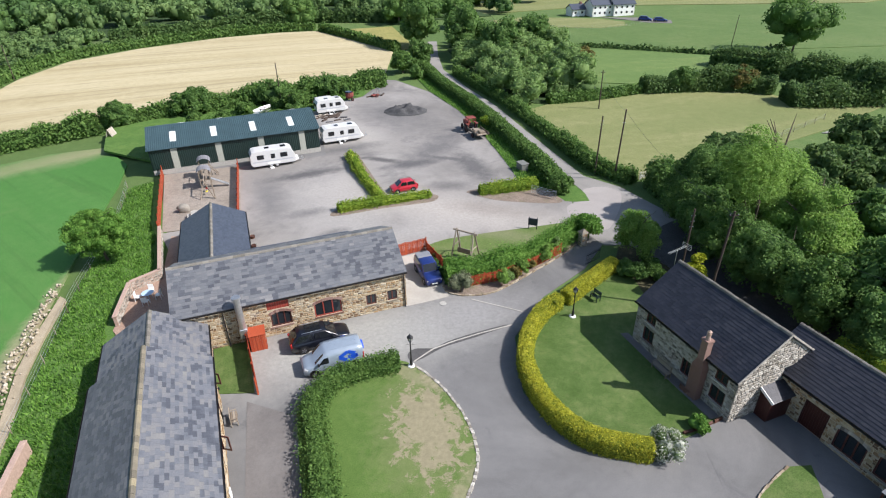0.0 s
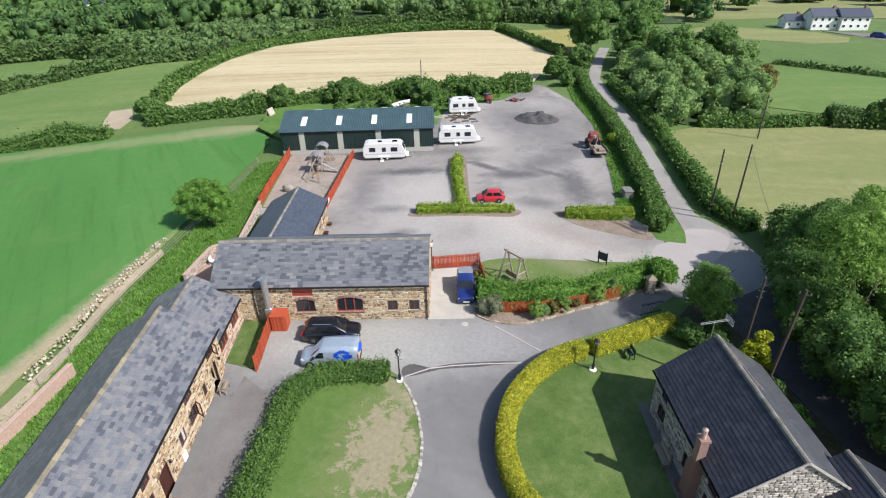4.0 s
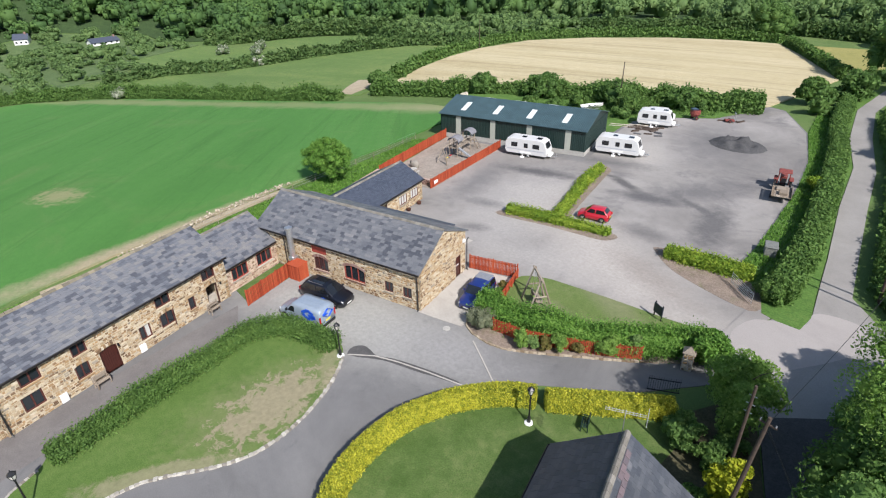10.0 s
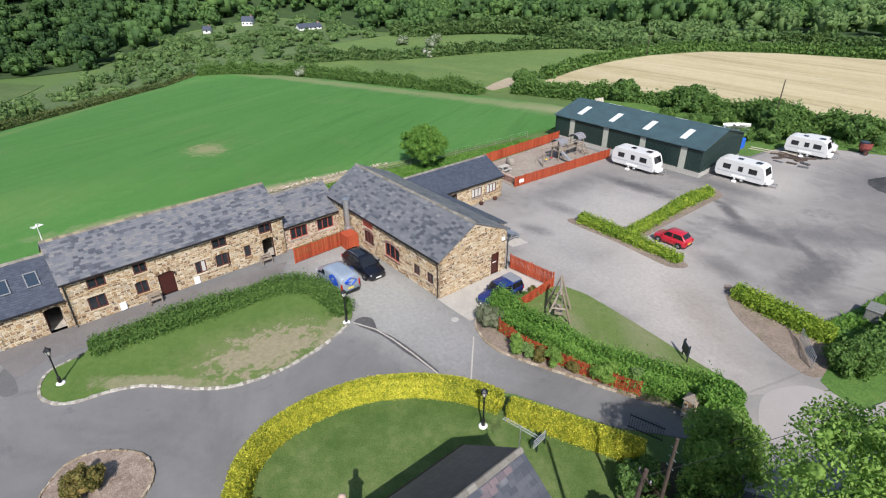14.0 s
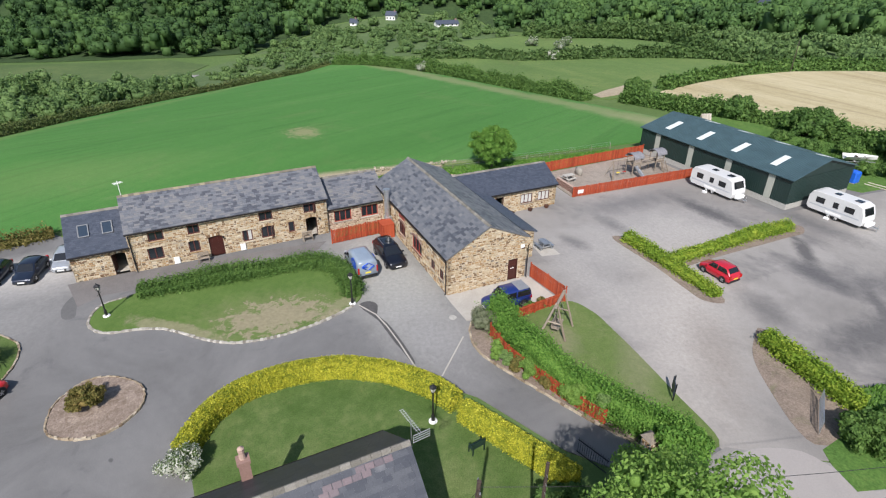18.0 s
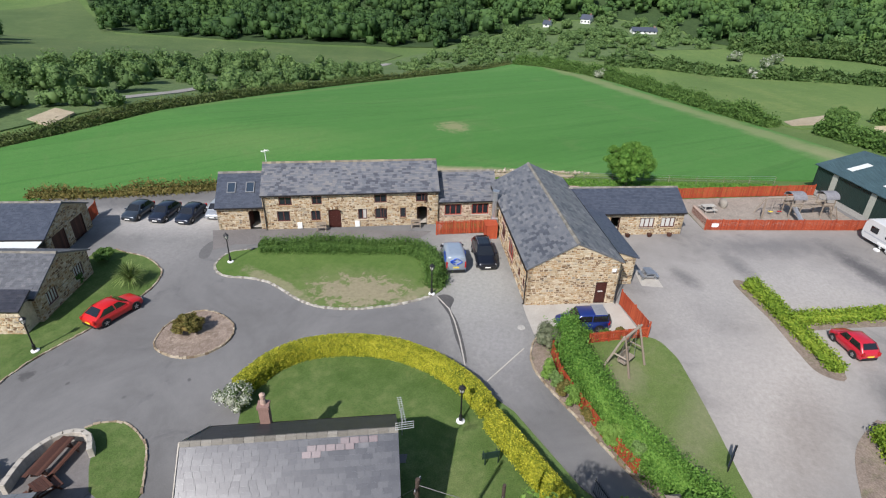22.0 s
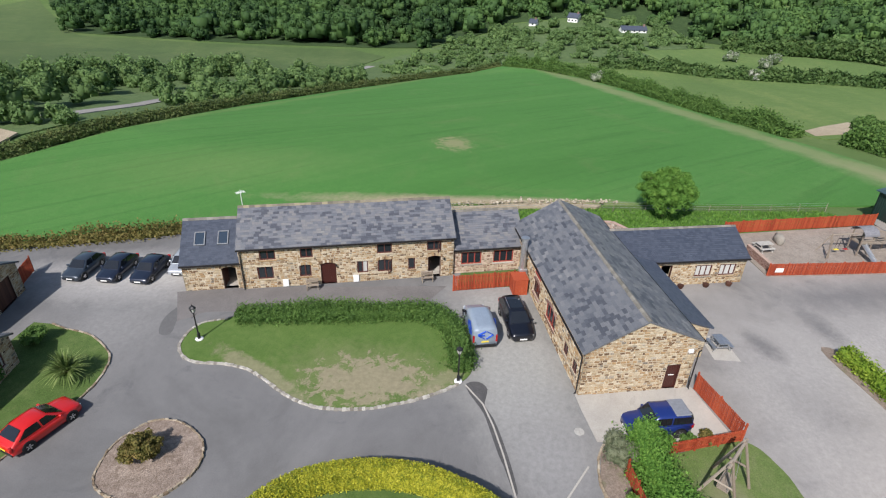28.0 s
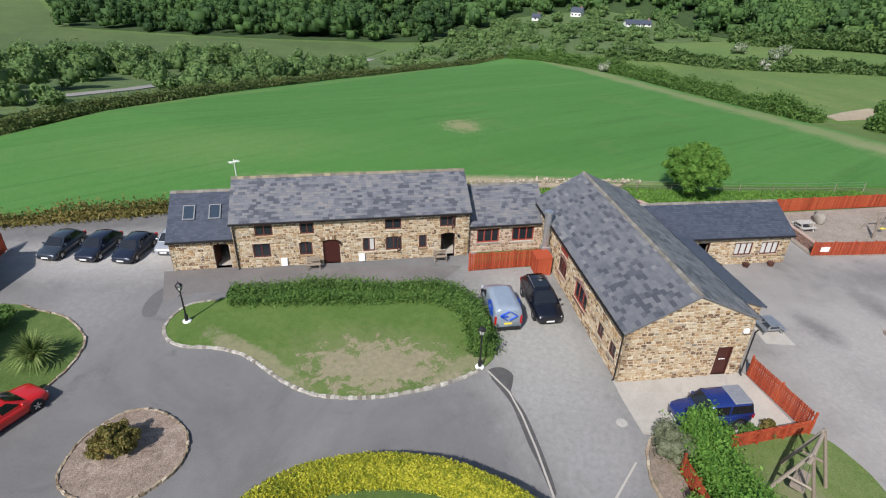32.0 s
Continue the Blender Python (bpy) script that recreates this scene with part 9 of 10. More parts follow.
def wire_fence(name, pts, label, step=2.6, h=1.05):
    ob = thing(name, Matrix.Identity(4), label, "fence")
    line = curve_points(pts, step)
    for x, y in line:
        part("post", Geo().tube((0, 0, -0.2), (0, 0, h), 0.035, 0.03, 6), WOOD_GREY, ob).location = (x, y, float(ground_z(x, y)) + 0.05)
    g = Geo()
    for (x0, y0), (x1, y1) in zip(line, line[1:]):
        for z in (0.4, 0.7, 0.98):
            g.tube((x0, y0, float(ground_z(x0, y0)) + z), (x1, y1, float(ground_z(x1, y1)) + z), 0.01, n=4, caps=False)
    part("wire", g, STEEL, ob)


wire_fence("post_fence", [(-27.3, 20), (-30.2, 29), (-33.3, 38), (-35.4, 46), (-38, 55), (-41.5, 63.5)], "grey post-and-wire fence along the grass bank", 3.4, 0.85)
wire_fence("post_fence", [(60, 87.5), (50, 80), (38, 72)], "post-and-wire fence round the meadow", 3.2)
wire_fence("post_fence", [(14, 188), (30, 184), (48, 182), (58, 188), (66, 192)], "pale post fence in front of the white farm", 4)

# ---- garden and yard things ----
sw_ob = thing("timber_swing", pose(1.35, 45.2, 0.05, 0, 0, 150), "weathered log swing seat frame on the lawn", "swing")
for x in (-0.95, 0.95):
    for y in (-0.95, 0.95):
        part("leg", Geo().tube((x * 1.1, y, 0), (x, 0.06 * (y > 0) - 0.03, 2.95), 0.085, 0.07, 8), WOOD_GREY, sw_ob)
    part("brace", Geo().tube((x * 1.06, -0.52, 1.3), (x * 1.06, 0.52, 1.3), 0.06, n=7), WOOD_GREY, sw_ob)
part("beam", Geo().tube((-1.3, 0, 2.8), (1.3, 0, 2.8), 0.095, 0.085, 8), WOOD_GREY, sw_ob)
part("seat", Geo().box(-0.7, -0.3, 0.55, 0.7, 0.25, 0.61).box(-0.7, 0.24, 0.61, 0.7, 0.3, 1.1), WOOD_GREY, sw_ob, "slatted hanging seat")
for x in (-0.65, 0.65):
    part("chain", Geo().tube((x, -0.25, 0.61), (x, 0, 2.75), 0.015, n=5).tube((x, 0.25, 0.61), (x, 0, 2.75), 0.015, n=5), STEEL, sw_ob)


def picnic_table(name, m, label, mat, L=1.8):
    ob = thing(name, m, label, "picnic table")
    for i in range(5):
        part("top_board", Geo().box(-L / 2, -0.36 + 0.148 * i, 0.72, L / 2, -0.36 + 0.148 * i + 0.138, 0.76), mat, ob)
    for y in (-0.78, 0.5):
        for k in (0, 0.145):
            part("seat_board", Geo().box(-L / 2, y + k, 0.42, L / 2, y + k + 0.135, 0.46), mat, ob)
    for x in (-L * 0.36, L * 0.36):
        for s in (-1, 1):
            part("leg", Geo().beam((x, s * 0.28, 0.72), (x, s * 0.68, 0.0), 0.05, 0.1), mat, ob)
        part("crossbar", Geo().beam((x, -0.78, 0.38), (x, 0.78, 0.38), 0.05, 0.1), mat, ob)
    return ob


picnic_table("picnic_table", heading(-28.8, 54.0, 0.4, -0.9, 0.03), "grey picnic table in the play area", plain("silvered_wood", (0.4, 0.38, 0.34), 0.85, vary=0.25), 1.5)
picnic_table("picnic_table", heading(-11.55, 47.1, 0.937, 0.349, 0.012), "grey picnic table by the lean-to", STEEL, 1.2)
picnic_table("picnic_table", heading(19.75, 15.1, 0.98, 0.15), "long brown garden table in the walled corner", WOOD_RED, 2.6)
picnic_table("picnic_table", heading(21.4, 16.2, 0.3, 0.95), "brown folding bench in the walled corner", WOOD_RED, 1.1)
arc = [(22.0, 14.3), (20.4, 13.75), (19.25, 13.8), (18.4, 14.2), (17.9, 14.95), (18.0, 15.8), (18.75, 16.6)]
for k, ((x0, y0), (x1, y1)) in enumerate(zip(curve_points(arc, 0.55), curve_points(arc, 0.55)[1:])):
    a = math.degrees(math.atan2(y1 - y0, x1 - x0))
    w = tagged(part("curved_wall", Geo().box(-0.02, -0.15, 0, math.hypot(x1 - x0, y1 - y0) + 0.06, 0.15, 0.72, c=0.02), MORTAR_GREY), "segment of the curved rendered garden wall", "wall", "curved garden wall")
    w.matrix_world = pose(x0, y0, 0, 0, 0, a)
sheet("picnic_floor", [(22.0, 14.3), (20.4, 13.75), (19.25, 13.8), (18.4, 14.2), (17.9, 14.95), (18.0, 15.8), (18.75, 16.6), (20.6, 18.3), (22.5, 18), (23, 14.5)], GRAVEL, 0.03, "gravel floor of the walled picnic corner", "patio")
bush("shrub", 21.9, 12.6, 0.9, 1.2, LEAF_TREE, "straggling shrub beside the curved wall", 360, 1200, 0.09)


def bench(m, label, mat, L=1.2):
    ob = thing("bench", m, label, "bench", "benches")
    for i in range(3):
        part("slat", Geo().box(-L / 2, -0.2 + 0.14 * i, 0.42, L / 2, -0.2 + 0.14 * i + 0.12, 0.45), mat, ob)
        part("back_slat", Geo().box(-L / 2, 0.22, 0.55 + 0.13 * i, L / 2, 0.25, 0.55 + 0.13 * i + 0.1), mat, ob)
    for x in (-L / 2 + 0.06, L / 2 - 0.06):
        part("leg", Geo().box(x - 0.03, -0.2, 0, x + 0.03, -0.14, 0.42).box(x - 0.03, 0.2, 0, x + 0.03, 0.26, 0.92).box(x - 0.03, -0.2, 0.6, x + 0.03, 0.22, 0.64), mat, ob)


bench(BARN @ pose(5.55, -0.75, 0.01), "weathered wooden bench against the barn", WOOD_GREY, 1.0)
bench(BARN @ pose(15.05, -0.75, 0.01), "weathered wooden bench against the barn", WOOD_GREY, 1.0)
bench(HOUSE @ pose(4.0, -0.75, 0.09), "grey bench along the farmhouse wall", WOOD_GREY, 1.5)
GREEN_IRON = plain("green_iron", (0.012, 0.03, 0.02), 0.5)
bench(pose(12.3, 37.9, 0.06, 0, 0, -60), "dark green cast-iron garden seat on the lawn", GREEN_IRON, 0.9)

# terrace furniture
tt = thing("garden_table", pose(-26.6, 38.4, 0.03), "round pale blue plastic garden table", "table")
PBLUE = plain("pale_blue_plastic", (0.42, 0.55, 0.68), 0.5, vary=0.05)
part("top", Geo().lathe([(0.5, 0.68), (0.52, 0.7), (0.5, 0.72)], 20), PBLUE, tt)
for i in range(4):
    a = math.pi / 2 * i + 0.6
    part("leg", Geo().tube((0.15 * math.cos(a), 0.15 * math.sin(a), 0.68), (0.38 * math.cos(a), 0.38 * math.sin(a), 0), 0.025), PBLUE, tt)
for i in range(4):
    a = math.pi / 2 * i + 0.2
    c = thing("garden_chair", pose(-26.6 + 0.85 * math.cos(a), 38.4 + 0.85 * math.sin(a), 0.03, 0, 0, math.degrees(a) - 90), "white plastic garden chair at the terrace table", "chair", "terrace chairs")
    part("seat", Geo().box(-0.24, -0.24, 0.4, 0.24, 0.24, 0.45, c=0.02), WHITE, c)
    part("backrest", Geo().box(-0.24, 0.2, 0.45, 0.24, 0.25, 0.9, c=0.02), WHITE, c)
    for x in (-0.2, 0.2):
        for y in (-0.2, 0.2):
            part("leg", Geo().tube((x, y, 0.42), (x * 1.15, y * 1.15, 0), 0.022, n=6), WHITE, c)

# climbing frame in the play area: x along the fence
PF = heading(-31.6, 64.6, -0.37, 0.93, 0.03)
ROOF_GREY = plain("grey_roof_slat", (0.19, 0.19, 0.205), 0.95, vary=0.3)
cf = thing("climbing_frame", PF, "grey timber climbing frame with two roofed towers", "climbing frame")
for cx in (-1.9, 1.9):
    for x in (-0.6, 0.6):
        for y in (-0.6, 0.6):
            part("post", Geo().box(cx + x - 0.05, y - 0.05, 0, cx + x + 0.05, y + 0.05, 2.3), WOOD_GREY, cf)
    for i in range(8):
        part("deck_board", Geo().box(cx - 0.62 + 0.155 * i, -0.65, 1.2, cx - 0.62 + 0.155 * i + 0.145, 0.65, 1.24), WOOD_GREY, cf)
    for i in range(6):
        part("side_board", Geo().box(cx - 0.65, -0.66, 1.3 + 0.1 * i, cx + 0.65, -0.63, 1.3 + 0.1 * i + 0.08) if i < 4 else Geo().box(cx - 0.65, 0.63, 1.3 + 0.1 * (i - 4), cx + 0.65, 0.66, 1.38 + 0.1 * (i - 4)), WOOD_GREY, cf)
    for s in (-1, 1):
        for i in range(6):
            a, b = i / 6, (i + 1) / 6 - 0.015
            ya, yb, za, zb = s * 0.85 * math.cos(1.5708 * a), s * 0.85 * math.cos(1.5708 * b), 2.15 + 0.6 * math.sin(1.5708 * a), 2.15 + 0.6 * math.sin(1.5708 * b)
            part("roof_board", Geo().add([(cx - 0.8, ya, za), (cx + 0.8, ya, za), (cx + 0.8, yb, zb), (cx - 0.8, yb, zb), (cx - 0.8, ya, za + 0.03), (cx + 0.8, ya, za + 0.03), (cx + 0.8, yb, zb + 0.03), (cx - 0.8, yb, zb + 0.03)], [(3, 2, 1, 0), (4, 5, 6, 7), (0, 1, 5, 4), (1, 2, 6, 5), (2, 3, 7, 6), (3, 0, 4, 7)]), ROOF_GREY, cf, "arched grey roof slat")
for i in range(13):
    part("bridge_board", Geo().box(-1.3 + 0.2 * i, -0.45, 1.16 - 0.1 * math.sin(math.pi * i / 12), -1.3 + 0.2 * i + 0.17, 0.45, 1.2 - 0.1 * math.sin(math.pi * i / 12)), WOOD_GREY, cf)
for y in (-0.5, 0.5):
    part("bridge_rail", Geo().beam((-1.3, y, 1.9), (1.3, y, 1.9), 0.06, 0.08), WOOD_GREY, cf)
slide = Geo().add([(0, -0.25, 0), (0, 0.25, 0), (2.0, 0.25, -1.15), (2.0, -0.25, -1.15), (0, -0.25, 0.14), (0, 0.25, 0.14), (2.0, 0.25, -1.01), (2.0, -0.25, -1.01)], [(0, 1, 2, 3), (0, 3, 7, 4), (1, 5, 6, 2)])
part("slide", slide, STEEL, cf, "pale metal slide").matrix_local = pose(-2.2, -0.65, 1.25, 0, 0, -90)
for s in (-0.35, 0.35):
    part("ladder_rail", Geo().beam((2.4 + s, -0.65, 1.25), (2.4 + s, -1.5, 0), 0.06, 0.08), WOOD_GREY, cf)
for i in range(4):
    part("rung", Geo().beam((2.05, -0.8 - 0.17 * i, 1.03 - 0.25 * i), (2.75, -0.8 - 0.17 * i, 1.03 - 0.25 * i), 0.05, 0.05), WOOD_GREY, cf)
part("swing_beam", Geo().tube((-2.5, 0, 2.1), (-5.3, 0, 2.1), 0.07), WOOD_GREY, cf)
for y in (-0.8, 0.8):
    part("swing_leg", Geo().tube((-5.3, 0, 2.15), (-5.6, y, 0), 0.06), WOOD_GREY, cf)
part("climbing_pole", Geo().tube((-5.9, -0.9, 0), (-5.9, -0.9, 2.0), 0.06), WOOD_GREY, cf, "weathered upright pole")
for k, c in enumerate((LIGHT_RED, PLATE_Y)):
    part("swing_seat", Geo().box(-3.5 - k, -0.12, 0.45, -3.05 - k, 0.12, 0.5, c=0.01), c, cf)
    part("swing_rope", Geo().tube((-3.45 - k, 0, 0.5), (-3.45 - k, 0, 2.05), 0.012, n=5).tube((-3.1 - k, 0, 0.5), (-3.1 - k, 0, 2.05), 0.012, n=5), BLACK, cf)


def boulder(name, x, y, z, s, mat, label, seed, cat="rock", group=""):
    r = random.Random(seed)
    bv, bf = ball()
    V = bv * np.array(s) * np.array([[r.uniform(0.8, 1.2)] for _ in range(len(bv))])
    ob = new(name, quad_mesh(name, V, bf, mat))
    ob.matrix_world = pose(x, y, z + s[2] * 0.6, 0, 0, r.uniform(0, 360))
    return tagged(ob, label, cat, group)


boulder("playhouse_rock", -30.9, 55.9, 0.03, (0.7, 0.45, 0.65), STONE_GREY, "pale boulder in the play area", 1)
# stones dug out along the field edge
row = thing("field_stones", Matrix.Identity(4), "long heap of dug pale stones at the field edge", "stone heap")
r5 = random.Random(9)
bv, bf = ball()
rock_meshes = [quad_mesh("rock", bv * np.array([[r5.uniform(0.75, 1.2)] for _ in range(len(bv))]), bf, FIELD_STONE) for _ in range(5)]
ln = curve_points([(-28.9, 20), (-30.4, 24.2), (-32.7, 29.5), (-34.0, 33.3), (-35.5, 39.0), (-35.9, 40.5)], 0.1)
for i in range(295):
    x, y = ln[r5.randrange(len(ln))]
    o = new("rock", rock_meshes[r5.randrange(5)])
    o.parent = row
    s = r5.uniform(0.05, 0.13)
    o.matrix_local = Matrix.LocRotScale((x + r5.gauss(0, 0.32), y + r5.gauss(0, 0.15), 0.2 + s * 0.3), Euler((r5.uniform(0, 3), r5.uniform(0, 3), r5.uniform(0, 3))), (s * r5.uniform(0.8, 1.5), s, s * 0.7))

# mound of planings, scrap and timber at the back of the yard
rng = np.random.default_rng(8)
n = 26
V, F = [], []
for j in range(n):
    for i in range(n):
        u, v = 2 * i / (n - 1) - 1, 2 * j / (n - 1) - 1
        d = math.hypot(u, v)
        V.append((-8.2 + u * 4.0, 95.6 + v * 3.2, 0.012 + max(0, (1 - d ** 1.6)) * 1.35 * (0.7 + 0.6 * noise.noise(Vector((u * 3, v * 3, 0))) + 0.3 * noise.noise(Vector((u * 8, v * 8, 3)))) - (0.2 if d > 0.98 else 0)))
F = [(j * n + i, j * n + i + 1, (j + 1) * n + i + 1, (j + 1) * n + i) for j in range(n - 1) for i in range(n - 1)]
tagged(new("road_mound", quad_mesh("road_mound", V, F, ASH)), "low dark heap of road planings in the yard", "heap")
rh = thing("red_hopper", heading(-19.3, 103.3, 0.6, 0.8), "small dark red hopper trailer by the hedge", "trailer")
part("hopper", Geo().lathe([(0.5, 0.45), (0.8, 0.9), (0.8, 1.5), (0.7, 1.55), (0.65, 1.0)], 12), RUST, rh)
part("canopy", Geo().box(-0.7, -0.55, 1.55, 0.3, 0.55, 1.75, c=0.06), CAR_NAVY, rh)
for y in (-1, 1):
    wheel(rh, 0, y * 0.75, 0.32, y, RUST)
part("drawbar", Geo().beam((0.5, 0, 0.5), (1.6, 0, 0.4), 0.08, 0.08), BLACK, rh)
for i, (x, y, a, L) in enumerate(((-21.0, 92.2, 20, 2.8), (-20.4, 93.0, 35, 2.2), (-21.8, 93.2, 10, 3.2), (-20.0, 94.3, 60, 2.0), (-21.5, 91.4, 75, 2.4), (-14.5, 106.4, 10, 2.2), (-13.5, 107.0, 80, 1.6), (-15.6, 105.8, 40, 2.0), (-22.6, 92.4, 50, 2.6))):
    o = tagged(part("timber_baulk", Geo().box(-L / 2, -0.12, 0, L / 2, 0.12, 0.2, c=0.02), WOOD_POLE), "weathered timber baulk dumped in the yard", "timber", "scrap timber")
    o.matrix_world = pose(x, y, 0.012, 0, 0, a)
fr = thing("metal_trolley", heading(-14.2, 106.2, 0.8, 0.6), "rusty metal trolley among the scrap", "trolley")
part("hoop", Geo().tube((0, -0.5, 0), (0, -0.5, 1.5), 0.05).tube((0, 0.5, 0), (0, 0.5, 1.5), 0.05).tube((0, -0.5, 1.5), (0, 0.5, 1.5), 0.05), STEEL, fr)
part("bed", Geo().box(-1.4, -0.5, 0.25, 0.0, 0.5, 0.4, c=0.03), RUST, fr)
for y in (-1, 1):
    wheel(fr, -0.7, y * 0.55, 0.25, y, RUST)
BIN_SCRAP = plain("dull_scrap", (0.1, 0.1, 0.105), 0.6, 0.4, vary=0.4)
boat = thing("boat", pose(-33.0, 94.6, float(ground_z(-33.0, 94.6)) + 0.05, 0, 0, 70), "small white open boat on a trailer behind the shed", "boat")
hull, rows = Geo(), []
for k in range(9):
    s = k / 8
    w, keel = 0.85 * math.sin(math.pi * min(1.0, 0.3 + 0.75 * (1 - s) ** 0.7) * 0.5) * (1 - s ** 4), 0.55 + 0.25 * s ** 3
    rows.append([(-1.9 + 3.9 * s, y * w, keel + (1.15 + 0.2 * s - keel) * abs(y) ** 1.6) for y in (-1, -0.7, -0.35, 0, 0.35, 0.7, 1)])
hull.add([v for r in rows for v in r], [(7 * k + q, 7 * k + q + 1, 7 * k + q + 8, 7 * k + q + 7) for k in range(8) for q in range(6)] + [tuple(range(7))])
part("hull", hull, FRAME_WHITE, boat, "white fibreglass hull", smooth=True)
part("thwart", Geo().box(-0.5, -0.7, 0.98, -0.2, 0.7, 1.03).box(0.5, -0.6, 1.0, 0.75, 0.6, 1.05), WOOD_POLE, boat)
part("trailer_frame", Geo().beam((-1.6, 0.5, 0.4), (1.9, 0, 0.45), 0.08, 0.1).beam((-1.6, -0.5, 0.4), (1.9, 0, 0.45), 0.08, 0.1).beam((-0.6, -0.75, 0.4), (-0.6, 0.75, 0.4), 0.08, 0.08).box(-0.7, -0.3, 0.45, -0.5, 0.3, 0.6), STEEL, boat)
for y in (-1, 1):
    wheel(boat, -0.6, y * 0.8, 0.27, y)
tank = thing("water_tank", pose(-26.8, 89.1, 0.0, 0, 0, 23), "bright blue plastic tank against the shed end", "tank")
part("drum", Geo().box(-0.6, -0.6, 0.15, 0.6, 0.6, 1.5, c=0.12), plain("tank_blue", (0.015, 0.11, 0.55), 0.4), tank)
part("pallet", Geo().box(-0.65, -0.65, 0, 0.65, -0.45, 0.14).box(-0.65, -0.1, 0, 0.65, 0.1, 0.14).box(-0.65, 0.45, 0, 0.65, 0.65, 0.14), WOOD_GREY, tank)
car("panel_van", heading(-23.0, 99.3, 0.88, 0.47), "white high-roofed van parked behind the caravan", 4.6, 1.85, 1.85, paint("white_van_paint", (0.72, 0.72, 0.7)), cabin=(0.13, 0.27, 0.9, 0.985), belt=0.62, rw=0.86)
hs = Geo()
for k, pts in enumerate((((-26.0, 90.2), (-23.0, 92.4), (-20.5, 97.0)), ((-26.4, 91.0), (-23.4, 93.2), (-21.0, 97.6)))):
    ln2 = curve_points(pts, 0.8)
    for q, r in zip(ln2, ln2[1:]):
        hs.tube((*q, 0.1), (*r, 0.1), 0.08, n=6, caps=False)
tagged(part("hose", hs, WOOD_PALE), "pair of pale pipes lying on the grass", "pipe")
sheet("hardstanding", [(-37.5, 84), (-33.5, 90.5), (-31.0, 89.4), (-34.0, 82.6)], GRAVEL, 0.05, "dark hardstanding strip behind the shed", "hardstanding")
for k, (x, y, a) in enumerate(((-20.6, 89.8, 15), (-19.4, 90.8, 30), (-18.6, 92.2, 5), (-21.6, 90.6, 60), (-17.8, 91.0, 40), (-19.8, 92.6, 80))):
    o = tagged(part("scrap_sheet", Geo().box(-0.6, -0.22, 0, 0.6, 0.22, 0.08 + 0.05 * (k % 3), c=0.02), WOOD_POLE if k % 2 else BIN_SCRAP), "bent scrap metal sheet on the yard edge", "scrap", "scrap heap")
    o.matrix_world = pose(x, y, 0.012, 0, 0, a)
ham = thing("bale_frame", pose(-54.6, 84.0, float(ground_z(-54.6, 84.0)) + 0.05, 0, 0, 95), "pale wooden A-frame shelter on the field edge", "shelter")
for i in range(6):
    for s in (-1, 1):
        part("board", Geo().beam((-0.75 + 0.3 * i, s * 0.8, 0), (-0.75 + 0.3 * i, 0.0, 2.1), 0.28, 0.04), WOOD_PALE, ham)

# gates, pillar, sign, trough
def gate(name, x, y, hx, hy, L, label, mat, bars=6, h=1.1):
    ob = thing(name, heading(x, y, hx, hy), label, "gate")
    for x in (0, L):
        part("stile", Geo().tube((x, 0, 0.15), (x, 0, h), 0.025), mat, ob)
    for i in range(bars):
        z = 0.18 + (h - 0.2) * i / (bars - 1)
        part("bar", Geo().tube((0, 0, z), (L, 0, z), 0.02), mat, ob)
    part("brace", Geo().tube((0.02, 0, 0.2), (L - 0.02, 0, h - 0.05), 0.018), mat, ob)


gate("field_gate", 9.6, 60.1, 0.82, -0.57, 3.2, "galvanised field gate standing open at the yard entrance", STEEL)
gate("field_gate", 23.5, 63.6, 0.75, 0.66, 3.4, "grey metal field gate into the meadow", STEEL)
ig = thing("iron_gate", heading(12.7, 43.6, 0.8, 0.6), "black iron drive gate standing open", "gate")
for z in (0.1, 1.0):
    part("rail", Geo().box(0, -0.02, z, 2.0, 0.02, z + 0.06), BLACK, ig)
for i in range(14):
    part("bar", Geo().tube((0.05 + 0.145 * i, 0, 0.1), (0.05 + 0.145 * i, 0, 1.25), 0.012, n=6), BLACK, ig)
pil = tagged(part("stone_pillar", Geo().box(-0.32, -0.32, 0, 0.32, 0.32, 1.45), MORTAR_GREY), "square stone gate pillar with a pointed cap", "pillar")
pil.matrix_world = Matrix.LocRotScale((13.15, 47.5, 0), Euler((0, 0, 0.4)), (1, 1, 1.0))
for a in (0, 90, 180, 270):
    f = part("face", Geo().box(0, 0.0, 0, 0.64, 0.01, 1.45), MORTAR_GREY, pil)
    f.matrix_local = pose(0, 0, 0, 0, 0, a) @ pose(-0.32, -0.33, 0)
    stones(f, 0.64, 1.45, [], STONE, 400 + a, near=(0, 1))
part("cap", Geo().add([(-0.42, -0.42, 1.45), (0.42, -0.42, 1.45), (0.42, 0.42, 1.45), (-0.42, 0.42, 1.45), (0, 0, 1.85)], [(3, 2, 1, 0), (0, 1, 4), (1, 2, 4), (2, 3, 4), (3, 0, 4)]), plain("weathered_cap", (0.2, 0.17, 0.135), 0.9, vary=0.3), pil)
sg = thing("sign_board", pose(8.6, 50.9, 0.05, 0, 0, -20), "dark notice board on posts at the lawn edge", "sign")
part("board", Geo().box(-0.5, -0.03, 0.45, 0.5, 0.03, 1.25, c=0.01), plain("dark_blue_board", (0.02, 0.03, 0.05), 0.5), sg)
for x in (-0.42, 0.42):
    part("post", Geo().box(x - 0.04, 0.03, 0, x + 0.04, 0.1, 1.35), BLACK, sg)
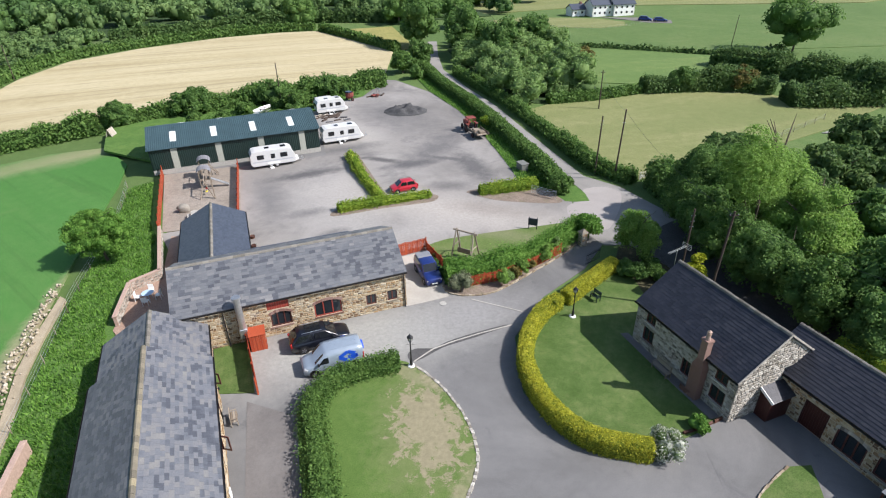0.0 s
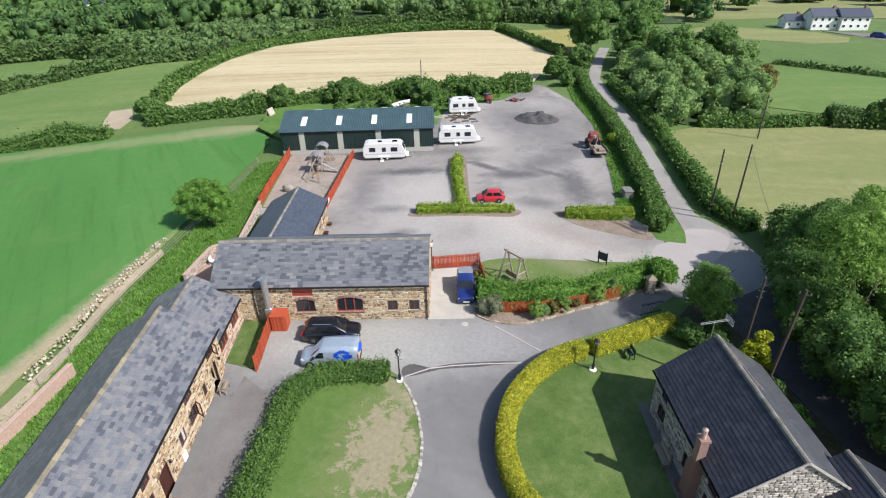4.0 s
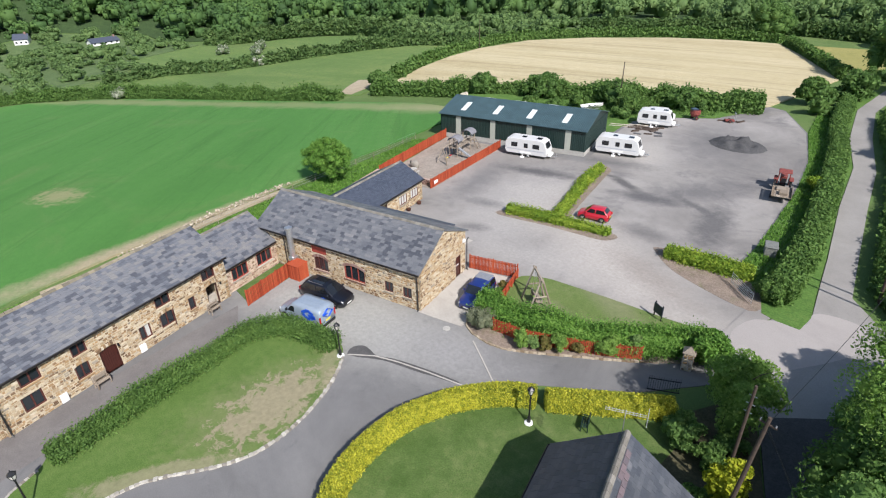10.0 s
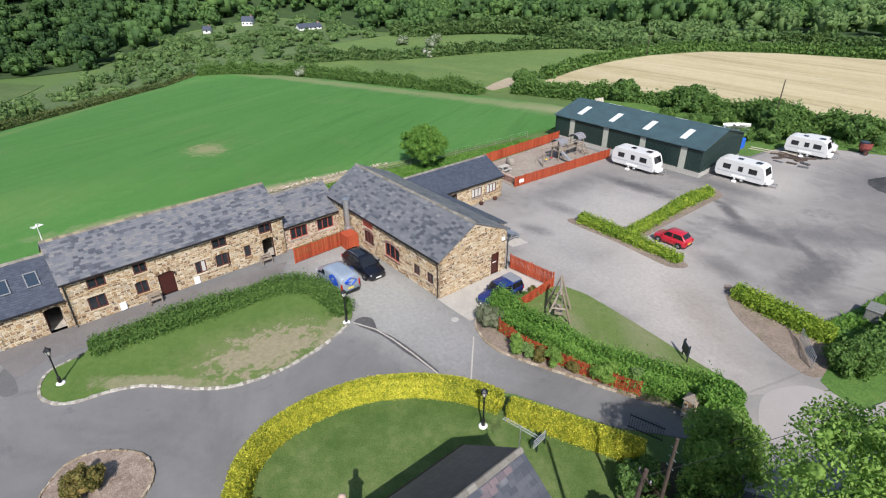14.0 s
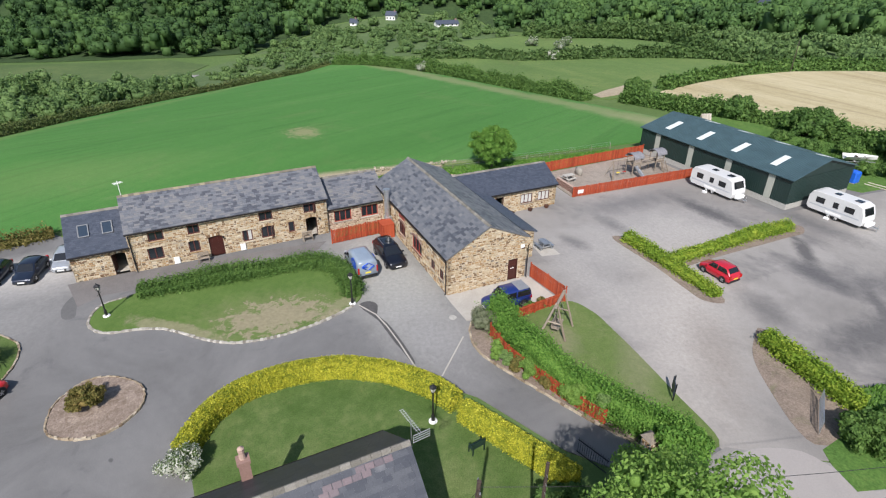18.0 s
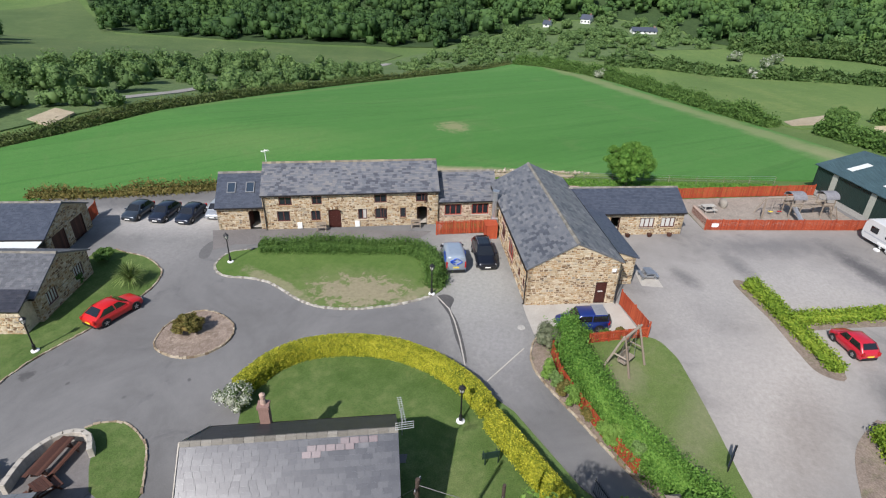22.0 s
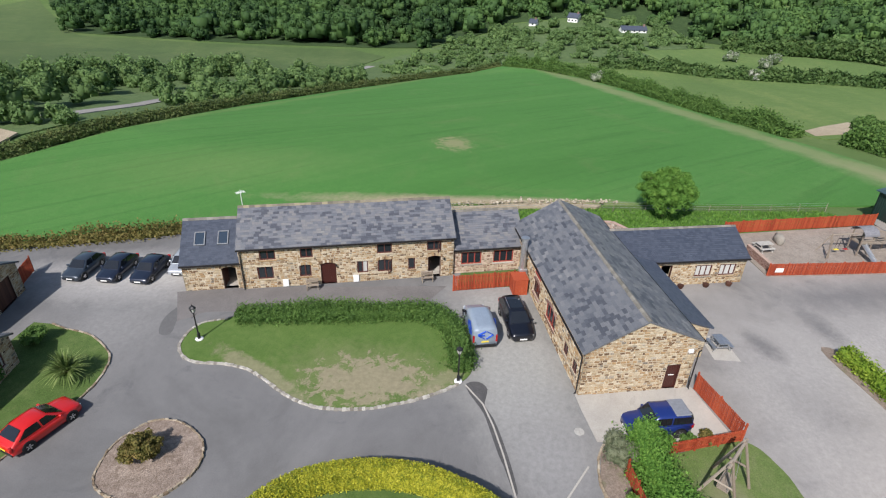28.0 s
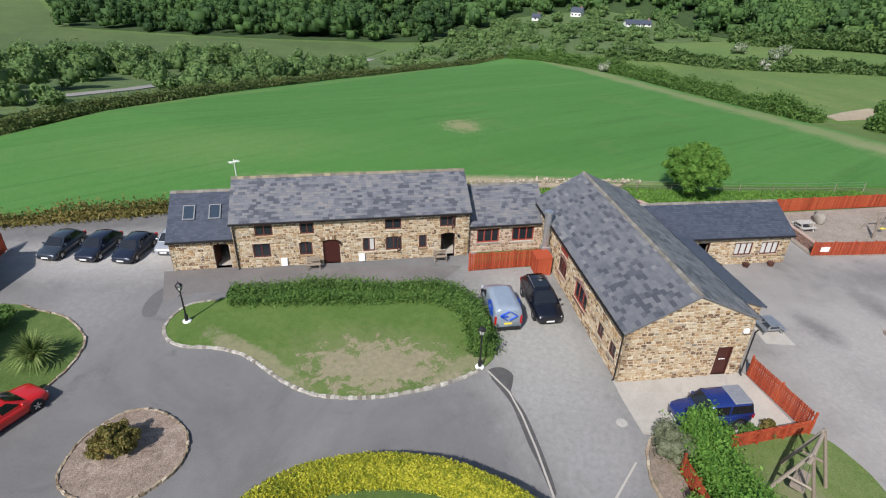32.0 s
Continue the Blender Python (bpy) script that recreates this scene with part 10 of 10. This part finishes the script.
tr = thing("stone_trough", heading(9.3, 67.6, -0.4, 0.9), "grey metal bin beside the lane hedge", "bin")
BIN_GREY = plain("bin_grey", (0.16, 0.165, 0.15), 0.7, vary=0.3)
part("body", Geo().box(-0.7, -0.5, 0, 0.7, 0.5, 1.0, c=0.04), BIN_GREY, tr)
part("lid", Geo().box(-0.76, -0.56, 1.0, 0.76, 0.56, 1.08, c=0.03), BIN_GREY, tr)
mh = tagged(part("manhole", Geo().lathe([(0.3, 0.0), (0.3, 0.028), (0.24, 0.03), (0.02, 0.03)], 18), BLOCK), "round manhole cover in the tarmac", "manhole")
mh.matrix_world = pose(-0.71, 37.56, 0)
ae = Geo().tube((0, 0, 0), (0, 0, 1.9), 0.03).tube((-0.35, 0, 1.7), (0.35, 0, 1.7), 0.025)
for i in range(6):
    ae.tube((-0.33 + 0.13 * i, -0.25, 1.7), (-0.33 + 0.13 * i, 0.25, 1.7), 0.022, n=5)
a1 = part("aerial", ae, FRAME_WHITE, barn, "television aerial on a thin pole")
a1.matrix_local = pose(0.2, 3.7, 5.3, 0, 0, 30)
part("sign", Geo().box(0, -0.02, 0.4, 0.75, 0.0, 0.82), FRAME_WHITE, bpy.data.objects["red_fence.001"], "small white notice").matrix_local = pose(-23.75, 53.75, 0, 0, 0, 108.7)

# ---- white farm across the fields, cottages in the valley ----
def far_house(name, x, y, ang, L, D, eave, ridge, label, wins=4):
    z = float(ground_z(x, y))
    b = thing(name, pose(x, y, z, 0, 0, ang), label, "house")
    part("wall", wall_geo(L, eave, 0.3, [], None), WHITE, b)
    part("wall", wall_geo(L, eave, 0.3, [], None), WHITE, b).matrix_local = pose(L, D, 0, 0, 0, 180)
    for mm in (pose(L, 0, 0, 0, 0, 90), pose(0, D, 0, 0, 0, -90)):
        part("gable_wall", wall_geo(D, eave, 0.3, [], ridge), WHITE, b).matrix_local = mm
    for s in (0, 1):
        y0, y1 = (-0.3, D / 2) if s == 0 else (D + 0.3, D / 2)
        part("roof", Geo().add([(-0.3, y0, eave - 0.1), (L + 0.3, y0, eave - 0.1), (L + 0.3, y1, ridge + 0.1), (-0.3, y1, ridge + 0.1), (-0.3, y0, eave + 0.1), (L + 0.3, y0, eave + 0.1), (L + 0.3, y1, ridge + 0.3), (-0.3, y1, ridge + 0.3)], [(3, 2, 1, 0), (4, 5, 6, 7), (0, 1, 5, 4), (1, 2, 6, 5), (2, 3, 7, 6), (3, 0, 4, 7)]), SLATE_DARK, b)
    rows = 2 if eave > 3.6 else 1
    for i in range(wins):
        for j in range(rows):
            c = L * (i + 0.5) / wins
            w = part("window", Geo().box(c - 0.42, -0.04, 0.8 + 1.75 * j, c + 0.42, 0.02, 1.6 + 1.75 * j), FRAME_WHITE, b)
            part("pane", Geo().box(c - 0.36, -0.05, 0.86 + 1.75 * j, c + 0.36, -0.035, 1.54 + 1.75 * j), GLASS, w)
    part("chimney", Geo().box(L - 1.2, D / 2 - 0.4, ridge - 0.5, L - 0.5, D / 2 + 0.3, ridge + 0.9), BRICK_RED, b)


far_house("white_farmhouse", 49.0, 208.5, 16, 7.6, 6, 3.7, 5.6, "white rendered farmhouse far across the fields", 4)
far_house("white_farmhouse", 56.6, 209.4, 16, 8.2, 6, 3.7, 5.6, "gabled white wing of the far farmhouse", 4)
far_house("white_outbuilding", 42.4, 210.5, 16, 5, 5, 2.2, 3.6, "low white outbuilding of the far farm", 2)
sheet("farm_drive", [(52, 207), (59, 200), (64, 193), (71, 191), (73, 198), (64, 205)], GRAVEL, 0.1, "pale drive in front of the white farm", "drive")
far_house("valley_cottage", -261, 6.5, 78, 3.4, 4, 1.7, 3.2, "white cottage among the valley trees", 1)
far_house("valley_cottage", -266, 24, 74, 5, 5, 2.3, 4.0, "white house among the valley trees", 3)
far_house("valley_bungalow", -249, 49, 105, 11, 5, 1.5, 2.8, "long white bungalow below the wood", 5)
far_house("hill_house", -266, 215, 40, 15, 7, 3.4, 5.6, "white house above the northern wood", 4)
hedge("wall_hedge", [(27.2, 29.6), (28.6, 27.2), (30.2, 23.6)], 0.9, 2.5, LEAF_LIME, "bright hedge behind the back wing", 150, 0.1, 41, rough=0.1)
con = thing("conservatory", ANNEX @ pose(9.4, -2.2, 0), "small lean-to conservatory with a pale roof", "conservatory")
for i in range(4):
    part("post", Geo().box(0.85 * i - 0.04, 0.0, 0, 0.85 * i + 0.04, 0.08, 2.05), FRAME_BROWN, con)
    if i < 3:
        part("pane", Geo().box(0.85 * i + 0.05, 0.03, 0.6, 0.85 * i + 0.8, 0.05, 2.0), GLASS, con)
        part("panel", Geo().box(0.85 * i + 0.05, 0.01, 0, 0.85 * i + 0.8, 0.07, 0.58), FRAME_BROWN, con)
        part("roof_panel", Geo().add([(0.85 * i - 0.05, -0.2, 2.05), (0.85 * i + 0.78, -0.2, 2.05), (0.85 * i + 0.78, 2.55, 2.75), (0.85 * i - 0.05, 2.55, 2.75), (0.85 * i - 0.05, -0.2, 2.09), (0.85 * i + 0.78, -0.2, 2.09), (0.85 * i + 0.78, 2.55, 2.79), (0.85 * i - 0.05, 2.55, 2.79)], [(3, 2, 1, 0), (4, 5, 6, 7), (0, 1, 5, 4), (2, 3, 7, 6), (1, 2, 6, 5), (3, 0, 4, 7)]), LEAD, con, "pale polycarbonate roof panel")
part("side_wall", Geo().box(-0.08, 0.08, 0, 0.0, 2.55, 2.0), FRAME_BROWN, con)
